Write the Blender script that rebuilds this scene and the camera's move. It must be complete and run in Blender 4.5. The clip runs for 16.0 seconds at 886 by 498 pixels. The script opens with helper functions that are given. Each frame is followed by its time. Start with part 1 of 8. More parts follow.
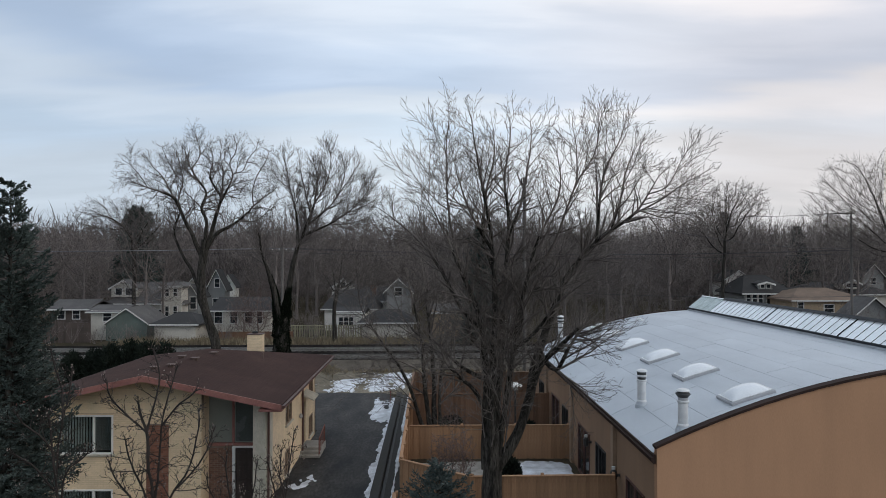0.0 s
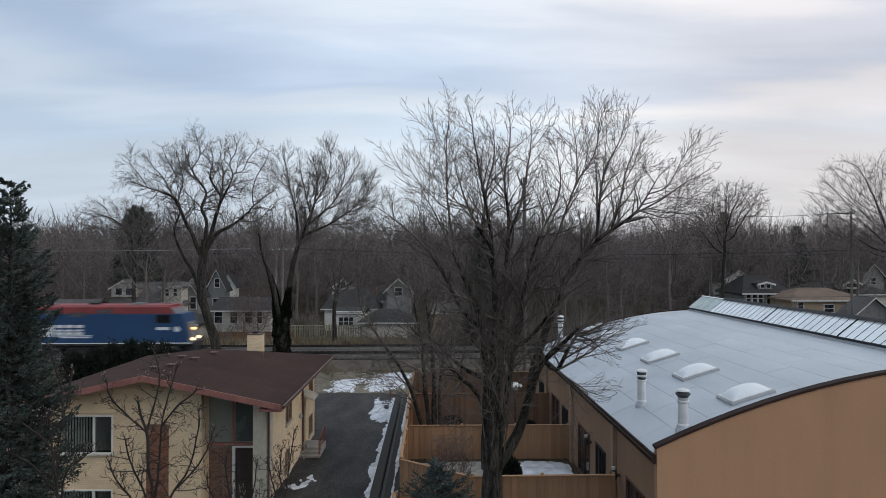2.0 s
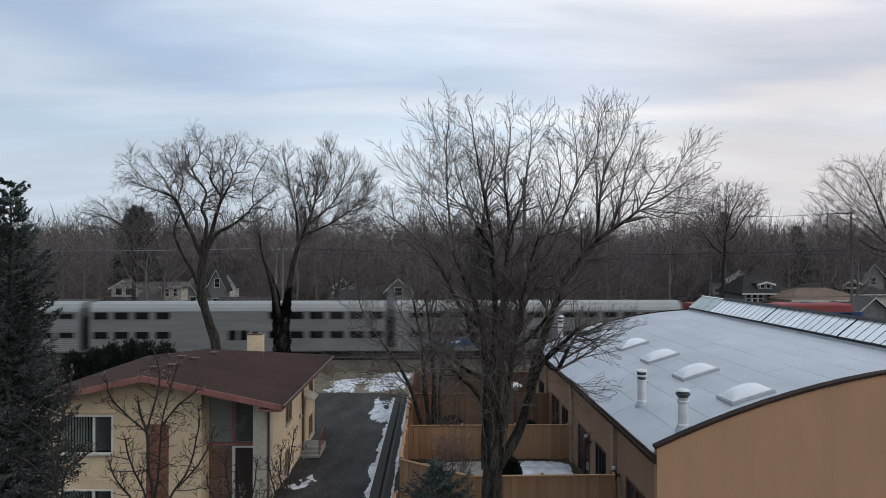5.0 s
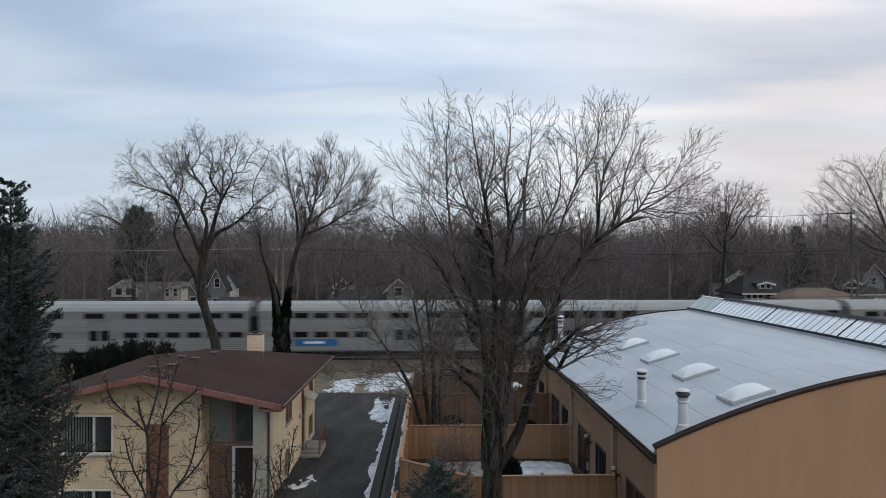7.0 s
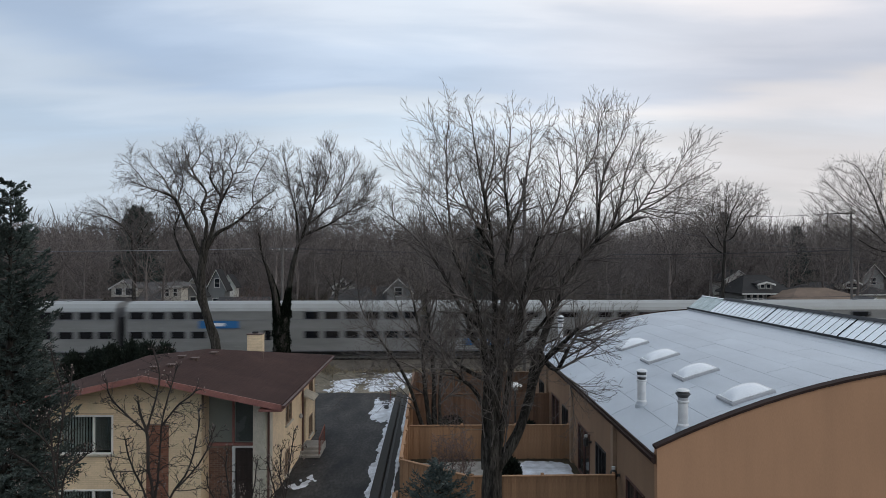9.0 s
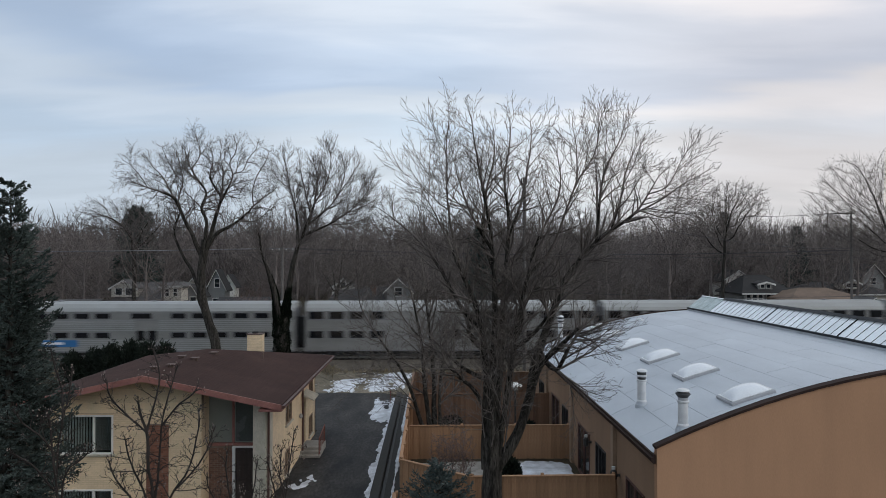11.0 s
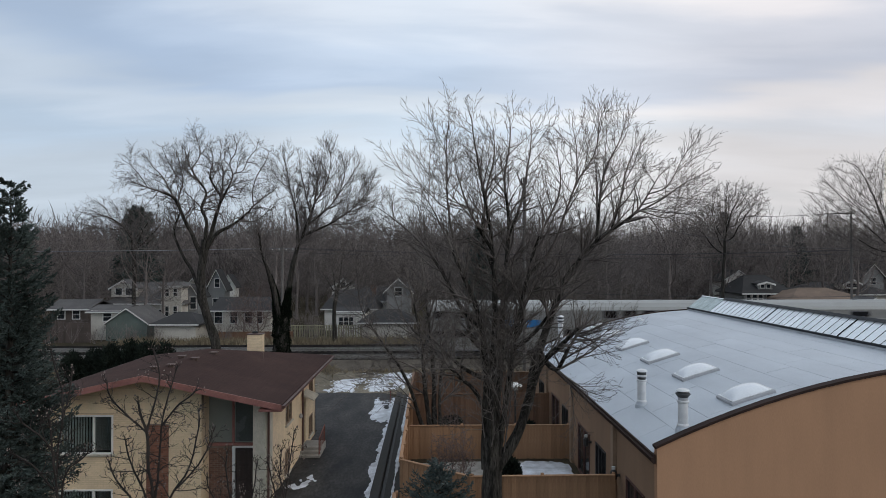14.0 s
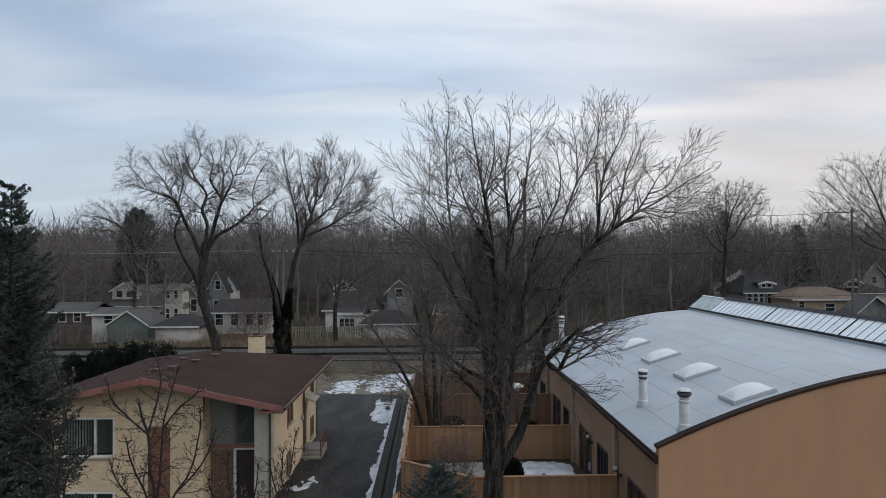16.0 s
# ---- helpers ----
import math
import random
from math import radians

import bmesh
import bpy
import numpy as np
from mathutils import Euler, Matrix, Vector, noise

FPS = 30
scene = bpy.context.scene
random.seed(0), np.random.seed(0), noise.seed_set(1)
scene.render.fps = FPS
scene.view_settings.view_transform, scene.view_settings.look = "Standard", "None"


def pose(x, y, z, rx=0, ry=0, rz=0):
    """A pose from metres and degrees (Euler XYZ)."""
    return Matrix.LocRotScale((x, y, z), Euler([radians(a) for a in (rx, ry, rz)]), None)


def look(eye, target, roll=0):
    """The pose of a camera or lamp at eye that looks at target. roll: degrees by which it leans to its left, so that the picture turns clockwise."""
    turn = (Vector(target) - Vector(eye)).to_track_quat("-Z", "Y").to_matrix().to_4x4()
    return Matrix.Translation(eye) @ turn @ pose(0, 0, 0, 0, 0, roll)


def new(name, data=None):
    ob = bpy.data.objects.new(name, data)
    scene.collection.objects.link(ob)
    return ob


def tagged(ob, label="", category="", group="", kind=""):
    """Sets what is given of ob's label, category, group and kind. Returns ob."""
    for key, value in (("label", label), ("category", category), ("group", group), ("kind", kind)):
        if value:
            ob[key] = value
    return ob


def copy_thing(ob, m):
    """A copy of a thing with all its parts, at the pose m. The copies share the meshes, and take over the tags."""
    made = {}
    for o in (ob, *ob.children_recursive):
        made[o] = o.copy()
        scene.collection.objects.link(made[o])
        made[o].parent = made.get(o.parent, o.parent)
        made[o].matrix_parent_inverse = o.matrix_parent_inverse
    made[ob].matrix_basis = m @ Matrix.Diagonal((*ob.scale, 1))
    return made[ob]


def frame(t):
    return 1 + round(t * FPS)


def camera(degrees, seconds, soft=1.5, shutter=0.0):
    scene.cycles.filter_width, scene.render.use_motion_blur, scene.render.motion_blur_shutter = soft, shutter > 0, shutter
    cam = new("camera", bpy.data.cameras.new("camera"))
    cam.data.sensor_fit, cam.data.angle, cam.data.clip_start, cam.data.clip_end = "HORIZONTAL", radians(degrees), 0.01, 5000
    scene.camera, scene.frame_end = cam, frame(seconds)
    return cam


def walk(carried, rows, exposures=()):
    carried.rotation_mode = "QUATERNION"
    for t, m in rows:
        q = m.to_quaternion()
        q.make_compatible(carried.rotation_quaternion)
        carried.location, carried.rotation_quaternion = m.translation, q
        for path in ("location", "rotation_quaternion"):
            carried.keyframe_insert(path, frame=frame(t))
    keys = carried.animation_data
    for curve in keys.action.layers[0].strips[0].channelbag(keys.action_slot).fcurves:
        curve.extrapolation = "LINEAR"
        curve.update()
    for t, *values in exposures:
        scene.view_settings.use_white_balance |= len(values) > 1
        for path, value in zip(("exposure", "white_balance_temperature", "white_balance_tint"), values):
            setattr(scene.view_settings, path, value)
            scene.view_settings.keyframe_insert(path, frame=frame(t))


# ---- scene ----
# camera on a still support at an upper window, with a small jolt at the end
cam = camera(65.03, 16.0, soft=0.8, shutter=0.7)
EYE = (0.0, 0.0, 9.4)
walk(cam, [
    (0.0, pose(*EYE, 90.70, 0, -0.885)),
    (15.5, pose(*EYE, 90.70, 0, -0.885)),
    (15.75, pose(*EYE, 90.72, 0.06, -0.875)),
    (16.0, pose(*EYE, 90.77, 0.29, -0.84)),
], exposures=[(0.0, 0.0), (6.0, 0.0), (12.0, -0.06), (16.0, -0.06)])

# ---- overcast winter evening sky ----
world = bpy.data.worlds.new("world")
scene.world = world
world.use_nodes = True
SUN_EL, SUN_AZ = 16.0, 116.0      # degrees; azimuth to the right of straight ahead


def build_sky():
    nt = world.node_tree
    nt.nodes.clear()
    out = nt.nodes.new("ShaderNodeOutputWorld")
    bg = nt.nodes.new("ShaderNodeBackground")
    sky = nt.nodes.new("ShaderNodeTexSky")
    sky.sky_type = 'NISHITA'
    sky.sun_disc = False
    sky.sun_elevation = radians(SUN_EL)
    sky.sun_rotation = radians(SUN_AZ)
    sky.dust_density = 2.0
    clear = nt.nodes.new("ShaderNodeVectorMath")
    clear.operation = 'SCALE'
    clear.inputs["Scale"].default_value = 0.10
    nt.links.new(sky.outputs[0], clear.inputs[0])

    co = nt.nodes.new("ShaderNodeTexCoord")
    sep = nt.nodes.new("ShaderNodeSeparateXYZ")
    nt.links.new(co.outputs["Generated"], sep.inputs[0])

    # cloud deck: the direction is projected on a flat layer overhead
    add = nt.nodes.new("ShaderNodeMath")
    add.operation = 'ADD'
    add.inputs[1].default_value = 0.16
    nt.links.new(sep.outputs["Z"], add.inputs[0])
    mx = nt.nodes.new("ShaderNodeMath")
    mx.operation = 'MAXIMUM'
    mx.inputs[1].default_value = 0.05
    nt.links.new(add.outputs[0], mx.inputs[0])
    px = nt.nodes.new("ShaderNodeMath")
    px.operation = 'DIVIDE'
    py = nt.nodes.new("ShaderNodeMath")
    py.operation = 'DIVIDE'
    nt.links.new(sep.outputs["X"], px.inputs[0])
    nt.links.new(mx.outputs[0], px.inputs[1])
    nt.links.new(sep.outputs["Y"], py.inputs[0])
    nt.links.new(mx.outputs[0], py.inputs[1])
    comb = nt.nodes.new("ShaderNodeCombineXYZ")
    nt.links.new(px.outputs[0], comb.inputs["X"])
    nt.links.new(py.outputs[0], comb.inputs["Y"])

    def clouds(scale, sx, sy, detail, rough, seed, turn):
        mp = nt.nodes.new("ShaderNodeMapping")
        mp.inputs["Scale"].default_value = (sx, sy, 1)
        mp.inputs["Location"].default_value = (seed, seed * 0.7, 0)
        mp.inputs["Rotation"].default_value = (0, 0, radians(turn))
        nt.links.new(comb.outputs[0], mp.inputs["Vector"])
        nz = nt.nodes.new("ShaderNodeTexNoise")
        nz.inputs["Scale"].default_value = scale
        nz.inputs["Detail"].default_value = detail
        nz.inputs["Roughness"].default_value = rough
        nz.inputs["Distortion"].default_value = 0.25
        nt.links.new(mp.outputs[0], nz.inputs["Vector"])
        return nz.outputs["Fac"]

    big = clouds(0.9, 0.38, 1.2, 4, 0.50, 3.1, -6)
    fine = clouds(2.2, 0.45, 1.2, 5, 0.50, 8.4, 5)
    # layers of cloud by height, their edges pulled about
    pull = nt.nodes.new("ShaderNodeMath")
    pull.operation = 'MULTIPLY_ADD'
    pull.inputs[1].default_value = 0.22
    nt.links.new(big, pull.inputs[0])
    nt.links.new(sep.outputs["Z"], pull.inputs[2])
    pull2 = nt.nodes.new("ShaderNodeMath")
    pull2.operation = 'MULTIPLY_ADD'
    pull2.inputs[1].default_value = 0.10
    nt.links.new(fine, pull2.inputs[0])
    nt.links.new(pull.outputs[0], pull2.inputs[2])
    ramp = nt.nodes.new("ShaderNodeValToRGB")
    ramp.color_ramp.interpolation = 'EASE'
    e = ramp.color_ramp.elements
    off = 0.16
    e[0].position, e[0].color = off, (0.525, 0.60, 0.68, 1)
    e[1].position, e[1].color = 1.0, (0.62, 0.70, 0.80, 1)
    for zz, col in ((0.12, (0.585, 0.65, 0.73)), (0.19, (0.535, 0.63, 0.745)), (0.225, (0.615, 0.685, 0.775)), (0.265, (0.45, 0.545, 0.69)),
                    (0.30, (0.51, 0.60, 0.735)), (0.335, (0.64, 0.705, 0.80)), (0.40, (0.53, 0.625, 0.765)), (0.55, (0.62, 0.70, 0.80))):
        ramp.color_ramp.elements.new(off + zz).color = (*col, 1)
    nt.links.new(pull2.outputs[0], ramp.inputs["Fac"])
    lum = nt.nodes.new("ShaderNodeMapRange")
    lum.inputs["From Min"].default_value = 0.3
    lum.inputs["From Max"].default_value = 0.7
    lum.inputs["To Min"].default_value = 1.09
    lum.inputs["To Max"].default_value = 1.28
    nt.links.new(fine, lum.inputs["Value"])
    scaled = nt.nodes.new("ShaderNodeVectorMath")
    scaled.operation = 'SCALE'
    nt.links.new(ramp.outputs["Color"], scaled.inputs[0])
    nt.links.new(lum.outputs[0], scaled.inputs["Scale"])

    # warm thin cloud low down on the sun's side
    dot = nt.nodes.new("ShaderNodeVectorMath")
    dot.operation = 'DOT_PRODUCT'
    el, az = radians(14), radians(37)
    dot.inputs[1].default_value = (math.sin(az) * math.cos(el), math.cos(az) * math.cos(el), math.sin(el))
    nt.links.new(co.outputs["Generated"], dot.inputs[0])
    glow = nt.nodes.new("ShaderNodeMapRange")
    glow.interpolation_type = 'SMOOTHSTEP'
    glow.inputs["From Min"].default_value = 0.80
    glow.inputs["From Max"].default_value = 1.0
    nt.links.new(dot.outputs["Value"], glow.inputs["Value"])
    warm = nt.nodes.new("ShaderNodeMixRGB")
    warm.blend_type = 'MULTIPLY'
    warm.inputs["Color2"].default_value = (1.30, 1.14, 1.02, 1)
    gm = nt.nodes.new("ShaderNodeMath")
    gm.operation = 'MULTIPLY'
    gm.inputs[1].default_value = 1.0
    nt.links.new(glow.outputs[0], gm.inputs[0])
    nt.links.new(gm.outputs[0], warm.inputs["Fac"])
    nt.links.new(scaled.outputs[0], warm.inputs["Color1"])

    # thin cloud straight ahead, thicker cloud to the left
    last = warm.outputs["Color"]
    for az2, el2, lo, color in ((4, 11, 0.93, (1.13, 1.12, 1.10)), (-34, 13, 0.90, (0.845, 0.875, 0.91)), (33, 3, 0.93, (0.90, 0.89, 0.90))):
        d2 = nt.nodes.new("ShaderNodeVectorMath")
        d2.operation = 'DOT_PRODUCT'
        a2, e2 = radians(az2), radians(el2)
        d2.inputs[1].default_value = (math.sin(a2) * math.cos(e2), math.cos(a2) * math.cos(e2), math.sin(e2))
        nt.links.new(co.outputs["Generated"], d2.inputs[0])
        r2 = nt.nodes.new("ShaderNodeMapRange")
        r2.interpolation_type = 'SMOOTHSTEP'
        r2.inputs["From Min"].default_value = lo
        r2.inputs["From Max"].default_value = 1.0
        nt.links.new(d2.outputs["Value"], r2.inputs["Value"])
        m2 = nt.nodes.new("ShaderNodeMixRGB")
        m2.blend_type = 'MULTIPLY'
        m2.inputs["Color2"].default_value = (*color, 1)
        nt.links.new(r2.outputs[0], m2.inputs["Fac"])
        nt.links.new(last, m2.inputs["Color1"])
        last = m2.outputs["Color"]

    # mostly cloud, a little of the clear sky behind
    mix = nt.nodes.new("ShaderNodeMixRGB")
    mix.inputs["Fac"].default_value = 0.90
    nt.links.new(clear.outputs[0], mix.inputs["Color1"])
    nt.links.new(last, mix.inputs["Color2"])
    nt.links.new(mix.outputs["Color"], bg.inputs["Color"])
    bg.inputs["Strength"].default_value = 1.0
    nt.links.new(bg.outputs[0], out.inputs[0])


build_sky()
sun = new("sun", bpy.data.lights.new("sun", 'SUN'))
sun.data.energy = 0.75
sun.data.angle = radians(30)
sun.data.color = (1.0, 0.93, 0.85)
_e, _a = radians(SUN_EL + 14), radians(SUN_AZ)
sun.matrix_world = look((40 * math.sin(_a), 40 * math.cos(_a), 40 * math.tan(_e)), (0, 0, 0))

# ---- materials ----


def material(name, color, rough=0.8, vary=0.18, scale=3.0, fine=40.0, bump=0.15, metal=0.0, tint=None, spec=0.4, island=0.0, each=0.0, stretch=(1, 1, 1)):
    """A surface with stains at one scale and grain at another; each: change from piece to piece."""
    m = bpy.data.materials.new(name)
    m.use_nodes = True
    nt = m.node_tree
    b = nt.nodes["Principled BSDF"]
    b.inputs["Metallic"].default_value = metal
    b.inputs["Specular IOR Level"].default_value = spec
    co = nt.nodes.new("ShaderNodeTexCoord")
    mp = nt.nodes.new("ShaderNodeMapping")
    mp.inputs["Scale"].default_value = stretch
    nt.links.new(co.outputs["Object"], mp.inputs["Vector"])
    n1 = nt.nodes.new("ShaderNodeTexNoise")
    n1.inputs["Scale"].default_value = scale
    n1.inputs["Detail"].default_value = 5
    n1.inputs["Roughness"].default_value = 0.6
    n2 = nt.nodes.new("ShaderNodeTexNoise")
    n2.inputs["Scale"].default_value = fine
    n2.inputs["Detail"].default_value = 3
    nt.links.new(mp.outputs[0], n1.inputs["Vector"])
    nt.links.new(mp.outputs[0], n2.inputs["Vector"])
    ramp = nt.nodes.new("ShaderNodeValToRGB")
    c2 = tint or tuple(c * (1 - 2 * vary) for c in color)
    ramp.color_ramp.elements[0].position = 0.32
    ramp.color_ramp.elements[0].color = (*c2, 1)
    ramp.color_ramp.elements[1].position = 0.68
    ramp.color_ramp.elements[1].color = (*color, 1)
    nt.links.new(n1.outputs["Fac"], ramp.inputs["Fac"])
    hsv = nt.nodes.new("ShaderNodeHueSaturation")
    mr = nt.nodes.new("ShaderNodeMapRange")
    mr.inputs["From Min"].default_value = 0.3
    mr.inputs["From Max"].default_value = 0.7
    mr.inputs["To Min"].default_value = 1 - vary
    mr.inputs["To Max"].default_value = 1 + vary
    nt.links.new(n2.outputs["Fac"], mr.inputs["Value"])
    last = mr.outputs[0]
    for amount, node, socket in ((island, "ShaderNodeNewGeometry", "Random Per Island"), (each, "ShaderNodeObjectInfo", "Random")):
        if amount:
            g = nt.nodes.new(node)
            r = nt.nodes.new("ShaderNodeMapRange")
            r.inputs["To Min"].default_value = 1 - amount
            r.inputs["To Max"].default_value = 1 + amount
            nt.links.new(g.outputs[socket], r.inputs["Value"])
            mu = nt.nodes.new("ShaderNodeMath")
            mu.operation = 'MULTIPLY'
            nt.links.new(last, mu.inputs[0])
            nt.links.new(r.outputs[0], mu.inputs[1])
            last = mu.outputs[0]
    nt.links.new(last, hsv.inputs["Value"])
    nt.links.new(ramp.outputs["Color"], hsv.inputs["Color"])
    nt.links.new(hsv.outputs["Color"], b.inputs["Base Color"])
    rr = nt.nodes.new("ShaderNodeMapRange")
    rr.inputs["To Min"].default_value = max(0.03, rough - 0.12)
    rr.inputs["To Max"].default_value = min(1.0, rough + 0.12)
    nt.links.new(n1.outputs["Fac"], rr.inputs["Value"])
    nt.links.new(rr.outputs[0], b.inputs["Roughness"])
    if bump:
        bp = nt.nodes.new("ShaderNodeBump")
        bp.inputs["Strength"].default_value = bump
        bp.inputs["Distance"].default_value = 0.02
        nt.links.new(n2.outputs["Fac"], bp.inputs["Height"])
        nt.links.new(bp.outputs[0], b.inputs["Normal"])
    return m


def glowing(name, color, strength):
    m = bpy.data.materials.new(name)
    m.use_nodes = True
    b = m.node_tree.nodes["Principled BSDF"]
    b.inputs["Base Color"].default_value = (*color, 1)
    b.inputs["Emission Color"].default_value = (*color, 1)
    b.inputs["Emission Strength"].default_value = strength
    return m


def dark_glass(name, color, rough=0.06):
    m = bpy.data.materials.new(name)
    m.use_nodes = True
    b = m.node_tree.nodes["Principled BSDF"]
    b.inputs["Base Color"].default_value = (*color, 1)
    b.inputs["Roughness"].default_value = rough
    b.inputs["IOR"].default_value = 1.5
    return m


M = {}


def define(name, *a, **k):
    M[name] = material(name, *a, **k)


define("soil", (0.085, 0.070, 0.050), 1.0, 0.25, 0.35, 14, 0.5, tint=(0.042, 0.037, 0.026), spec=0.0)
define("dry_grass", (0.26, 0.215, 0.145), 0.95, 0.25, 0.6, 18, 0.2, tint=(0.14, 0.115, 0.08), island=0.35, spec=0.1)
# asphalt: blotches, and lighter streaks that put wet sheen into the colour
define("asphalt", (0.066, 0.062, 0.058), 0.60, 0.40, 0.65, 7, 0.35, tint=(0.006, 0.006, 0.007), stretch=(1.3, 0.45, 1), spec=0.12)
define("gravel", (0.225, 0.195, 0.15), 0.97, 0.25, 0.5, 22, 0.5, tint=(0.115, 0.10, 0.075), spec=0.1)
define("ballast", (0.026, 0.023, 0.022), 1.0, 0.4, 1.2, 16, 0.8, tint=(0.012, 0.011, 0.010), spec=0.0)
define("snow", (0.78, 0.81, 0.86), 0.75, 0.10, 1.6, 24, 0.4, tint=(0.42, 0.43, 0.45))
define("concrete", (0.34, 0.32, 0.29), 0.9, 0.15, 1.2, 50, 0.25, tint=(0.20, 0.19, 0.17))
# dark tone that paints the shadow gap behind the kerb
define("wet_concrete", (0.065, 0.064, 0.062), 0.6, 0.2, 1.2, 50, 0.25, tint=(0.028, 0.028, 0.028))
define("kerb_dark", (0.044, 0.044, 0.040), 0.85, 0.2, 1.2, 50, 0.25, tint=(0.035, 0.034, 0.032))
define("steel_rail", (0.34, 0.32, 0.30), 0.4, 0.15, 4, 60, 0.1, metal=0.8)
define("sleeper", (0.055, 0.045, 0.038), 0.9, 0.2, 3, 40, 0.3)
define("yellow_brick", (0.64, 0.49, 0.30), 0.9, 0.12, 0.9, 30, 0.25, tint=(0.46, 0.36, 0.21))
define("mortar", (0.27, 0.21, 0.16), 0.95, 0.12, 2, 60, 0.2)
define("yellow_siding", (0.86, 0.66, 0.43), 0.7, 0.06, 0.8, 25, 0.08, tint=(0.64, 0.53, 0.34), each=0.09)
define("red_brick", (0.30, 0.135, 0.085), 0.9, 0.15, 2, 40, 0.3, tint=(0.20, 0.085, 0.055), each=0.25, island=0.25)
define("brown_brick", (0.24, 0.13, 0.09), 0.9, 0.2, 2, 40, 0.3, tint=(0.13, 0.07, 0.05), each=0.25, island=0.25)
define("cream_stone", (0.62, 0.56, 0.46), 0.85, 0.12, 1.5, 35, 0.25, tint=(0.36, 0.34, 0.27))
define("shingle", (0.074, 0.046, 0.040), 1.0, 0.22, 0.5, 45, 0.4, tint=(0.052, 0.033, 0.029), each=0.03, spec=0.05)
define("red_trim", (0.33, 0.145, 0.12), 0.7, 0.14, 1.6, 30, 0.08, tint=(0.21, 0.09, 0.075))
define("white_paint", (0.78, 0.77, 0.74), 0.55, 0.05, 2, 40, 0.05, tint=(0.66, 0.65, 0.62))
define("grey_panel", (0.24, 0.25, 0.22), 0.22, 0.08, 1.2, 30, 0.05)
define("wood_door", (0.05, 0.035, 0.03), 0.5, 0.15, 2, 40, 0.1, stretch=(6, 6, 1))
define("blinds", (0.50, 0.56, 0.55), 0.7, 0.06, 3, 30, 0.0)
define("curtain", (0.24, 0.25, 0.25), 0.9, 0.1, 3, 30, 0.1)
define("rusty_steel", (0.20, 0.07, 0.05), 0.7, 0.2, 6, 50, 0.2)
define("gutter_brown", (0.10, 0.05, 0.04), 0.5, 0.1, 3, 40, 0.05)
define("metal_cap", (0.40, 0.40, 0.41), 0.5, 0.1, 5, 40, 0.1, metal=0.6)
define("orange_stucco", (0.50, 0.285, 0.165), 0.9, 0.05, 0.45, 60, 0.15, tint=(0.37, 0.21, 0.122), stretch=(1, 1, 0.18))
# darker than the end wall: the side wall's shade is in this colour too
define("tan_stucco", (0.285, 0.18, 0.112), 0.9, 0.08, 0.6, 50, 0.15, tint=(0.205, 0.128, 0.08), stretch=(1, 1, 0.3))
define("tan_trim", (0.30, 0.21, 0.145), 0.8, 0.1, 1.5, 40, 0.1)
define("brown_flashing", (0.045, 0.027, 0.022), 0.8, 0.2, 1.5, 40, 0.05, spec=0.15)
define("roof_membrane", (0.50, 0.535, 0.575), 0.48, 0.06, 0.22, 22, 0.08, tint=(0.36, 0.39, 0.43), each=0.03, spec=0.4, stretch=(1.6, 0.7, 1))
define("seam_dark", (0.15, 0.155, 0.165), 0.85, 0.1, 2, 40, 0.05)
define("curb_grey", (0.42, 0.43, 0.45), 0.6, 0.1, 2, 40, 0.05)
define("acrylic", (0.80, 0.82, 0.84), 0.22, 0.04, 1.2, 20, 0.02, tint=(0.72, 0.74, 0.77))
define("galvanised", (0.72, 0.73, 0.73), 0.42, 0.08, 3, 40, 0.04, metal=0.1, tint=(0.58, 0.59, 0.60))
define("vent_cap", (0.06, 0.062, 0.065), 0.5, 0.1, 3, 40, 0.05)
define("fibreglass", (0.86, 0.89, 0.91), 0.25, 0.06, 0.9, 25, 0.03, tint=(0.74, 0.78, 0.80), each=0.06)
define("green_glass", (0.36, 0.44, 0.43), 0.15, 0.2, 3.5, 18, 0.05, tint=(0.20, 0.27, 0.26))
define("fence_wood", (0.37, 0.215, 0.118), 0.8, 0.12, 1.2, 25, 0.2, tint=(0.27, 0.15, 0.082), stretch=(5, 5, 0.6), each=0.16, island=0.16)
define("fence_wood_old", (0.23, 0.13, 0.08), 0.85, 0.15, 1.2, 25, 0.2, tint=(0.14, 0.08, 0.052), stretch=(5, 5, 0.6), each=0.18, island=0.18)
define("bark", (0.066, 0.060, 0.052), 0.95, 0.70, 1.6, 7, 1.0, tint=(0.009, 0.008, 0.007), stretch=(4, 4, 0.7), spec=0.12)
define("twig", (0.172, 0.150, 0.136), 0.9, 0.15, 1.0, 30, 0.0, tint=(0.070, 0.060, 0.054), island=0.3, spec=0.2)
# haze_twig and far_twig are paled in colour for the haze of distance
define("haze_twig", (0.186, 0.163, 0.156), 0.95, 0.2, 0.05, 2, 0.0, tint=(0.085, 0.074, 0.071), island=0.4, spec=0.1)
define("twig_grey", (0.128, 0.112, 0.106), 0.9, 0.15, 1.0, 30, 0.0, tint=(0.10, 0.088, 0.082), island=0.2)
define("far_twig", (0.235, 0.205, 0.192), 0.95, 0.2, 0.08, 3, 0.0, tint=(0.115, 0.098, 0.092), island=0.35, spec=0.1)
define("bud", (0.30, 0.235, 0.21), 0.7, 0.2, 8, 60, 0.0)
define("ivy", (0.009, 0.013, 0.008), 0.9, 0.3, 2, 20, 0.0, island=0.4, spec=0.05)
define("spruce", (0.082, 0.110, 0.098), 0.85, 0.2, 0.8, 12, 0.0, tint=(0.040, 0.056, 0.050), island=0.45, spec=0.15)
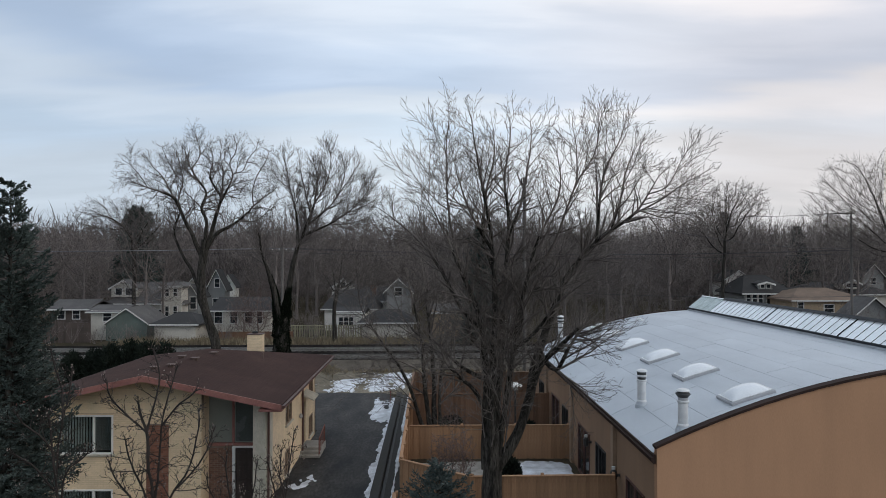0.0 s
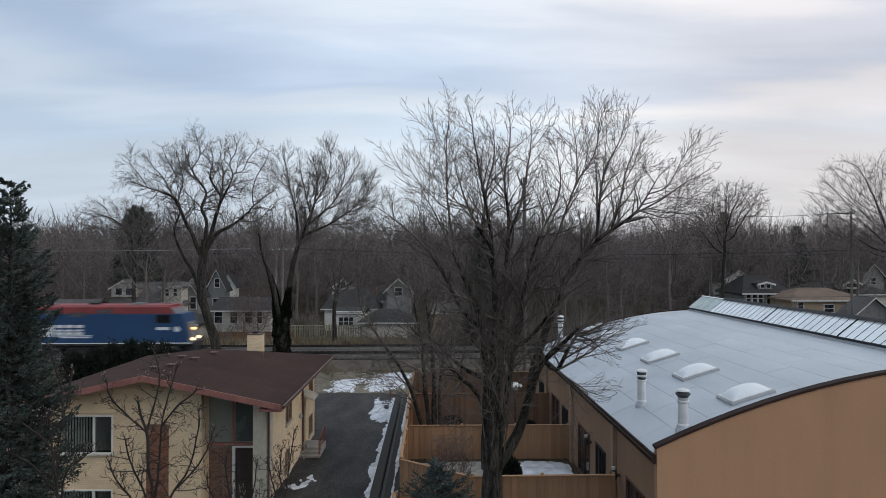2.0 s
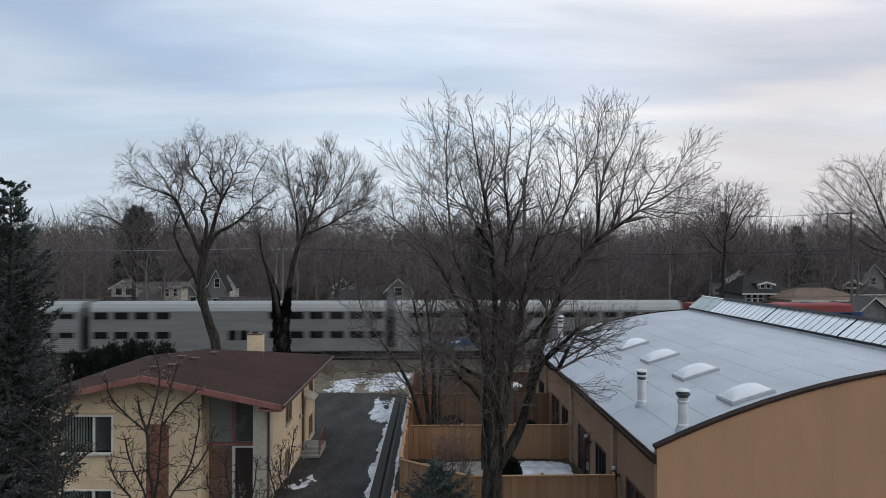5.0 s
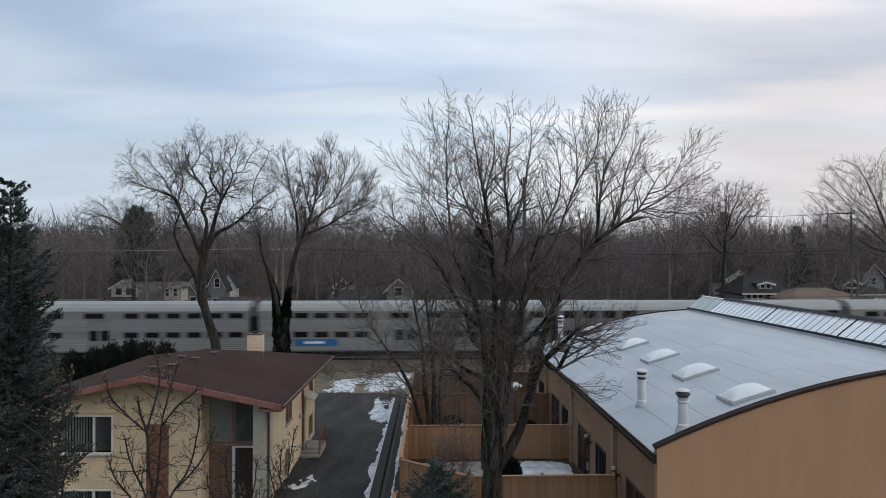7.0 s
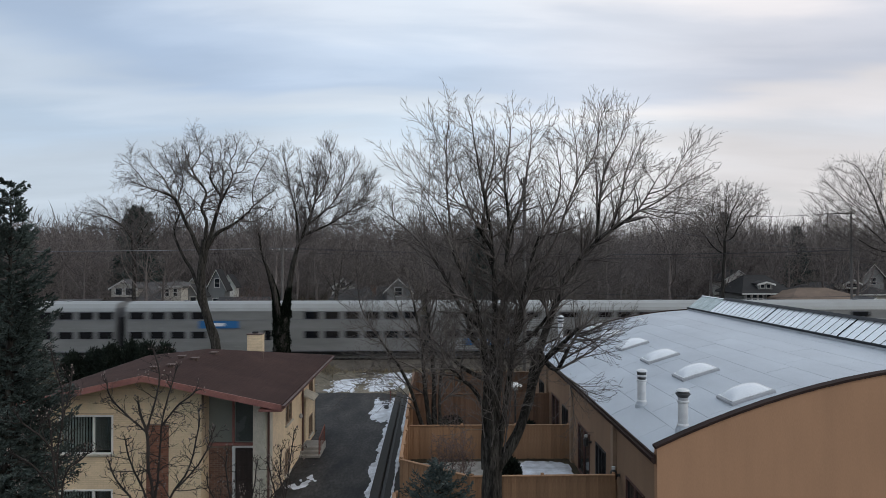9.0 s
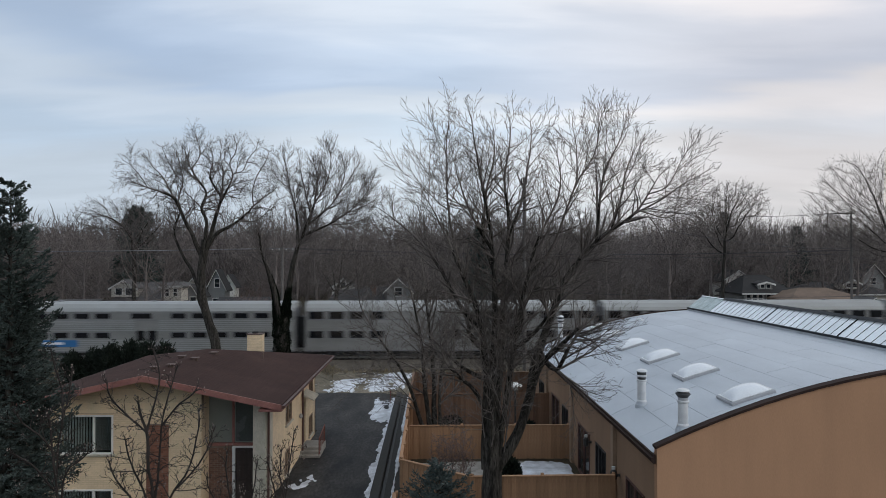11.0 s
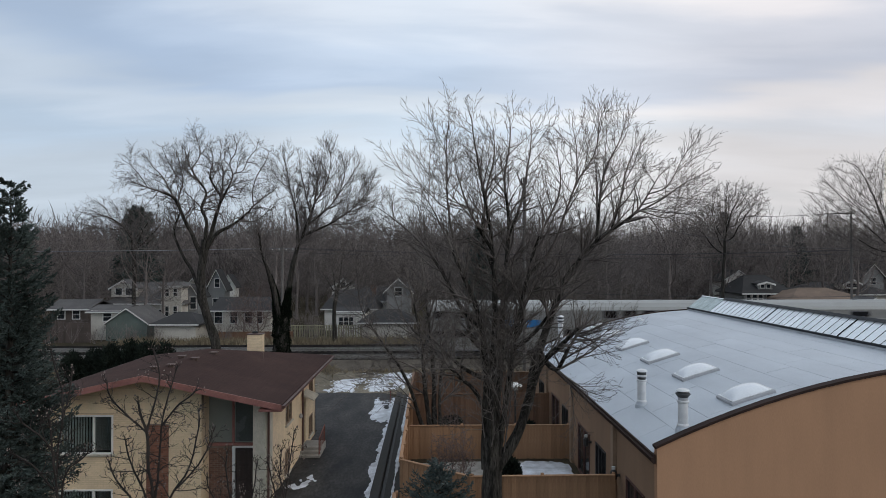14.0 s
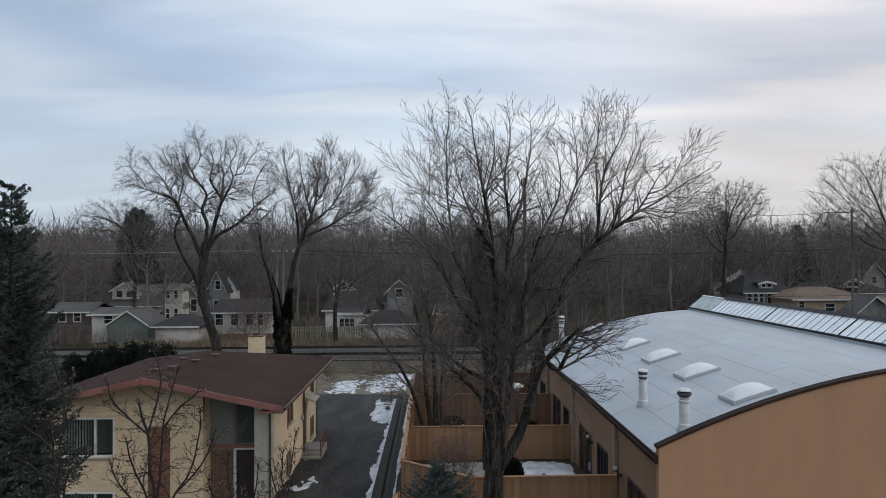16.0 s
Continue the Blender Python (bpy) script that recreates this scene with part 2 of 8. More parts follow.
# pale tone paints lit bough tips, dark tint the shaded inside
define("near_spruce", (0.098, 0.124, 0.116), 0.85, 0.2, 0.9, 12, 0.0, tint=(0.027, 0.036, 0.031), island=0.45, spec=0.15)
define("red_twig", (0.19, 0.135, 0.12), 0.9, 0.15, 1.0, 30, 0.0, tint=(0.11, 0.08, 0.07), island=0.3)
define("house_green", (0.130, 0.160, 0.142), 0.85, 0.15, 0.6, 12, 0.1)
define("blue_spruce", (0.100, 0.118, 0.112), 0.85, 0.2, 1.5, 12, 0.0, tint=(0.042, 0.062, 0.060), island=0.4, spec=0.2)
define("yew", (0.026, 0.035, 0.027), 0.9, 0.25, 1.3, 10, 0.0, tint=(0.008, 0.011, 0.008), island=0.4, spec=0.1)
define("pole_wood", (0.17, 0.155, 0.145), 0.9, 0.2, 1.5, 30, 0.2, stretch=(5, 5, 0.5))
define("old_trim", (0.62, 0.61, 0.58), 0.7, 0.08, 1, 20, 0.05)
define("bar_dark", (0.026, 0.028, 0.032), 0.6, 0.15, 1.5, 40, 0.05, spec=0.2)
define("bright_cable", (0.32, 0.33, 0.35), 0.5, 0.1, 2, 30, 0.0)
define("roof_vent_brown", (0.13, 0.085, 0.07), 0.7, 0.15, 5, 40, 0.1)
define("cable", (0.05, 0.05, 0.055), 0.6, 0.1, 2, 30, 0.0)
define("stainless", (0.262, 0.260, 0.250), 0.45, 0.08, 0.6, 30, 0.03, metal=0.25, tint=(0.195, 0.193, 0.185), stretch=(0.4, 1, 2))
define("stainless_roof", (0.335, 0.342, 0.335), 0.55, 0.08, 0.5, 30, 0.03, metal=0.15, tint=(0.29, 0.292, 0.28))
define("train_blue", (0.017, 0.064, 0.16), 0.45, 0.08, 0.8, 30, 0.02, tint=(0.013, 0.05, 0.125))
define("train_red", (0.27, 0.050, 0.050), 0.55, 0.08, 0.8, 30, 0.02, tint=(0.19, 0.038, 0.038))
define("train_white", (0.75, 0.76, 0.78), 0.5, 0.05, 2, 30, 0.0)
define("train_black", (0.025, 0.025, 0.026), 0.7, 0.2, 2, 30, 0.2)
define("train_grey", (0.20, 0.20, 0.21), 0.6, 0.12, 1.5, 30, 0.05)
define("train_sign_blue", (0.025, 0.14, 0.34), 0.4, 0.05, 2, 30, 0.0)
define("house_white", (0.60, 0.565, 0.50), 0.85, 0.14, 0.5, 12, 0.1, tint=(0.42, 0.39, 0.34))
define("house_pale", (0.74, 0.72, 0.68), 0.8, 0.08, 0.6, 12, 0.1, tint=(0.60, 0.58, 0.54))
define("house_grey", (0.24, 0.24, 0.235), 0.85, 0.1, 0.6, 12, 0.1)
define("house_blue", (0.215, 0.222, 0.222), 0.85, 0.1, 0.6, 12, 0.1)
define("house_tan", (0.42, 0.32, 0.22), 0.85, 0.1, 0.6, 12, 0.1, tint=(0.32, 0.24, 0.16))
define("roof_dark", (0.036, 0.034, 0.034), 0.9, 0.2, 0.6, 12, 0.3)
define("roof_grey", (0.115, 0.108, 0.105), 0.9, 0.2, 0.6, 12, 0.3)
define("roof_green", (0.12, 0.14, 0.12), 0.9, 0.15, 0.6, 12, 0.3)
define("roof_brown", (0.125, 0.085, 0.068), 0.9, 0.2, 0.6, 12, 0.3)
define("roof_tan", (0.19, 0.135, 0.10), 0.9, 0.2, 0.6, 12, 0.3)
define("old_fence", (0.36, 0.33, 0.23), 0.9, 0.2, 1.0, 12, 0.2, tint=(0.22, 0.21, 0.14), each=0.3, island=0.3)
define("weathered_brown", (0.125, 0.098, 0.085), 0.9, 0.2, 1.0, 12, 0.2, tint=(0.075, 0.058, 0.050), each=0.25, island=0.25)
define("dirt", (0.135, 0.118, 0.098), 1.0, 0.3, 0.5, 16, 0.5, tint=(0.075, 0.065, 0.055), spec=0.0)
define("fixture_black", (0.03, 0.03, 0.03), 0.5, 0.1, 3, 30, 0.0)
M["glass"] = dark_glass("window_glass", (0.020, 0.024, 0.028))
M["train_glass"] = dark_glass("train_window_glass", (0.010, 0.011, 0.014), 0.12)
M["headlight"] = glowing("headlight", (1.0, 0.55, 0.20), 3.0)
M["ditch_light"] = glowing("ditch_light", (1.0, 0.72, 0.40), 4.0)
M["lamp_shade"] = material("lamp_shade", (0.6, 0.6, 0.58), 0.5)

# ---- mesh tools ----


def empty(name, x=0, y=0, z=0, rz=0):
    ob = new(name)
    ob.matrix_world = pose(x, y, z, 0, 0, rz)
    return ob


def part(name, bm, mat, parent=None, label="", smooth=False):
    me = bpy.data.meshes.new(name)
    bm.to_mesh(me)
    bm.free()
    me.materials.append(M[mat])
    if smooth:
        for p in me.polygons:
            p.use_smooth = True
    ob = new(name, me)
    if parent:
        ob.parent = parent
    if label:
        tagged(ob, label)
    return ob


def again(ob, parent, m):
    """Another part on the same mesh."""
    o = new(ob.name.split(".")[0], ob.data)
    o.parent = parent
    o.matrix_local = m
    return o


def box(x0, x1, y0, y1, z0, z1, bm=None, bevel=0.0):
    b = bmesh.new()
    vs = [b.verts.new((x, y, z)) for z in (z0, z1) for y in (y0, y1) for x in (x0, x1)]
    for f in ((0, 2, 3, 1), (4, 5, 7, 6), (0, 1, 5, 4), (2, 6, 7, 3), (0, 4, 6, 2), (1, 3, 7, 5)):
        b.faces.new([vs[i] for i in f])
    if bevel:
        bmesh.ops.bevel(b, geom=b.edges[:], offset=bevel, segments=1, affect='EDGES')
    if bm is None:
        return b
    return merge(bm, b)


def merge(bm, b):
    me = bpy.data.meshes.new("tmp")
    b.to_mesh(me)
    b.free()
    bm.from_mesh(me)
    bpy.data.meshes.remove(me)
    return bm


def extrude_outline(points, axis, a0, a1, bm=None):
    """A prism of a flat outline; axis names the way it runs, and points are the two other coordinates in order."""
    b = bmesh.new() if bm is None else bm
    rings = []
    for a in (a0, a1):
        ring = []
        for p, q in points:
            co = {"x": (a, p, q), "y": (p, a, q), "z": (p, q, a)}[axis]
            ring.append(b.verts.new(co))
        rings.append(ring)
    n = len(points)
    fs = [b.faces.new(rings[0]), b.faces.new(rings[1])]
    for i in range(n):
        fs.append(b.faces.new((rings[0][i], rings[0][(i + 1) % n], rings[1][(i + 1) % n], rings[1][i])))
    bmesh.ops.recalc_face_normals(b, faces=fs)
    return b


def lathe(profile, sides=20, x=0, y=0, z=0, bm=None):
    """A turned body from (radius, height) pairs."""
    b = bmesh.new() if bm is None else bm
    rings = []
    for r, h in profile:
        rings.append([b.verts.new((x + r * math.cos(2 * math.pi * i / sides), y + r * math.sin(2 * math.pi * i / sides), z + h)) for i in range(sides)])
    for a, c in zip(rings, rings[1:]):
        for i in range(sides):
            b.faces.new((a[i], a[(i + 1) % sides], c[(i + 1) % sides], c[i]))
    b.faces.new(rings[0][::-1])
    b.faces.new(rings[-1])
    return b


def rod(p, q, r, sides=8, bm=None, r2=None):
    b = bmesh.new() if bm is None else bm
    p, q = Vector(p), Vector(q)
    d = (q - p).normalized()
    u = d.orthogonal().normalized()
    v = d.cross(u)
    rings = []
    for c, rr in ((p, r), (q, r if r2 is None else r2)):
        rings.append([b.verts.new(c + rr * (math.cos(2 * math.pi * i / sides) * u + math.sin(2 * math.pi * i / sides) * v)) for i in range(sides)])
    for i in range(sides):
        b.faces.new((rings[0][i], rings[0][(i + 1) % sides], rings[1][(i + 1) % sides], rings[1][i]))
    b.faces.new(rings[0][::-1])
    b.faces.new(rings[1])
    return b


def mesh_part(name, verts, faces, mat, parent=None, label="", smooth=False):
    me = bpy.data.meshes.new(name)
    me.from_pydata(verts, [], faces)
    me.materials.append(M[mat])
    if smooth:
        me.polygons.foreach_set("use_smooth", [True] * len(me.polygons))
    me.update()
    ob = new(name, me)
    if parent:
        ob.parent = parent
    if label:
        tagged(ob, label)
    return ob


def wall_with_holes(x0, x1, z0, z1, holes, y0, y1):
    """A wall in the xz plane, from y0 to y1 thick, in one piece, with rectangular openings through it."""
    b = bmesh.new()
    xs = sorted({x0, x1, *[min(max(h[i], x0), x1) for h in holes for i in (0, 1)]})
    zs = sorted({z0, z1, *[min(max(h[i], z0), z1) for h in holes for i in (2, 3)]})
    nx, nz = len(xs) - 1, len(zs) - 1

    def solid(i, k):
        if not (0 <= i < nx and 0 <= k < nz):
            return False
        cx, cz = (xs[i] + xs[i + 1]) / 2, (zs[k] + zs[k + 1]) / 2
        return not any(h[0] < cx < h[1] and h[2] < cz < h[3] for h in holes)

    made = {}

    def v(i, s, k):
        if (i, s, k) not in made:
            made[i, s, k] = b.verts.new((xs[i], (y0, y1)[s], zs[k]))
        return made[i, s, k]

    for i in range(nx):
        for k in range(nz):
            if not solid(i, k):
                continue
            b.faces.new((v(i, 0, k), v(i + 1, 0, k), v(i + 1, 0, k + 1), v(i, 0, k + 1)))
            b.faces.new((v(i, 1, k), v(i, 1, k + 1), v(i + 1, 1, k + 1), v(i + 1, 1, k)))
            if not solid(i - 1, k):
                b.faces.new((v(i, 0, k), v(i, 0, k + 1), v(i, 1, k + 1), v(i, 1, k)))
            if not solid(i + 1, k):
                b.faces.new((v(i + 1, 0, k), v(i + 1, 1, k), v(i + 1, 1, k + 1), v(i + 1, 0, k + 1)))
            if not solid(i, k - 1):
                b.faces.new((v(i, 0, k), v(i, 1, k), v(i + 1, 1, k), v(i + 1, 0, k)))
            if not solid(i, k + 1):
                b.faces.new((v(i, 0, k + 1), v(i + 1, 0, k + 1), v(i + 1, 1, k + 1), v(i, 1, k + 1)))
    return b


def turned(bm, m):
    bm.transform(m)
    return bm


SIDE = Matrix.Rotation(radians(90), 4, 'Z')   # wall coordinates (along, out, up) turned so that they run along y

# ---- bare trees ----


class Tubes:
    def __init__(self):
        self.v, self.f, self.n = [], [], 0

    def add(self, pts, radii, sides):
        pts = np.asarray(pts, float)
        tan = np.gradient(pts, axis=0)
        tan /= np.linalg.norm(tan, axis=1)[:, None] + 1e-9
        ref = np.array((0.31, 0.77, 0.23)) if abs(tan[0][2]) > 0.8 else np.array((0.0, 0.1, 1.0))
        u = np.cross(tan, ref)
        u /= np.linalg.norm(u, axis=1)[:, None] + 1e-9
        w = np.cross(tan, u)
        a = np.arange(sides) * 2 * math.pi / sides
        rr = np.asarray(radii)[:, None, None] * np.ones((1, sides, 1))
        if sides >= 8:
            k = np.arange(len(pts))[:, None, None]
            ph = (np.arange(sides) * 2 * math.pi / sides)[None, :, None]
            rr = rr * (1 + 0.08 * np.sin(2 * ph + k * 0.5 + self.n) + 0.08 * np.sin(5 * ph - k * 0.35 + self.n * 0.3) + 0.05 * np.sin(7 * ph + k * 0.9))
        ring = pts[:, None, :] + rr * (np.cos(a)[None, :, None] * u[:, None, :] + np.sin(a)[None, :, None] * w[:, None, :])
        m = len(pts)
        self.v.append(ring.reshape(-1, 3))
        i = np.arange(m - 1)[:, None] * sides + np.arange(sides)[None, :]
        j = np.arange(m - 1)[:, None] * sides + (np.arange(sides)[None, :] + 1) % sides
        self.f.append((np.stack([i, j, j + sides, i + sides], -1) + self.n).reshape(-1, 4))
        self.n += m * sides

    def mesh(self, name, mat, parent, label="", smooth=True):
        if not self.v:
            return None
        v = np.concatenate(self.v)
        f = np.concatenate(self.f)
        me = bpy.data.meshes.new(name)
        me.vertices.add(len(v))
        me.vertices.foreach_set("co", v.ravel())
        me.loops.add(f.size)
        me.loops.foreach_set("vertex_index", f.ravel())
        me.polygons.add(len(f))
        me.polygons.foreach_set("loop_start", np.arange(len(f)) * 4)
        me.polygons.foreach_set("loop_total", np.full(len(f), 4))
        if smooth:
            me.polygons.foreach_set("use_smooth", np.ones(len(f), bool))
        me.update(calc_edges=True)
        me.materials.append(M[mat])
        ob = new(name, me)
        ob.parent = parent
        if label:
            tagged(ob, label)
        return ob


def crown_tips(rng, blobs, count):
    """Ends of twigs, spread through a few overlapping ellipsoids (x, y, z, rx, ry, rz, share)."""
    out = []
    total = sum(b[6] for b in blobs)
    for x, y, z, rx, ry, rz, share in blobs:
        n = max(2, int(count * share / total))
        d = rng.normal(size=(n, 3))
        d /= np.linalg.norm(d, axis=1)[:, None]
        r = rng.random(n) ** 0.42
        out.append(np.array((x, y, z)) + d * r[:, None] * np.array((rx, ry, rz)) * rng.uniform(0.88, 1.08, (n, 1)))
    return np.concatenate(out)


def bare_tree(name, base, fork, blobs, count, seed, trunk_r, tip_r=0.006, crooked=0.10, limb_limit=0.045, lift=0.12, bark="bark", twig="twig", label="",
              stems=(), stem_len=0.0, sides=(8, 5, 3), group="", buds=0, twiglets=1.5, twig_len=1.5, lean=0.0, momentum=0.45):
    """A leafless tree. Branches grow step by step towards free space in the crown, divide where it spreads, and thicken towards the root."""
    rng = np.random.default_rng(seed)
    top = empty(name, *base)
    base = np.array(base, float)
    goal = crown_tips(rng, blobs, count) - base
    start = np.array(fork, float) - base
    volume = sum(4.19 * b[3] * b[4] * b[5] for b in blobs) * 0.75
    gap = (volume / len(goal)) ** (1 / 3)
    D, kill = 0.50 * gap, 0.86 * gap
    cap = 14 * len(goal) + 200
    pos, par, kids = np.zeros((cap, 3)), np.full(cap, -1), np.zeros(cap, int)
    head = np.zeros((cap, 3))
    n = 0

    def put(p, parent, d):
        nonlocal n
        pos[n], par[n], head[n] = p, parent, d
        if parent >= 0:
            kids[parent] += 1
        n += 1
        return n - 1

    # trunk
    m = 9
    up = start / np.linalg.norm(start)
    last = -1
    for k in range(m):
        t = k / (m - 1)
        p = start * t + np.array((lean * math.sin(t * math.pi), 0, 0))
        if 0 < k < m - 1:
            p = p + np.array((math.sin(t * 5 + seed), math.cos(t * 4 + seed), 0)) * trunk_r * 0.15
        if k == 0:
            p[2] -= 0.15
        last = put(p, last, up)
    first_free = n - 1
    for k, dv in enumerate(stems):
        dn = np.array(dv, float)
        dn /= np.linalg.norm(dn)
        p, at = start.copy(), m - 1 - (k % 2)
        p = pos[at].copy()
        for _ in range(max(2, int(stem_len / D))):
            dn = dn + rng.normal(size=3) * crooked * 0.8 + np.array((0, 0, 0.03))
            dn /= np.linalg.norm(dn)
            p = p + dn * D
            at = put(p, at, dn)
    near = np.zeros(len(goal), int)
    dist = np.full(len(goal), 1e9)
    for k in range(first_free, n):
        d = np.linalg.norm(goal - pos[k], axis=1)
        closer = d < dist
        near[closer], dist[closer] = k, d[closer]
    alive = dist > kill * 0.5
    for _ in range(500):
        idx = np.nonzero(alive)[0]
        if not len(idx) or n > cap - len(idx) - 5:
            break
        who = near[idx]
        to = goal[idx] - pos[who]
        to /= np.linalg.norm(to, axis=1)[:, None] + 1e-9
        nodes, inv = np.unique(who, return_inverse=True)
        total = np.zeros((len(nodes), 3))
        np.add.at(total, inv, to)
        n0 = n
        for q, node in enumerate(nodes):
            if kids[node] >= 3:
                continue
            d = total[q] / (np.linalg.norm(total[q]) + 1e-9)
            d = d + head[node] * momentum * (kids[node] == 0) + np.array((0, 0, lift)) + rng.normal(size=3) * crooked
            d /= np.linalg.norm(d) + 1e-9
            p = pos[node] + d * D
            if kids[node]:
                mine = np.nonzero(par[node + 1:n0] == node)[0] + node + 1
                if len(mine) and np.min(np.linalg.norm(pos[mine] - p, axis=1)) < 0.45 * D:
                    kids[node] = 3
                    continue
            put(p, node, d)
        if n == n0:
            break
        for s0 in range(n0, n, 256):
            s1 = min(n, s0 + 256)
            dm = np.linalg.norm(goal[idx][:, None, :] - pos[None, s0:s1, :], axis=2)
            k = dm.argmin(1)
            v = dm[np.arange(len(idx)), k]
            closer = v < dist[idx]
            near[idx[closer]], dist[idx[closer]] = k[closer] + s0, v[closer]
        alive &= dist > kill
    pos, par, head = pos[:n], par[:n], head[:n]
    # thickness: as much wood below a fork as above it
    child = [[] for _ in range(n)]
    for k in range(1, n):
        child[par[k]].append(k)
    ends = np.zeros(n)
    for k in range(n - 1, -1, -1):
        if not child[k]:
            ends[k] = 1
        if par[k] >= 0:
            ends[par[k]] += ends[k]
    power = math.log(max(ends[0], 3)) / math.log(trunk_r / tip_r)
    rad = tip_r * ends ** (1 / power)
    smooth = pos.copy()
    for k in range(m, n):
        if child[k]:
            c = max(child[k], key=lambda q: ends[q])
            smooth[k] = 0.5 * pos[k] + 0.25 * (pos[par[k]] + pos[c])
    pos = smooth
    limbs, twigs, bud_at = Tubes(), Tubes(), []
    starts = [(0, None)]
    while starts:
        k, frm = starts.pop()
        chain = [] if frm is None else [frm]
        chain.append(k)
        while child[k]:
            order = sorted(child[k], key=lambda q: -ends[q])
            for q in order[1:]:
                starts.append((q, k))
            k = order[0]
            chain.append(k)
        pts, rr = pos[chain], rad[chain].copy()
        if frm is not None:
            rr[0] = min(rr[0], rr[1] * 1.25)
        else:
            rr[:m] *= 1 + 0.45 * np.exp(-np.arange(m) * 1.2)
        e = pts[-1] + (head[chain[-1]] + np.array((0, 0, lift))) * gap * 0.9
        pts, rr = np.concatenate([pts, [e]]), np.concatenate([rr, [tip_r * 0.5]])
        # thick lower part and thin upper part of one branch
        cut = len(rr)
        for q in range(len(rr)):
            if rr[q] < limb_limit:
                cut = q
                break
        if cut > 1:
            limbs.add(pts[:cut + 1], rr[:cut + 1], 16 if rr[0] > 0.19 else (sides[0] if rr[0] > 0.09 else sides[1]))
            lo = cut
        else:
            lo = 0
        if len(rr) - lo >= 2:
            twigs.add(pts[lo:], rr[lo:], sides[2] if rr[lo] < 0.03 else sides[1])
        if buds:
            bud_at.append(e)
    thin = np.nonzero(rad < max(limb_limit, tip_r * 4))[0]
    thin = thin[thin >= m]
    many = int(len(thin) * twiglets)
    if many:
        for k in rng.choice(thin, many):
            d = head[k] * 0.75 + rng.normal(size=3) * 0.55 + np.array((0, 0, lift + 0.15))
            d /= np.linalg.norm(d)
            ln = gap * twig_len * rng.uniform(0.4, 1.3)
            p = pos[k]
            q = p + d * ln
            twigs.add(np.array((p, q)), np.array((tip_r * 0.85, tip_r * 0.45)), 3)
            if rng.random() < 0.55:
                s = p + d * ln * rng.uniform(0.3, 0.7)
                d2 = d + rng.normal(size=3) * 0.5
                twigs.add(np.array((s, s + d2 * ln * 0.45)), np.array((tip_r * 0.7, tip_r * 0.4)), 3)
                if buds:
                    bud_at.append(s + d2 * ln * 0.45)
            if buds:
                bud_at.append(q)
    limbs.mesh("trunk", bark, top)
    twigs.mesh("crown", twig, top, smooth=False)
    if buds:
        v, f = [], []
        for c in bud_at:
            i = len(v)
            r = buds * rng.uniform(0.6, 1.2)
            v += [c + (r, 0, 0), c + (-r, 0, 0), c + (0, r, 0), c + (0, -r, 0), c + (0, 0, 1.6 * r), c + (0, 0, -r)]
            f += [(i + a, i + b, i + k) for k in (4, 5) for a, b in ((0, 2), (2, 1), (1, 3), (3, 0))]
        tagged(mesh_part("buds", v, f, "bud", top), kind="stuff")
    tagged(top, label, "tree", group)
    return top


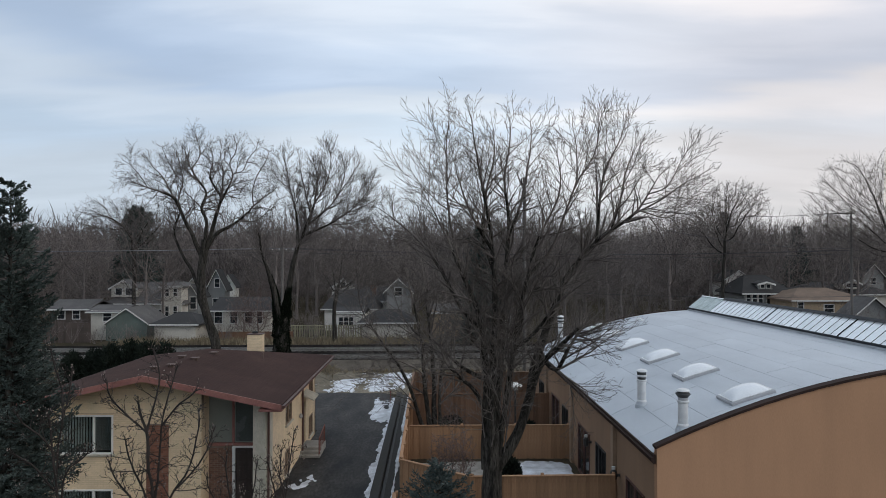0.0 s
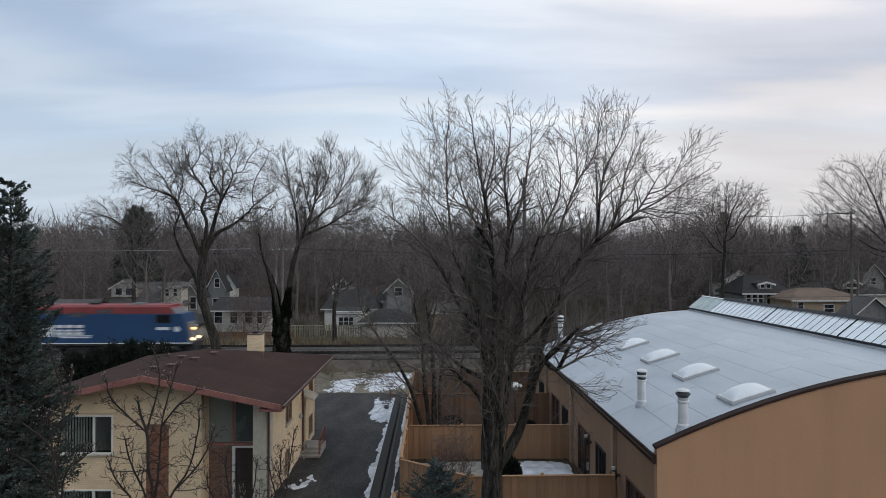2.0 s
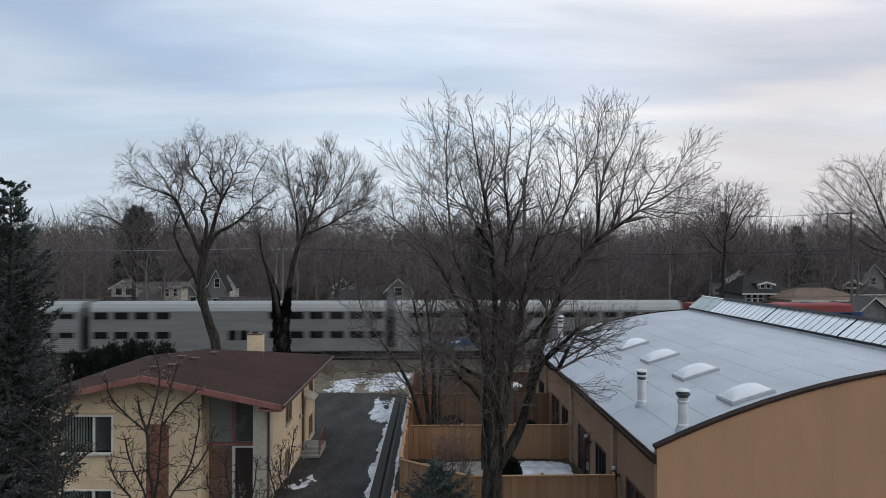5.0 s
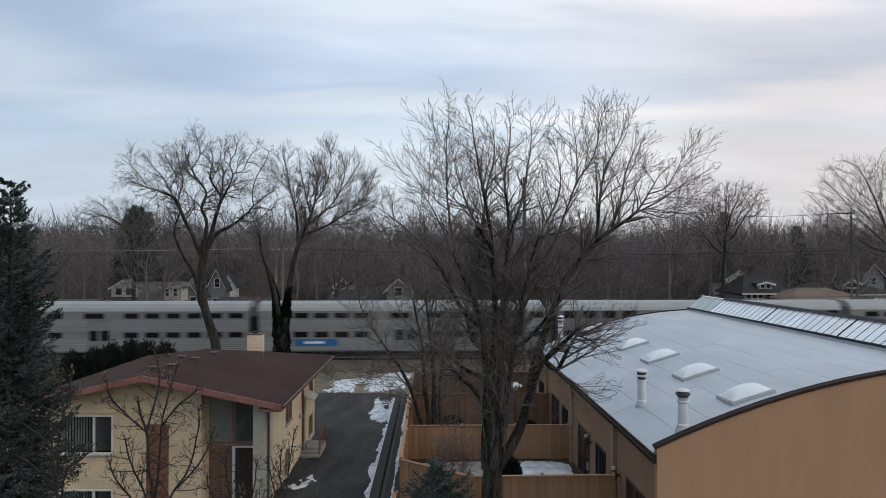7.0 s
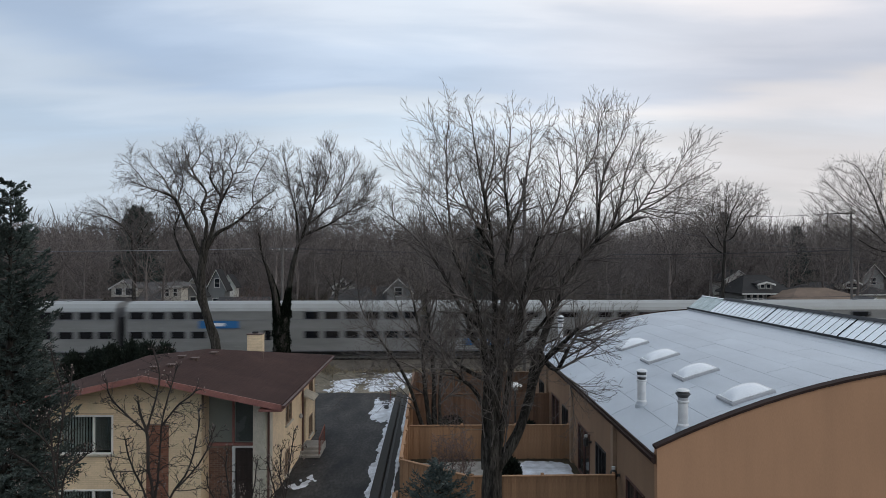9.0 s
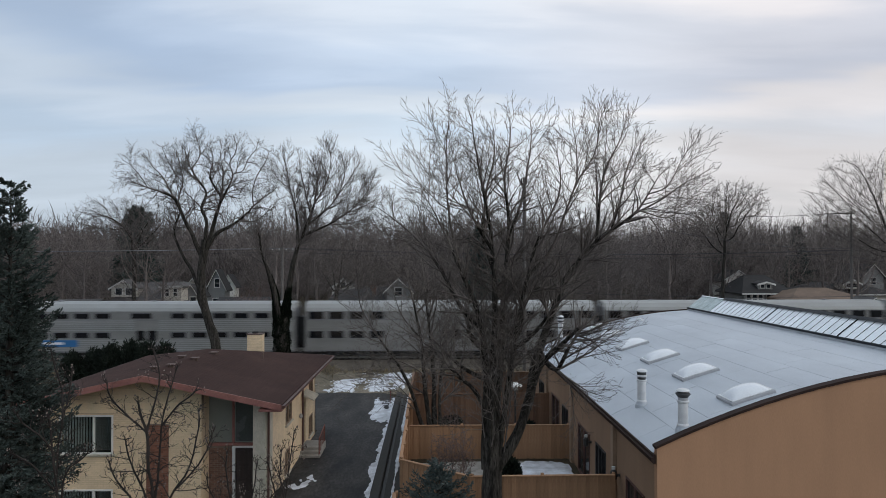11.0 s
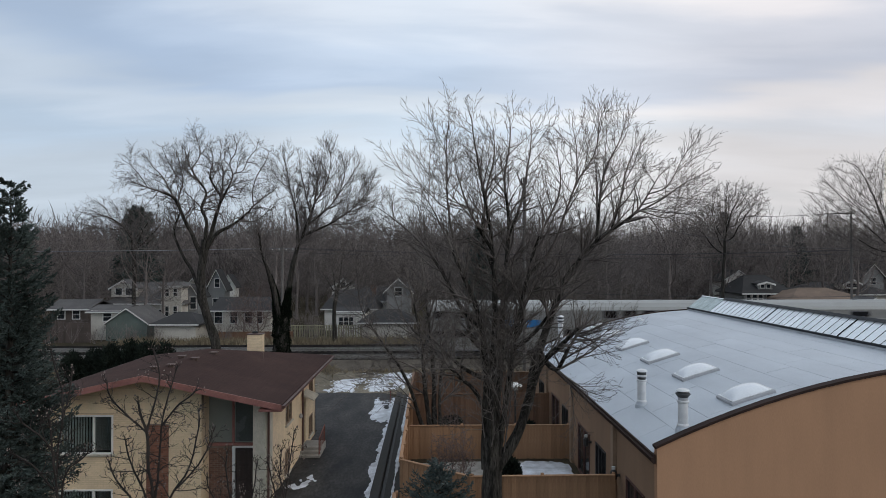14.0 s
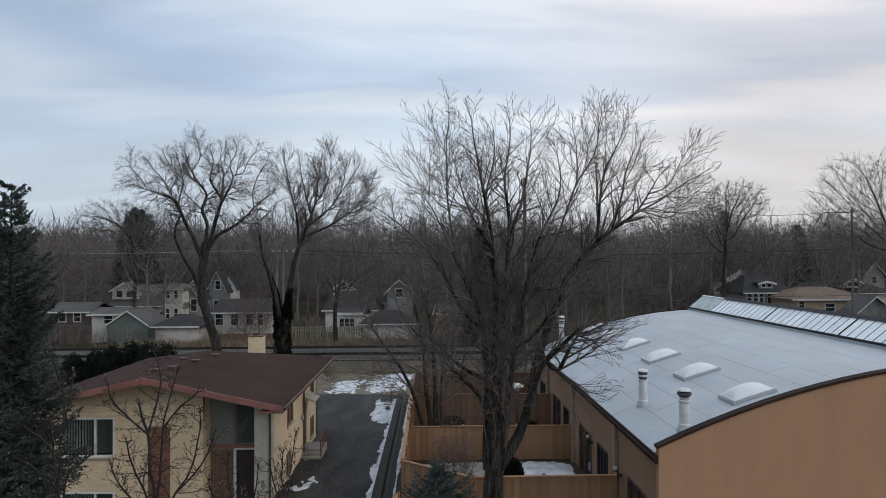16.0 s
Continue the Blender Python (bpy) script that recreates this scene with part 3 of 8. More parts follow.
def conifer(name, x, y, z, height, radius, seed, mat, label, whorls=26, per=9, tuft=0.14, bottom=0.06, group="", shape=1.0, sprays=6):
    """A spruce: whorls of boughs that sag and turn up at the tip, each with branchlets clothed in short needle tufts."""
    rng = np.random.default_rng(seed)
    top = empty(name, x, y, z)
    part("trunk", lathe([(height * 0.022, -0.1), (height * 0.017, height * 0.2), (height * 0.007, height * 0.6), (height * 0.003, height * 0.85), (0.008, height * 0.985)], 10), "bark", top)
    wood = Tubes()
    P, D, S = [], [], []
    for w in range(whorls):
        t = bottom + (0.97 - bottom) * (w / (whorls - 1)) ** 0.93
        reach = radius * (1 - t) ** (0.82 * shape) + 0.06 * radius
        cnt = max(5, int(per * (0.5 + (1 - t) * 0.7)))
        for k in range(cnt):
            ang = 2 * math.pi * (k + rng.uniform(-0.35, 0.35)) / cnt + w * 1.3
            L = reach * rng.uniform(0.50, 1.20)
            rise = 0.85 * t - 0.16 + rng.uniform(-0.12, 0.12)
            out = np.array((math.cos(ang), math.sin(ang), 0.0))
            hh = height * t + rng.uniform(-0.4, 0.4) * height / whorls

            def at(s):
                return out * (s * L) + np.array((0, 0, hh + L * (rise * s - 0.50 * s * s + 0.62 * s**3)))

            wood.add(np.array([at(s) for s in (0.0, 0.33, 0.66, 0.95)]), np.array((0.05, 0.035, 0.022, 0.008)) * L / 2, 3)
            lines = [(at(0.25), at(1.0), 1.0)]
            for j in range(sprays):
                s = 0.22 + 0.72 * (j + rng.random()) / sprays
                for sgn in (-1, 1):
                    a = at(s)
                    fwd = at(min(1.0, s + 0.05)) - at(s - 0.05)
                    fwd /= np.linalg.norm(fwd)
                    d = fwd * rng.uniform(0.55, 0.9) + np.array((-out[1], out[0], 0.0)) * sgn * rng.uniform(0.6, 1.0) + np.array((0, 0, rng.uniform(-0.28, 0.10)))
                    lines.append((a, a + d / np.linalg.norm(d) * L * (0.16 + 0.30 * (1 - s)) * rng.uniform(0.6, 1.15), 0.85))
            for a, b, size in lines:
                ln = np.linalg.norm(b - a)
                m = max(2, int(ln / (tuft * 0.24)))
                d = (b - a) / (ln + 1e-9)
                u = (np.arange(m) + rng.random(m)) / m
                P.append(a + np.outer(u, b - a))
                D.append(d + rng.normal(size=(m, 3)) * 0.48 + (0, 0, 0.12))
                S.append(np.full(m, size) * rng.uniform(0.7, 1.2, m))
    p, d, s = np.concatenate(P), np.concatenate(D), np.concatenate(S)
    n = len(p)
    d /= np.linalg.norm(d, axis=1)[:, None]
    q = p + d * (tuft * s)[:, None]
    side = np.cross(d, rng.normal(size=(n, 3)))
    side /= np.linalg.norm(side, axis=1)[:, None]
    up = np.cross(d, side)
    mid = p + (q - p) * 0.45
    wd = (tuft * 0.17 * s)[:, None]
    v = np.stack([p, mid + side * wd, q, mid - side * wd, mid + up * wd, mid - up * wd], 1).reshape(-1, 3)
    i = np.arange(n)[:, None] * 6
    f = np.concatenate([i + np.array((0, 1, 2, 3)), i + np.array((0, 4, 2, 5))])
    wood.mesh("branchwork", "bark", top)
    mesh_part("crown", v.tolist(), f.tolist(), mat, top)
    tagged(top, label, "tree", group)
    return top


def glide(pts, step):
    """A curve through a few way points, in even steps."""
    P = np.asarray(pts, float)
    P = np.concatenate([[2 * P[0] - P[1]], P, [2 * P[-1] - P[-2]]])
    out = []
    for i in range(1, len(P) - 2):
        m = max(2, int(np.linalg.norm(P[i + 1] - P[i]) / step))
        for k in range(m):
            t = k / m
            a, b, c, d = P[i - 1], P[i], P[i + 1], P[i + 2]
            out.append(0.5 * (2 * b + (c - a) * t + (2 * a - 5 * b + 4 * c - d) * t * t + (3 * b - a - 3 * c + d) * t**3))
    out.append(P[-2])
    return np.array(out)


class LimbedTree:
    """A leafless tree of drawn limbs, each with side boughs, branches and twigs at their own angles."""

    def __init__(self, name, base, seed, label, tip_r=0.006, bough=1.8, every=0.28, crooked=0.10, lift=0.25, limit=0.045, spread=(28, 55), group="", bark="bark", twig="twig", bare=0.22, dense=1.0, taper=1.7, buds=0, gaps=(0.72, 0.58)):
        self.gaps, self.nodes = gaps, []
        self.top = empty(name, *base)
        self.base = np.array(base, float)
        self.rng = np.random.default_rng(seed)
        self.limbs, self.twigs = Tubes(), Tubes()
        self.tip_r, self.bough, self.every, self.crooked, self.lift, self.limit, self.spread, self.bare, self.dense = tip_r, bough, every, crooked, lift, limit, spread, bare, dense
        self.bark, self.twig, self.taper, self.buds, self.ends = bark, twig, taper, buds, []
        tagged(self.top, label, "tree", group)

    def aside(self, d, lo, hi):
        """A direction that leaves d at an angle."""
        r = self.rng
        s = np.cross(d, r.normal(size=3))
        s /= np.linalg.norm(s) + 1e-9
        a = math.radians(r.uniform(lo, hi))
        return d * math.cos(a) + s * math.sin(a)

    def shoot(self, p, d, length, r, level):
        rng = self.rng
        n = (6, 3, 1)[level]
        pts, rr, d = [p], [r], d.copy()
        for k in range(n):
            d = d + rng.normal(size=3) * self.crooked * (1.5 if level == 0 else 1.1) + np.array((0, 0, self.lift * (1.0 if level < 2 else 0.6) / n))
            d /= np.linalg.norm(d)
            pts.append(pts[-1] + d * length / n)
            rr.append(max(self.tip_r * 0.45, r * (1 - 0.85 * (k + 1) / n)))
        pts, rr = np.array(pts), np.array(rr)
        self.twigs.add(pts, rr, 4 if r > 0.02 else 3)
        if self.buds and level and rng.random() < 0.25:
            self.ends.append(pts[-1])
        if level == 2:
            return
        gap = self.every * self.gaps[level] / self.dense
        many = max(2, int(length / gap))
        for j in range(many):
            t = 0.16 + 0.84 * (j + rng.random()) / many
            i = min(n - 1, int(t * n))
            f = t * n - i
            q = pts[i] + (pts[i + 1] - pts[i]) * f
            dd = pts[i + 1] - pts[i]
            dd /= np.linalg.norm(dd)
            ln = length * rng.uniform(0.32, 0.66) * (1.2 - 0.6 * t)
            self.shoot(q, self.aside(dd, *self.spread), ln, max(self.tip_r * 0.75, (rr[i] * (1 - f) + rr[i + 1] * f) * 0.66), level + 1)

    def limb(self, r0, r1, *way, start=None, sub=True):
        rng = self.rng
        way = [np.array(w) - self.base for w in way]
        if start is not None and self.nodes:
            p, r = np.concatenate([n[0] for n in self.nodes]), np.concatenate([n[1] for n in self.nodes])
            k = int(np.linalg.norm(p - way[0], axis=1).argmin())
            way[0], r0 = p[k], min(r0, max(r[k] * 0.85, r1 * 1.5))
        pts = glide(way, max(0.12, self.every * 0.8))
        if sub:
            pts = pts[:max(3, int(len(pts) * 0.90))]
        n = len(pts)
        w = rng.normal(size=(n, 3)) * self.crooked
        w = np.cumsum(w, 0)
        w -= np.linspace(0, 1, n)[:, None] * w[-1]
        amp = self.every * 0.30
        pts = pts + w * amp
        t = np.linspace(0, 1, n)
        rr = r1 + (r0 - r1) * (1 - t) ** self.taper
        self.nodes.append((pts, rr))
        cut = int(np.argmax(rr < self.limit)) if (rr < self.limit).any() else n
        if cut > 1:
            self.limbs.add(pts[:cut + 1], rr[:cut + 1], 16 if r0 > 0.19 else 10)
            if cut < n - 1:
                self.twigs.add(pts[cut:], rr[cut:], 5)
        else:
            self.twigs.add(pts, rr, 5)
        if not sub:
            return
        length = np.linalg.norm(np.diff(pts, axis=0), axis=1).sum()
        many = int(length / self.every * self.dense)
        bare = self.bare if start is None else start
        for j in range(many):
            s = bare + (1 - bare) * ((j + rng.random()) / many) ** 0.85
            i = min(n - 2, int(s * (n - 1)))
            d = pts[i + 1] - pts[i]
            d /= np.linalg.norm(d) + 1e-9
            ln = self.bough * rng.uniform(0.35, 1.15) * (1.1 - 0.55 * s)
            self.shoot(pts[i], self.aside(d, self.spread[0] + 8, self.spread[1] + 12), ln, max(self.tip_r * 1.2, min(rr[i] * 0.62, self.tip_r * 5.2)), 0)
        d = pts[-1] - pts[-2]
        for k in range(3):
            self.shoot(pts[-1], self.aside(d / np.linalg.norm(d), 5, 35), self.bough * 0.30, max(r1, self.tip_r), 0)

    def done(self):
        self.limbs.mesh("trunk", self.bark, self.top)
        self.twigs.mesh("crown", self.twig, self.top, smooth=False)
        if self.buds:
            v, f = [], []
            for c in self.ends:
                i = len(v)
                r = self.buds * self.rng.uniform(0.6, 1.25)
                v += [c + (r, 0, 0), c + (-r, 0, 0), c + (0, r, 0), c + (0, -r, 0), c + (0, 0, 1.7 * r), c + (0, 0, -r)]
                f += [(i + a, i + e, i + k) for k in (4, 5) for a, e in ((0, 2), (2, 1), (1, 3), (3, 0))]
            tagged(mesh_part("bud_rest", v, f, "bud", self.top), kind="stuff")
        return self.top

# ---- ground, drive, tracks ----
RAIL_Z = 0.70
TRACK_X, TRACK_Y, TRACK_SLOPE = -19.0, 61.9, 0.02
TRACK_TURN = math.degrees(math.atan(TRACK_SLOPE))


def track_point(u, across=0.0, z=0.0):
    """A place u metres along the nearer track, and so far across it."""
    c, s = math.cos(radians(TRACK_TURN)), math.sin(radians(TRACK_TURN))
    return Vector((TRACK_X + u * c - across * s, TRACK_Y + u * s + across * c, z))


def patch(name, mat, outline, z, label, thick=0.03, kind="structure", rough=0.35, seed=0, cell=0.4, category=""):
    """A thin lying sheet with a ragged edge: outline is a rectangle x0, x1, y0, y1."""
    x0, x1, y0, y1 = outline
    rng = random.Random(seed)
    n = max(10, int(2 * ((x1 - x0) + (y1 - y0)) / cell))
    cx, cy = (x0 + x1) / 2, (y0 + y1) / 2
    ring = []
    for i in range(n):
        a = 2 * math.pi * i / n
        c, s = math.cos(a), math.sin(a)
        k = 1 / max(abs(c), abs(s)) ** 0.75
        w = 1 - rough * (0.5 + 0.5 * noise.noise((c * 2.2 + seed, s * 2.2, seed * 1.7))) - rough * 0.5 * rng.random() * 0.5
        ring.append((cx + c * k * w * (x1 - x0) / 2, cy + s * k * w * (y1 - y0) / 2))
    b = bmesh.new()
    out = [b.verts.new((x, y, z)) for x, y in ring]
    inn = [b.verts.new((cx + (x - cx) * 0.9, cy + (y - cy) * 0.9, z + thick)) for x, y in ring]
    for i in range(n):
        b.faces.new((out[i], out[(i + 1) % n], inn[(i + 1) % n], inn[i]))
    b.faces.new(inn)
    bmesh.ops.triangulate(b, faces=[f for f in b.faces if len(f.verts) > 4])
    return tagged(part(name, b, mat), label, category or name.replace("_", " "), kind=kind)


def snow_field(x0, x1, y0, y1, ground, bias, seed, label, edge=None, thick=0.05, cx=0.09, cy=0.16, size=1.0, grain=0.35):
    """Leftover snow as a sheet of uneven height that sinks into the ground where it has melted. edge: the x along which it lies thickest."""
    nx, ny = int((x1 - x0) / cx) + 1, int((y1 - y0) / cy) + 1
    h = np.zeros((ny, nx))
    for j in range(ny):
        y = y0 + j * cy
        for i in range(nx):
            x = x0 + i * cx
            v = noise.noise((x * 0.55 / size, y * 0.32 / size, seed)) + 0.5 * noise.noise((x * 1.7 / size, y * 0.9 / size, seed + 3.0)) + grain * noise.noise((x * 4.5, y * 2.6, seed + 7.0)) + 0.6 * grain * noise.noise((x * 9.0, y * 5.5, seed + 17.0))
            if edge is None:
                u, w = (2 * (x - x0) / (x1 - x0) - 1), (2 * (y - y0) / (y1 - y0) - 1)
                v += bias + 0.35 - 1.1 * (abs(u) ** 3 + abs(w) ** 3)
            else:
                v += bias + 0.75 - 2.6 * abs(x - edge) / max(x1 - edge, edge - x0)
            h[j, i] = v
    z = np.clip(h, -0.4, 0.35) * thick / 0.3
    z = np.where(z < 0, z * 1.5, z)
    keep = h > -0.05
    b, vs = bmesh.new(), {}
    for j in range(ny - 1):
        for i in range(nx - 1):
            if keep[j:j + 2, i:i + 2].any():
                q = []
                for jj, ii in ((j, i), (j, i + 1), (j + 1, i + 1), (j + 1, i)):
                    if (jj, ii) not in vs:
                        vs[jj, ii] = b.verts.new((x0 + ii * cx, y0 + jj * cy, ground + z[jj, ii]))
                    q.append(vs[jj, ii])
                b.faces.new(q)
    return tagged(part("snow", b, "snow", smooth=True), label, "snow", kind="stuff")


def build_ground():
    b = bmesh.new()
    xs = [-2500, -600, -200, -90, -40, -15, 15, 40, 90, 200, 600, 2500]
    ys = [-300, -60, 0, 30, 56, 80, 120, 200, 500, 1200, 4000]
    g = [[b.verts.new((x, y, 0)) for x in xs] for y in ys]
    for i in range(len(ys) - 1):
        for j in range(len(xs) - 1):
            b.faces.new((g[i][j], g[i][j + 1], g[i + 1][j + 1], g[i + 1][j]))
    tagged(part("ground", b, "soil"), "dark winter soil with thin dormant grass", "ground", kind="structure")
    tagged(part("driveway", extrude_outline([(-6.25, 8), (-2.35, 8), (-2.35, 46.5), (-3.2, 48.2), (-9.8, 48.6), (-9.8, 38.6), (-6.25, 38.0)], "z", -0.1, 0.02), "asphalt"), "dark worn asphalt driveway beside the house", "driveway", kind="structure")
    tagged(part("yard_pavement", box(-16, 8, 48, 57.6, -0.1, 0.012), "gravel"), "pale gravel yard behind the houses", "yard", kind="structure")
    # low kerb with a channel behind it along the drive; the channel's shade is colour
    tagged(part("kerb", box(-2.40, -2.04, 8, 47.5, -0.1, 0.26, bevel=0.04), "kerb_dark"), "weathered dark concrete kerb along the driveway", "kerb", kind="structure")
    tagged(part("gutter_channel", box(-2.04, -1.90, 8, 47.5, -0.2, 0.04), "wet_concrete"), "dark wet drain channel behind the kerb", "channel", kind="structure")
    tagged(part("gutter_strip", box(-1.90, -1.30, 8, 47.5, -0.1, 0.07, bevel=0.015), "kerb_dark"), "concrete strip between drain channel and fence", "channel", kind="structure")
    # snow left over
    snow_field(-3.3, -2.402, 19, 46.4, 0.021, 0.12, 1.0, "thin ragged snow along the edge of the driveway", edge=-2.40, cx=0.06, cy=0.11)
    snow_field(-1.89, -1.3, 19, 46.4, 0.071, -0.12, 5.0, "thin ragged snow on the strip beside the channel", edge=-1.58, thick=0.03, cx=0.06, cy=0.11)
    snow_field(-9.0, -1.0, 48.4, 54.2, 0.013, 0.04, 9.0, "patch of old trampled snow on the gravel yard", size=0.8, cy=0.10, cx=0.06, thick=0.03, grain=0.75)
    snow_field(-7.0, 2.5, 53.4, 57.4, 0.013, -0.14, 12.0, "patch of old trampled snow on the gravel yard", size=0.9, cy=0.10, cx=0.07, thick=0.03, grain=0.7)
    snow_field(-3.9, -2.36, 39.5, 48.2, 0.021, 0.10, 15.0, "old snow at the end of the driveway", cy=0.2)
    snow_field(-6.2, -4.6, 27.6, 30.6, 0.021, -0.36, 18.0, "a little snow by the side steps", size=0.3, thick=0.02, cx=0.06, cy=0.10)
    snow_field(-5.9, -3.2, 20.5, 29.0, 0.021, -0.62, 21.0, "traces of snow on the driveway")
    # ballast bed
    prof = [(-4.4, 0.0), (-2.6, RAIL_Z - 0.20), (9.2, RAIL_Z - 0.20), (11.4, 0.1), (11.4, -0.1), (-4.4, -0.1)]
    bed = extrude_outline(prof, "x", -260, 320)
    ob = part("ballast_bed", bed, "ballast")
    ob.matrix_world = pose(TRACK_X, TRACK_Y, 0, 0, 0, TRACK_TURN)
    tagged(ob, "dark stone ballast bed carrying two railway tracks", "railway", kind="structure")
    ob = part("track_shoulder", extrude_outline([(-4.5, -0.1), (-4.5, 0.02), (-2.62, RAIL_Z - 0.18), (-1.55, RAIL_Z - 0.185), (-1.5, RAIL_Z - 0.25), (-1.5, -0.1)], "x", -260, 320), "dirt")
    ob.matrix_world = pose(TRACK_X, TRACK_Y, 0, 0, 0, TRACK_TURN)
    tagged(ob, "brown dirt shoulder beside the railway", "railway", kind="structure")
    for across in (0.0, 5.0):
        tr = empty("railway_track")
        tr.matrix_world = pose(*track_point(0, across), 0, 0, TRACK_TURN)
        for side in (-0.7525, 0.7525):
            prof = [(side - 0.07, RAIL_Z - 0.165), (side + 0.07, RAIL_Z - 0.165), (side + 0.02, RAIL_Z - 0.13), (side + 0.02, RAIL_Z - 0.04),
                    (side + 0.036, RAIL_Z - 0.03), (side + 0.036, RAIL_Z), (side - 0.036, RAIL_Z), (side - 0.036, RAIL_Z - 0.03), (side - 0.02, RAIL_Z - 0.04), (side - 0.02, RAIL_Z - 0.13)]
            part("rail", extrude_outline(prof, "x", -260, 320), "steel_rail", tr)
        first = None
        rng2 = random.Random(9)
        for i in range(150):
            u = -45 + i * 0.6
            if first is None:
                first = part("sleeper", box(-0.12, 0.12, -1.3, 1.3, RAIL_Z - 0.34, RAIL_Z - 0.166), "sleeper", tr)
                first.matrix_local = pose(u, 0, 0)
            else:
                again(first, tr, pose(u, rng2.uniform(-0.04, 0.04), 0, 0, 0, rng2.uniform(-1, 1)))
        tagged(tr, "railway track with worn steel rails on dark sleepers", "railway track", "railway tracks")


build_ground()


def grass_strip(name, x0, x1, y0, y1, count, height, seed, mat, label, z=0.0):
    rng = np.random.default_rng(seed)
    x = rng.uniform(x0, x1, count)
    y = rng.uniform(y0, y1, count)
    dense = np.array([noise.noise((a * 0.23, b * 0.5, seed)) for a, b in zip(x, y)]) * 0.9 + rng.uniform(0, 1, count) > 0.25
    x, y = x[dense], y[dense]
    n = len(x)
    h = height * rng.uniform(0.35, 1.15, n)
    a = rng.uniform(0, 2 * math.pi, n)
    w = 0.03 + 0.03 * rng.random(n)
    lx, ly = rng.normal(size=(2, n)) * 0.22 * h
    v = np.stack([np.stack([x - w * np.cos(a), y - w * np.sin(a), np.full(n, z)], 1),
                  np.stack([x + w * np.cos(a), y + w * np.sin(a), np.full(n, z)], 1),
                  np.stack([x + lx, y + ly, z + h], 1)], 1).reshape(-1, 3)
    f = np.arange(n * 3).reshape(-1, 3)
    return tagged(mesh_part(name, v.tolist(), f.tolist(), mat), label, "grass", kind="stuff")


grass_strip("dry_weeds", -34, 4, 74.2, 79.0, 11000, 0.75, 1, "dry_grass", "tall dry weeds beyond the railway")
grass_strip("dry_weeds", -40, 30, 56.6, 57.6, 4000, 0.35, 2, "dry_grass", "low dry grass at the foot of the ballast")

# ---- the train ----
CAR_PITCH, CAR_LEN = 26.2, 25.3
TRAIN = []


def truck(parent, u, wheel_r=0.46, base=2.6, name="bogie"):
    """A four-wheel bogie: frame, springs and wheels."""
    b = bmesh.new()
    for s in (-1.12, 1.0):
        merge(b, box(-base / 2 - 0.55, base / 2 + 0.55, s, s + 0.12, 0.42, 0.68, bevel=0.04))
        for k in (-0.4, 0.4):
            lathe([(0.13, 0.2), (0.13, 0.62)], 8, k, s + 0.06, 0, b)
        for k in (-base / 2, base / 2):
            merge(b, box(k - 0.2, k + 0.2, s - 0.04, s + 0.16, 0.30, 0.62, bevel=0.04))
    merge(b, box(-0.4, 0.4, -1.0, 1.0, 0.35, 0.72))
    fr = part(name, b, "train_black", parent)
    fr.matrix_local = pose(u, 0, 0)
    for k in (-base / 2, base / 2):
        w = bmesh.new()
        for s in (-0.7525, 0.7525):
            d = 1 if s > 0 else -1
            g = lathe([(0.25, -0.07), (wheel_r - 0.07, -0.05), (wheel_r, -0.065), (wheel_r, 0.05), (wheel_r + 0.028, 0.052), (wheel_r + 0.028, 0.075), (0.2, 0.08)], 20)
            g.transform(Matrix.Translation((0, s, 0)) @ Matrix.Rotation(radians(90 * d), 4, 'X'))
            merge(w, g)
        rod((0, -0.7, 0), (0, 0.7, 0), 0.08, 8, w)
        o = part("wheelset", w, "train_grey", fr)
        o.matrix_local = pose(k, 0, wheel_r)
    return fr


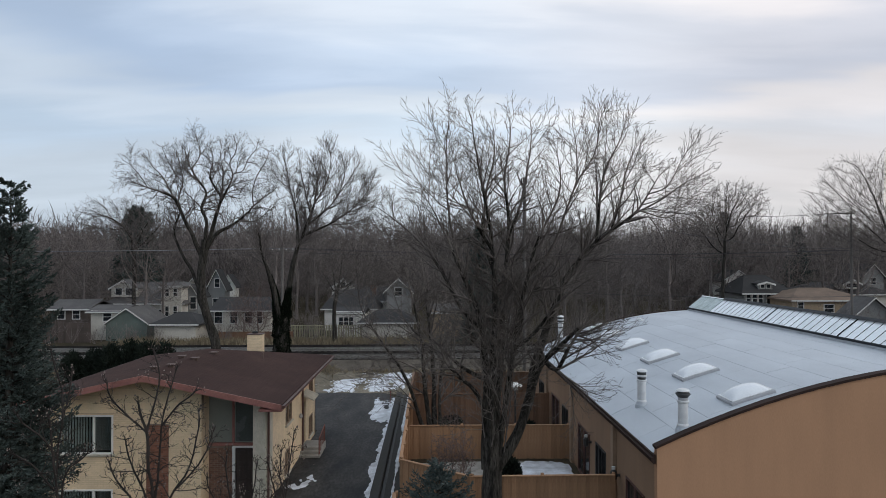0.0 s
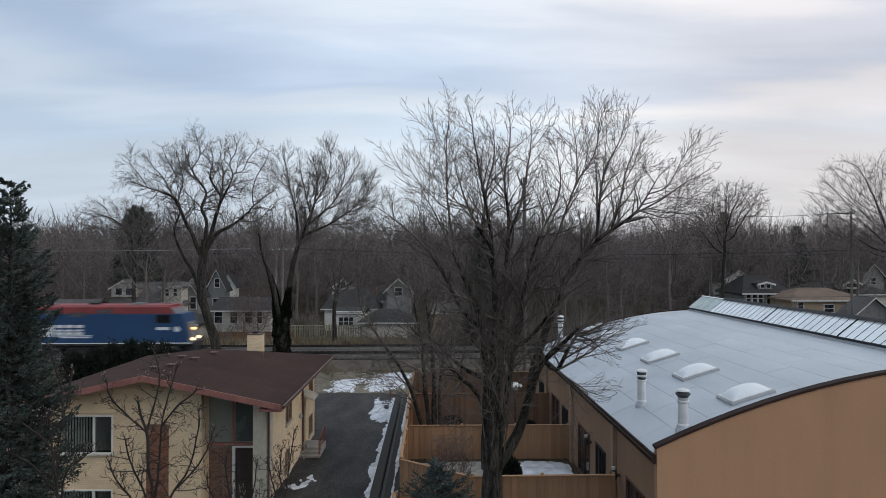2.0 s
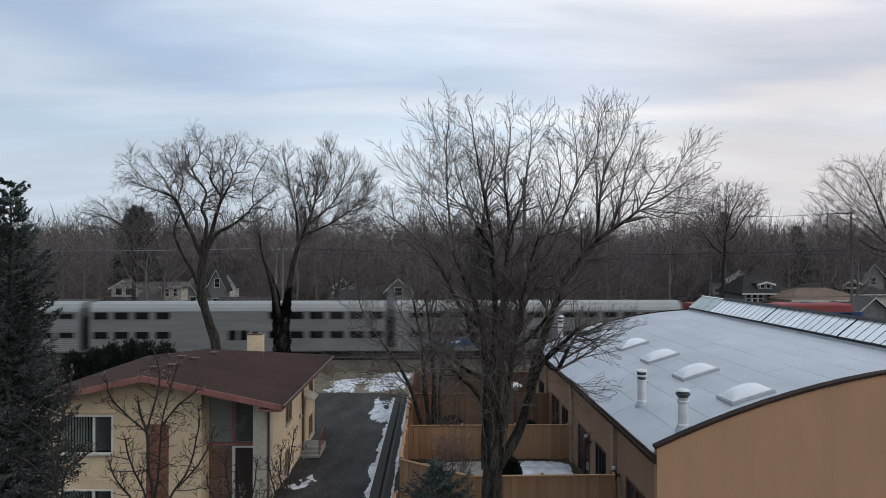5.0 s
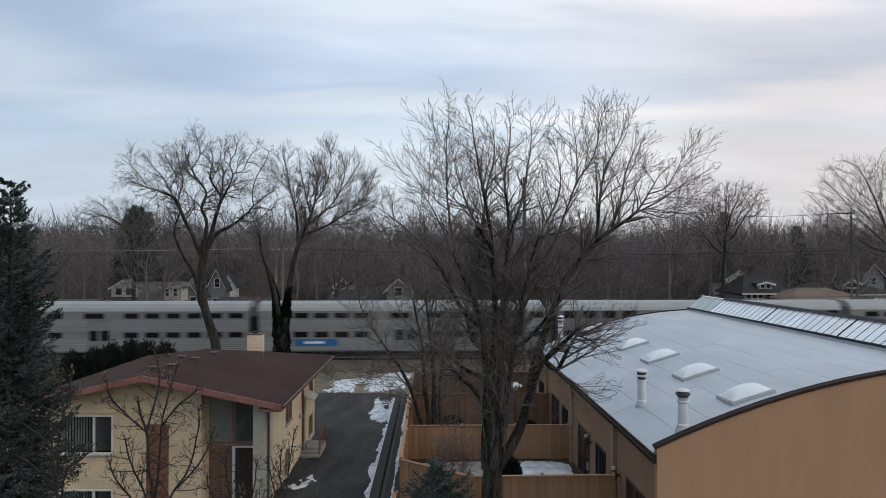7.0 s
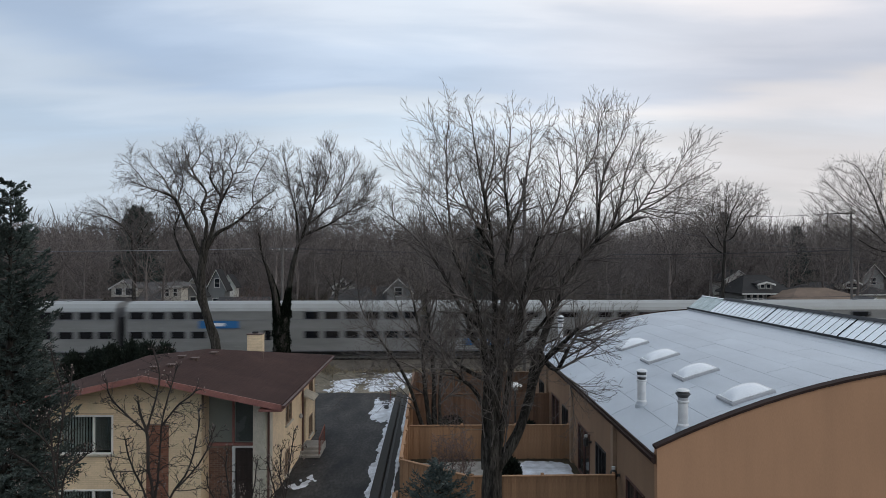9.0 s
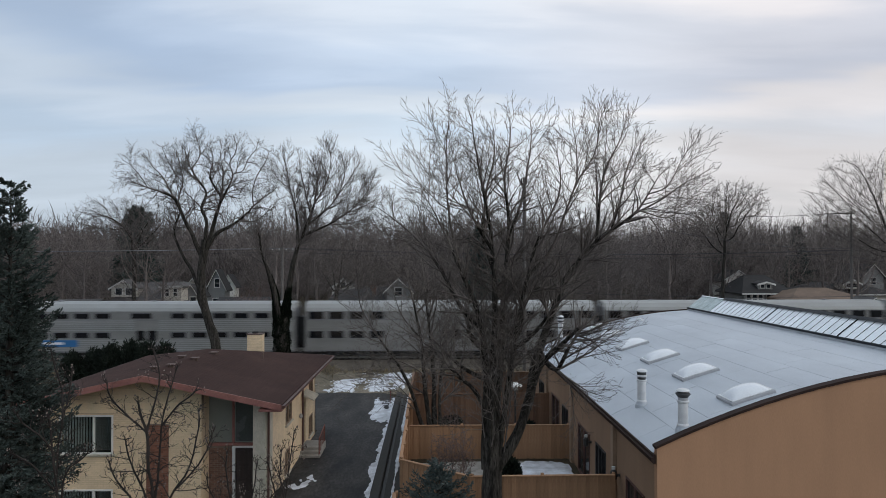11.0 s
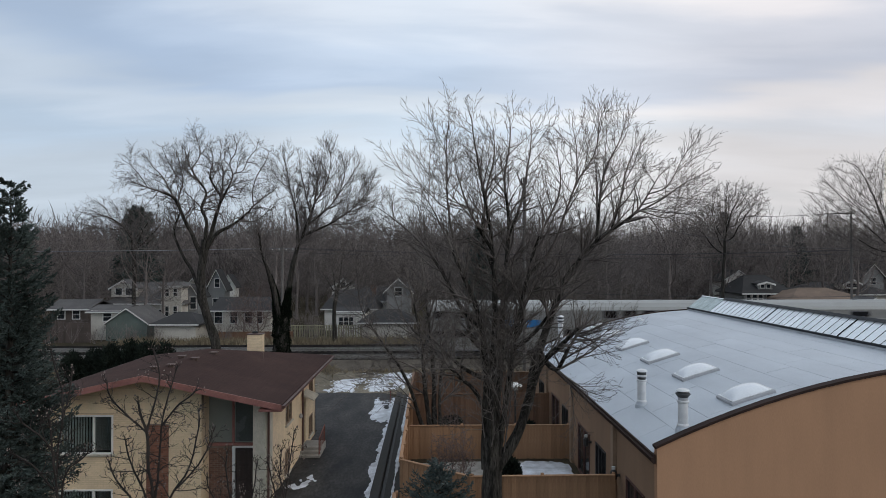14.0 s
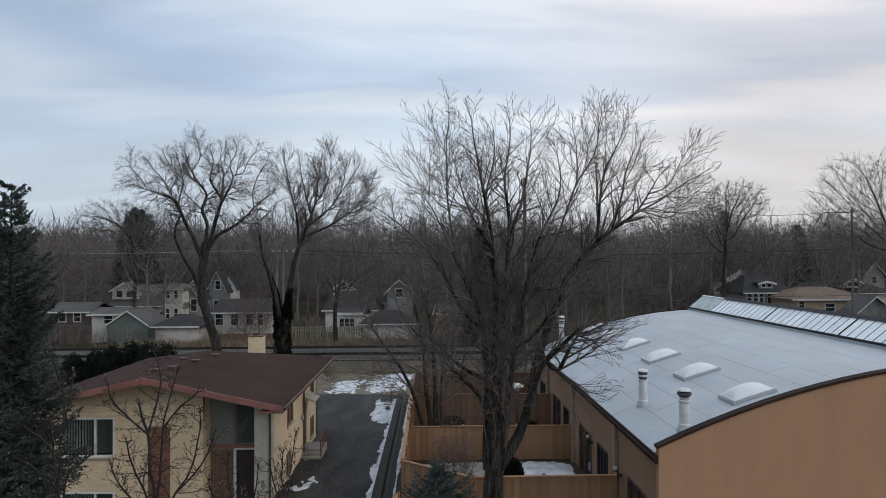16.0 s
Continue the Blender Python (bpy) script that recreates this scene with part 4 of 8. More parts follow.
def gallery_car(kind, sign, label):
    """A double-deck commuter car, its origin at mid length on the rail head; its long side looks to -y."""
    car = empty("railway_car")
    hl, hw = CAR_LEN / 2, 1.52
    # side profile closed over the roof
    up0, up1 = (3.45, 3.88) if kind != "plain" else (3.38, 3.98)
    lo0, lo1 = (1.80, 2.24) if kind != "plain" else (1.72, 2.30)
    outline = [(-hw, 0.62), (-hw, 4.05), (-hw + 0.10, 4.32), (-hw + 0.40, 4.66), (-0.55, 4.82), (0.55, 4.82), (hw - 0.40, 4.66), (hw - 0.10, 4.32), (hw, 4.05), (hw, 0.62)]
    part("body", extrude_outline(outline[:2] + outline[8:], "x", -hl, hl), "stainless", car)
    part("roof", extrude_outline([(a * 1.004, h + 0.012) for a, h in outline[1:9]], "x", -hl, hl), "stainless_roof", car)
    # fluting and letterboards
    if kind == "ribbed":
        zs = [0.72 + 0.165 * i for i in range(6)] + [2.38 + 0.165 * i for i in range(6)]
        for z in zs:
            for half in (-1, 1):
                a, c = (-hl + 0.1, -1.05) if half < 0 else (1.05, hl - 0.1)
                for s in (-1, 1):
                    y0, y1 = (s * hw - 0.045, s * hw) if s < 0 else (hw, hw + 0.045)
                    part("rib", box(a, c, y0, y1, z, z + 0.085), "stainless_roof", car)
    else:
        for z in (0.95, 1.40, 2.55, 3.05):
            for s in (-1, 1):
                y0, y1 = (-hw - 0.02, -hw) if s < 0 else (hw, hw + 0.02)
                part("rib", box(-hl + 0.1, hl - 0.1, y0, y1, z, z + 0.06), "stainless", car)
    for s in (-1, 1):
        y0, y1 = (-hw - 0.03, -hw + 0.01) if s < 0 else (hw - 0.01, hw + 0.03)
        part("drip_rail", box(-hl, hl, y0, y1, 4.03, 4.08), "stainless_roof", car)
        part("belt_rail", box(-hl, hl, y0, y1, 3.28, 3.33), "train_grey", car)
        part("side_sill", box(-hl, hl, y0, y1, 0.56, 0.66), "train_grey", car)
        if kind != "plain":
            spots = [-10.75, -9.0, -7.25, -5.5, -3.75, 2.7, 4.48, 6.26, 8.04, 9.82, 11.6]
        else:
            spots = [-11.7, -9.95, -8.2, -6.45, 3.25, 5.0, 6.75, 8.5, 10.2, 11.85]
        openings = [(u, 0.62, up0, up1) for u in spots] + [(u, 0.62, lo0, lo1) for u in spots]
        if kind != "plain":
            openings.append((-0.45, 0.85, up0, up1))
        y0, y1 = (-hw - 0.012, -hw + 0.03) if s < 0 else (hw - 0.03, hw + 0.012)
        for u, half, z0, z1 in openings:
            w = part("window", box(u - half - 0.06, u + half + 0.06, y0 - 0.008 * (s < 0), y1 + 0.008 * (s > 0), z0 - 0.05, z1 + 0.05, bevel=0.012), "train_grey", car)
            g0, g1 = (y0 - 0.024, y0 - 0.009) if s < 0 else (y1 + 0.009, y1 + 0.024)
            part("pane", box(u - half, u + half, g0, g1, z0, z1), "train_glass", w)
        # sliding doors at mid length
        y0, y1 = (-hw - 0.035, -hw) if s < 0 else (hw, hw + 0.035)
        for a in (-0.96, 0.02):
            d = part("door", box(a, a + 0.94, y0, y1, 0.62, 2.62, bevel=0.01), "stainless", car)
            g0, g1 = (y0 - 0.012, y0) if s < 0 else (y1, y1 + 0.012)
            part("pane", box(a + 0.12, a + 0.82, g0, g1, 1.55, 2.40), "train_glass", d)
    if sign:
        a, c, z0, z1 = (-9.6, -5.8, 1.05, 1.62) if sign == "low" else (-6.4, -3.0, 2.58, 3.22)
        p = part("sign_panel", box(a, c, -hw - 0.075, -hw - 0.048, z0, z1), "train_sign_blue", car, "blue sign panel with a white bar")
        part("bar", box(a + 0.9, c - 1.2, -hw - 0.082, -hw - 0.075, z0 + 0.18, z1 - 0.18), "train_white", p)
    # ends: diaphragm frames, and gear under the floor
    for e in (-1, 1):
        b = bmesh.new()
        x0, x1 = sorted((e * hl, e * (hl + 0.43)))
        merge(b, box(x0, x1, -0.62, -0.45, 1.0, 3.3))
        merge(b, box(x0, x1, 0.45, 0.62, 1.0, 3.3))
        merge(b, box(x0, x1, -0.62, 0.62, 3.3, 3.5))
        part("diaphragm", b, "train_black", car)
        part("coupler", box(x0, x1, -0.14, 0.14, 0.72, 0.98), "train_black", car)
        part("end_wall", box(*sorted((e * (hl - 0.02), e * (hl + 0.02))), -hw + 0.05, hw - 0.05, 0.7, 4.3), "train_grey", car)
    b = box(-5.5, -1.6, -1.2, 1.2, 0.25, 0.62, bevel=0.05)
    merge(b, box(1.4, 3.3, -1.25, 1.25, 0.22, 0.62, bevel=0.05))
    merge(b, box(4.0, 5.6, -1.15, 1.15, 0.3, 0.62, bevel=0.05))
    part("equipment_box", b, "train_black", car)
    for u in (-9.0, 9.0):
        truck(car, u)
    for i in range(3):
        part("roof_vent", lathe([(0.22, 0), (0.22, 0.10), (0.1, 0.14)], 10, -8 + 8 * i, 0, 4.80), "train_grey", car)
    tagged(car, label, "railway car", "cars of the train")
    return car


def locomotive():
    """A full-width diesel locomotive that runs towards +x; origin under the rear coupler on the rail head."""
    loco = empty("locomotive")
    L, hw = 16.6, 1.53
    a = 0.45
    nose = a + L
    # carbody with a sloping nose
    def slab(z0, z1, x0, x1a, x1b, w=hw):
        return extrude_outline([(x0, z0), (x1a, z0), (x1b, z1), (x0, z1)], "y", -w, w)
    part("body", slab(1.38, 3.85, a + 0.25, nose - 0.55, nose - 1.15), "train_blue", loco, "blue locomotive body")
    part("upper_stripe", slab(3.85, 4.42, a + 0.25, nose - 1.85, nose - 2.15), "train_red", loco, "red band under the roof")
    part("roof", extrude_outline([(-hw, 4.42), (-hw + 0.25, 4.58), (hw - 0.25, 4.58), (hw, 4.42)], "x", a + 0.25, nose - 2.2), "train_red", loco)
    part("cab_front", slab(3.15, 4.30, nose - 2.0, nose - 1.24, nose - 1.95, hw - 0.05), "train_grey", loco, "grey cab front with windscreen")
    part("nose", slab(1.38, 3.05, nose - 1.3, nose - 0.45, nose - 0.80, 1.0), "train_grey", loco, "grey sloping nose")
    part("frame_sill", box(a, nose - 0.2, -hw - 0.02, hw + 0.02, 1.12, 1.36, bevel=0.02), "train_black", loco)
    part("sill_stripe", box(a, nose - 0.3, -hw - 0.035, -hw - 0.022, 1.29, 1.37), "train_white", loco, "white line along the sill")
    part("windscreen", box(-0.02, 0.02, -1.2, 1.2, 0, 0.7), "train_glass", loco).matrix_local = pose(nose - 1.56, 0, 3.48, 0, -31.7, 0)
    for s in (-1, 1):
        y0, y1 = (-hw - 0.02, -hw + 0.02) if s < 0 else (hw - 0.02, hw + 0.02)
        w = part("cab_window", box(nose - 3.35, nose - 2.05, y0, y1, 3.05, 3.78, bevel=0.01), "train_black", loco)
        part("pane", box(nose - 3.28, nose - 2.12, y0 - 0.012, y1 + 0.012, 3.10, 3.73), "train_glass", w)
        part("cab_door", box(nose - 4.25, nose - 3.55, y0, y1, 1.42, 3.72, bevel=0.01), "train_blue", loco)
        for x0, x1, z0, z1 in ((a + 0.8, a + 5.2, 3.80, 4.22), (a + 5.9, a + 7.3, 3.62, 3.98), (a + 8.2, a + 9.6, 3.88, 4.2)):
            g = part("grille", box(x0, x1, y0, y1, z0, z1), "train_black", loco, "black louvred intake")
            n = 6
            for i in range(n):
                z = z0 + (z1 - z0) * (i + 0.25) / n
                part("louvre", box(x0 + 0.03, x1 - 0.03, y0 - 0.015, y1 + 0.015, z, z + 0.02), "train_grey", g)
        # plain white shapes in place of lettering
        yy0, yy1 = (-hw - 0.014, -hw) if s < 0 else (hw, hw + 0.014)
        b = bmesh.new()
        shapes = [[(a + 3.35, 1.90), (a + 3.65, 1.90), (a + 3.95, 2.92), (a + 3.65, 2.92)], [(a + 3.85, 1.90), (a + 4.10, 1.90), (a + 4.35, 2.92), (a + 3.98, 2.92)], [(a + 4.22, 1.90), (a + 4.55, 1.90), (a + 4.62, 2.92), (a + 4.35, 2.92)]]
        for k in range(3):
            x = a + 4.75 + 0.82 * k
            for z0, z1 in ((2.66, 2.92), (2.36, 2.52), (2.08, 2.28)):
                shapes.append([(x, z0), (x + 0.70, z0), (x + 0.72, z1), (x + 0.04, z1)])
        for x0, x1, z0 in ((4.7, 7.75, 1.93), (5.1, 7.7, 1.79)):
            shapes.append([(a + x0, z0), (a + x1, z0), (a + x1 + 0.05, z0 + 0.09), (a + x0 + 0.05, z0 + 0.09)])
        for outline in shapes:
            piece = bpy.data.meshes.new("shape")
            bb = extrude_outline(outline, "y", yy0, yy1)
            bb.to_mesh(piece)
            bb.free()
            b.from_mesh(piece)
            bpy.data.meshes.remove(piece)
        part("emblem", b, "train_white", loco, "plain white slanted blocks above two lines")
        b = bmesh.new()
        box(nose - 3.3, nose - 2.2, yy0, yy1, 2.45, 2.70, b)
        part("number_bar", b, "train_white", loco)
        d = lathe([(0.27, 0), (0.27, 0.014)], 16)
        d.transform(Matrix.Translation((a + 0.85, yy0 if s < 0 else yy1, 2.25)) @ Matrix.Rotation(radians(90 if s < 0 else -90), 4, 'X'))
        part("roundel", d, "train_white", loco)
        d = lathe([(0.24, 0), (0.24, 0.014)], 16)
        d.transform(Matrix.Translation((nose - 1.55, yy0 if s < 0 else yy1, 2.52)) @ Matrix.Rotation(radians(90 if s < 0 else -90), 4, 'X'))
        part("roundel", d, "train_white", loco)
    # lights
    for z, y, r, mat in ((2.45, -0.18, 0.11, "headlight"), (2.45, 0.18, 0.11, "headlight"), (1.60, -0.85, 0.12, "ditch_light"), (1.60, 0.85, 0.12, "ditch_light")):
        d = lathe([(r, -0.02), (r, 0.10), (r * 0.8, 0.12)], 14)
        d.transform(Matrix.Translation((nose - 0.44 - (0.2 if z > 2 else 0.0), y, z)) @ Matrix.Rotation(radians(90), 4, 'Y'))
        part("headlight", d, mat, loco, "lit amber headlight")
    # underside
    part("fuel_tank", box(a + 5.6, a + 10.4, -1.35, 1.35, 0.25, 1.1, bevel=0.12), "train_black", loco)
    part("pilot", extrude_outline([(nose - 0.9, 0.25), (nose - 0.05, 0.25), (nose - 0.2, 1.2), (nose - 0.9, 1.2)], "y", -1.35, 1.35), "train_black", loco, "black pilot plate")
    part("coupler", box(nose - 0.1, nose + 0.45, -0.14, 0.14, 0.72, 0.98), "train_black", loco)
    part("rear_coupler", box(0.0, a + 0.1, -0.14, 0.14, 0.72, 0.98), "train_black", loco)
    for u in (a + 3.0, a + 13.2):
        truck(loco, u, 0.5, 2.75)
    for u in (a + 2.0, a + 3.6, a + 11.2):
        part("roof_fan", lathe([(0.62, 0), (0.62, 0.14), (0.3, 0.17)], 18, u, 0, 4.55), "train_grey", loco)
    part("exhaust_stack", box(a + 7.0, a + 7.9, -0.3, 0.3, 4.55, 4.75, bevel=0.03), "train_black", loco)
    part("horn", rod((nose - 3.2, 0, 4.70), (nose - 2.7, 0, 4.72), 0.05, 8, None, 0.10), "train_grey", loco)
    part("rear_wall", box(a + 0.2, a + 0.25, -hw + 0.02, hw - 0.02, 1.38, 4.4), "train_red", loco)
    tagged(loco, "blue diesel locomotive with red roof band and lit headlights", "locomotive")
    return loco


TRAIN.append((locomotive(), 0.0))
ribbed = gallery_car("ribbed", "low", "fluted stainless double-deck railway car with small windows")
plain = gallery_car("plain", "", "smooth stainless double-deck railway car with wide windows")
signed = gallery_car("plain", "high", "smooth stainless double-deck railway car with blue sign panel")
sleek = gallery_car("sleek", "low", "smooth stainless double-deck railway car with small windows")
order = [sleek, plain, ribbed, 0, signed, 1, 0, 2]
for k, which in enumerate(order):
    car = which if not isinstance(which, int) else copy_thing((ribbed, plain, signed)[which], Matrix.Identity(4))
    TRAIN.append((car, -CAR_PITCH * (k + 0.5)))

# ---- the yellow-brick house beside the drive ----


def window_unit(parent, x0, x1, z0, z1, y, mullions=(0.5,), blinds=None, frame_mat="white_paint", t=0.06):
    """A window in a wall that faces -y: frame with mullions, panes, and blinds or a curtain behind."""
    cuts = [x0 + t] + [x0 + (x1 - x0) * m for m in mullions] + [x1 - t]
    lights = [(c + (t / 2 if i else 0), d - (t / 2 if i < len(cuts) - 2 else 0), z0 + t, z1 - t) for i, (c, d) in enumerate(zip(cuts, cuts[1:]))]
    b = wall_with_holes(x0, x1, z0, z1, lights, y - 0.03, y + 0.07)
    w = part("window", b, frame_mat, parent)
    part("sill", box(x0 - 0.08, x1 + 0.08, y - 0.09, y + 0.07, z0 - 0.07, z0 - 0.003, bevel=0.01), "cream_stone", w)
    for c, d in zip(cuts, cuts[1:]):
        p = part("pane", box(c + 0.01, d - 0.01, y + 0.022, y + 0.030, z0 + t, z1 - t), "clear_pane", w)
        p.visible_shadow = False
    if blinds:
        mats, lo, hi = blinds
        k = 0
        n = int((hi - lo) * (x1 - x0) / 0.105)
        for i in range(n):
            x = x0 + (x1 - x0) * lo + (i + 0.5) * 0.105
            bl = box(-0.030, 0.030, -0.004, 0.004, z0 + 0.08, z1 - 0.08)
            bl.transform(Matrix.Translation((x, y + 0.16, 0)) @ Matrix.Rotation(radians(24 + 6 * math.sin(i * 2.1)), 4, 'Z'))
            part("slat", bl, mats, w)
    # added dark sheet that stands in for the unlit depth of the room
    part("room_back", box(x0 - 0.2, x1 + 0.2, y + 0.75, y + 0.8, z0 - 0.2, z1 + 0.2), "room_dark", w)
    return w


M["clear_pane"] = None


def clear_pane():
    m = bpy.data.materials.new("clear_pane")
    m.use_nodes = True
    nt = m.node_tree
    nt.nodes.clear()
    out = nt.nodes.new("ShaderNodeOutputMaterial")
    tr = nt.nodes.new("ShaderNodeBsdfTransparent")
    tr.inputs[0].default_value = (0.80, 0.84, 0.84, 1)
    gl = nt.nodes.new("ShaderNodeBsdfGlossy")
    gl.inputs["Roughness"].default_value = 0.03
    fr = nt.nodes.new("ShaderNodeFresnel")
    fr.inputs["IOR"].default_value = 1.5
    mix = nt.nodes.new("ShaderNodeMixShader")
    nt.links.new(fr.outputs[0], mix.inputs[0])
    nt.links.new(tr.outputs[0], mix.inputs[1])
    nt.links.new(gl.outputs[0], mix.inputs[2])
    nt.links.new(mix.outputs[0], out.inputs[0])
    return m


M["clear_pane"] = clear_pane()
define("spandrel", (0.085, 0.095, 0.09), 0.25, 0.1, 0.8, 30, 0.0)
# near-black, to put the dimness of the rooms into the colour
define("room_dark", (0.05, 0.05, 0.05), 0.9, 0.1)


def bricks(parent, mat, x0, x1, z0, z1, y, skip=None, bl=0.205, bh=0.068, joint=0.012, proud=0.012, limit=280):
    """Running-bond bricks on a wall that faces -y, each one its own piece on shared meshes."""
    full = part("brick", box(-bl / 2, bl / 2, -proud, 0.01, -bh / 2, bh / 2), mat, parent)
    hl = (bl - joint) / 2
    half = part("brick", box(-hl / 2, hl / 2, -proud, 0.01, -bh / 2, bh / 2), mat, parent)
    rng = random.Random(3)
    n = round((x1 - x0) / (bl + joint))
    step = (x1 - x0) / n
    used = [False, False]
    for r in range(int((z1 - z0) / (bh + joint))):
        z = z0 + (r + 0.5) * (bh + joint)
        row = [(i + 0.5, 0) for i in range(n)] if r % 2 == 0 else [(0.25, 1)] + [(i + 1.0, 0) for i in range(n - 1)] + [(n - 0.25, 1)]
        for at, which in row:
            m = pose(x0 + at * step, y + rng.uniform(-0.003, 0.003), z)
            ob = (full, half)[which]
            if used[which]:
                again(ob, parent, m)
            else:
                ob.matrix_local = m
                used[which] = True


def yellow_house():
    h = empty("house")
    # numbers: walls, ridge and eaves
    xl, xr, yf, yb = -14.5, -6.24, 26.2, 37.3
    xm, zr, ze = -10.42, 5.14, 4.07
    el, er, ef, eb, rb = -15.4, -5.43, 25.2, 38.1, 32.6
    slope = (zr - ze) / (er - xm)

    def under(x):
        return zr - abs(x - xm) * slope - 0.16

    # front wall in two stretches with a recessed entry between
    win = [(-13.90, -11.90, 2.07, 3.52), (-13.90, -11.90, -0.30, 0.76)]
    b = wall_with_holes(xl, -8.63, -0.4, 3.58, [(*w[:2], *w[2:]) for w in win], yf, yf + 0.25)
    part("front_wall", b, "yellow_brick_wall", h, "yellow brick front wall")
    b = extrude_outline([(xl, 3.58), (-8.63, 3.58), (-8.63, under(-8.63)), (xm, under(xm)), (xl, under(xl))], "y", yf + 0.02, yf + 0.25)
    # backing in a darker colour, seen between the boards as their shadow lines
    part("gable_wall", b, "tan_trim", h)
    z = 3.60
    while z < under(xm) - 0.05:
        # lap siding boards, cut to the slope of the roof
        x0 = max(xl, xm - (zr - 0.16 - z - 0.10) / slope)
        x1 = min(-8.63, xm + (zr - 0.16 - z - 0.10) / slope)
        if x1 - x0 > 0.3:
            bb = extrude_outline([(yf + 0.018, z), (yf - 0.045, z), (yf - 0.022, z + 0.117), (yf + 0.018, z + 0.117)], "x", x0, x1)
            part("siding_board", bb, "yellow_siding", h)
        z += 0.132
    for w in win:
        o = window_unit(h, *w, yf, (0.64,), ("blinds", 0.03, 0.66))
        part("curtain", extrude_outline([(w[0] + 1.30 + 0.045 * i, yf + 0.20 + 0.025 * (i % 2)) for i in range(16)] + [(w[0] + 1.30 + 0.045 * i, yf + 0.215 + 0.025 * (i % 2)) for i in range(15, -1, -1)], "z", w[2] + 0.08, w[3] - 0.08), "curtain", o)
    # red brick panel
    part("panel_backing", box(-10.66, -9.84, yf - 0.02, yf, -0.3, 3.18), "mortar", h)
    bricks(h, "red_brick", -10.66, -9.84, -0.3, 3.18, yf - 0.02)
    # entry
    part("entry_side_wall", box(-8.88, -8.63, yf + 0.25, 27.35, -0.4, under(-8.8)), "yellow_brick_wall", h)
    part("entry_back_wall", box(-8.63, -6.7, 27.10, 27.35, 2.22, under(-6.7) - 0.02), "grey_panel", h, "grey-green spandrel panels over the entry")
    part("mullion", box(-7.72, -7.64, 27.04, 27.10, 2.22, under(-7.6) - 0.02), "red_trim", h)
    part("spandrel_glass", box(-7.60, -6.74, 27.085, 27.10, 2.30, under(-6.7) - 0.05), "spandrel", h, "dull grey glass panel")
    part("entry_band", box(-8.63, -6.70, 26.98, 27.10, 2.15, 2.25), "red_trim", h)
    part("entry_brick_wall", box(-8.63, -7.72, 27.10, 27.35, -0.4, 2.12), "mortar", h)
    bricks(h, "brown_brick", -8.63, -7.72, -0.2, 2.10, 27.10)
    d = part("entry_door", box(-7.60, -6.80, 27.12, 27.18, 0.05, 2.08, bevel=0.01), "wood_door", h, "dark wooden entry door")
    for x in (-7.46, -7.12):
        for z in (0.25, 0.85, 1.45):
            part("panel", box(x, x + 0.26, 27.10, 27.12, z, z + 0.48, bevel=0.008), "wood_door", d)
    part("knob", lathe([(0.02, 0), (0.035, 0.02), (0.03, 0.05)], 10, -6.9, 27.07, 1.02), "metal_cap", d)
    fr = box(-7.72, -7.62, 27.02, 27.16, 0.0, 2.12)
    merge(fr, box(-6.80, -6.70, 27.02, 27.16, 0.0, 2.12))
    merge(fr, box(-7.62, -6.80, 27.02, 27.16, 2.06, 2.12))
    part("door_frame", fr, "white_paint", h, "white door frame")
    part("doorstep", box(-8.5, -6.75, 26.0, 27.1, -0.2, 0.06, bevel=0.02), "concrete", h)
    part("corner_pier", box(-6.70, xr, yf - 0.04, 27.35, -0.4, under(xr) + 0.02), "cream_stone", h, "cream stone corner pier")
    # long side wall along the drive, turned so that it runs with y
    side = Matrix(((0, -1, 0, xr), (1, 0, 0, 0), (0, 0, 1, 0), (0, 0, 0, 1)))
    holes = [(29.75, 31.0, 2.25, 3.28), (35.3, 36.35, 2.35, 3.35), (29.6, 30.6, 0.15, 1.15), (33.55, 34.45, 0.30, 2.38), (35.3, 36.3, 0.35, 1.35)]
    b = wall_with_holes(27.35, yb, -0.4, under(xr) + 0.03, holes, 0.0, 0.25)
    b.transform(side)
    part("side_wall", b, "yellow_brick_side", h, "yellow brick side wall along the driveway")
    for i, q in enumerate(holes):
        if i == 3:
            continue
        o = window_unit(h, *q, 0.0, (0.5,), None, "tan_trim", 0.05)
        for c in (o, *o.children):
            c.data.transform(side)
    dd = box(33.55, 34.45, 0.06, 0.12, 0.30, 2.38)
    dd.transform(side)
    part("side_door", dd, "wood_door", h, "dark side door")
    part("back_wall", box(xl, xr, yb - 0.25, yb, -0.4, 3.85), "yellow_brick_wall", h)
    part("left_wall", box(xl, xl + 0.25, yf + 0.25, yb - 0.25, -0.4, 3.95), "yellow_brick_wall", h)
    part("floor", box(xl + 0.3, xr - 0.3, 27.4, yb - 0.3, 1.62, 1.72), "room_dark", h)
    # roof: two slopes, hipped at the back, as a slab with thickness
    t = 0.14
    top = [(er, ef, ze), (er, eb, ze), (xm, rb, zr), (xm, ef, zr), (el, eb, ze), (el, ef, ze)]
    v = top + [(x, y, z - t) for x, y, z in top]
    f = [(0, 1, 2, 3), (3, 2, 4, 5), (1, 4, 2), (6, 9, 8, 7), (9, 11, 10, 8), (7, 8, 10), (0, 6, 7, 1), (1, 7, 10, 4), (4, 10, 11, 5), (0, 3, 9, 6), (3, 5, 11, 9)]
    part_roof = mesh_part("roof", v, f, "shingle", h, "brown asphalt-shingle roof, hipped at the back")
    # shingle courses as thin lapped strips on the slope seen from the drive and on the other
    n = 34
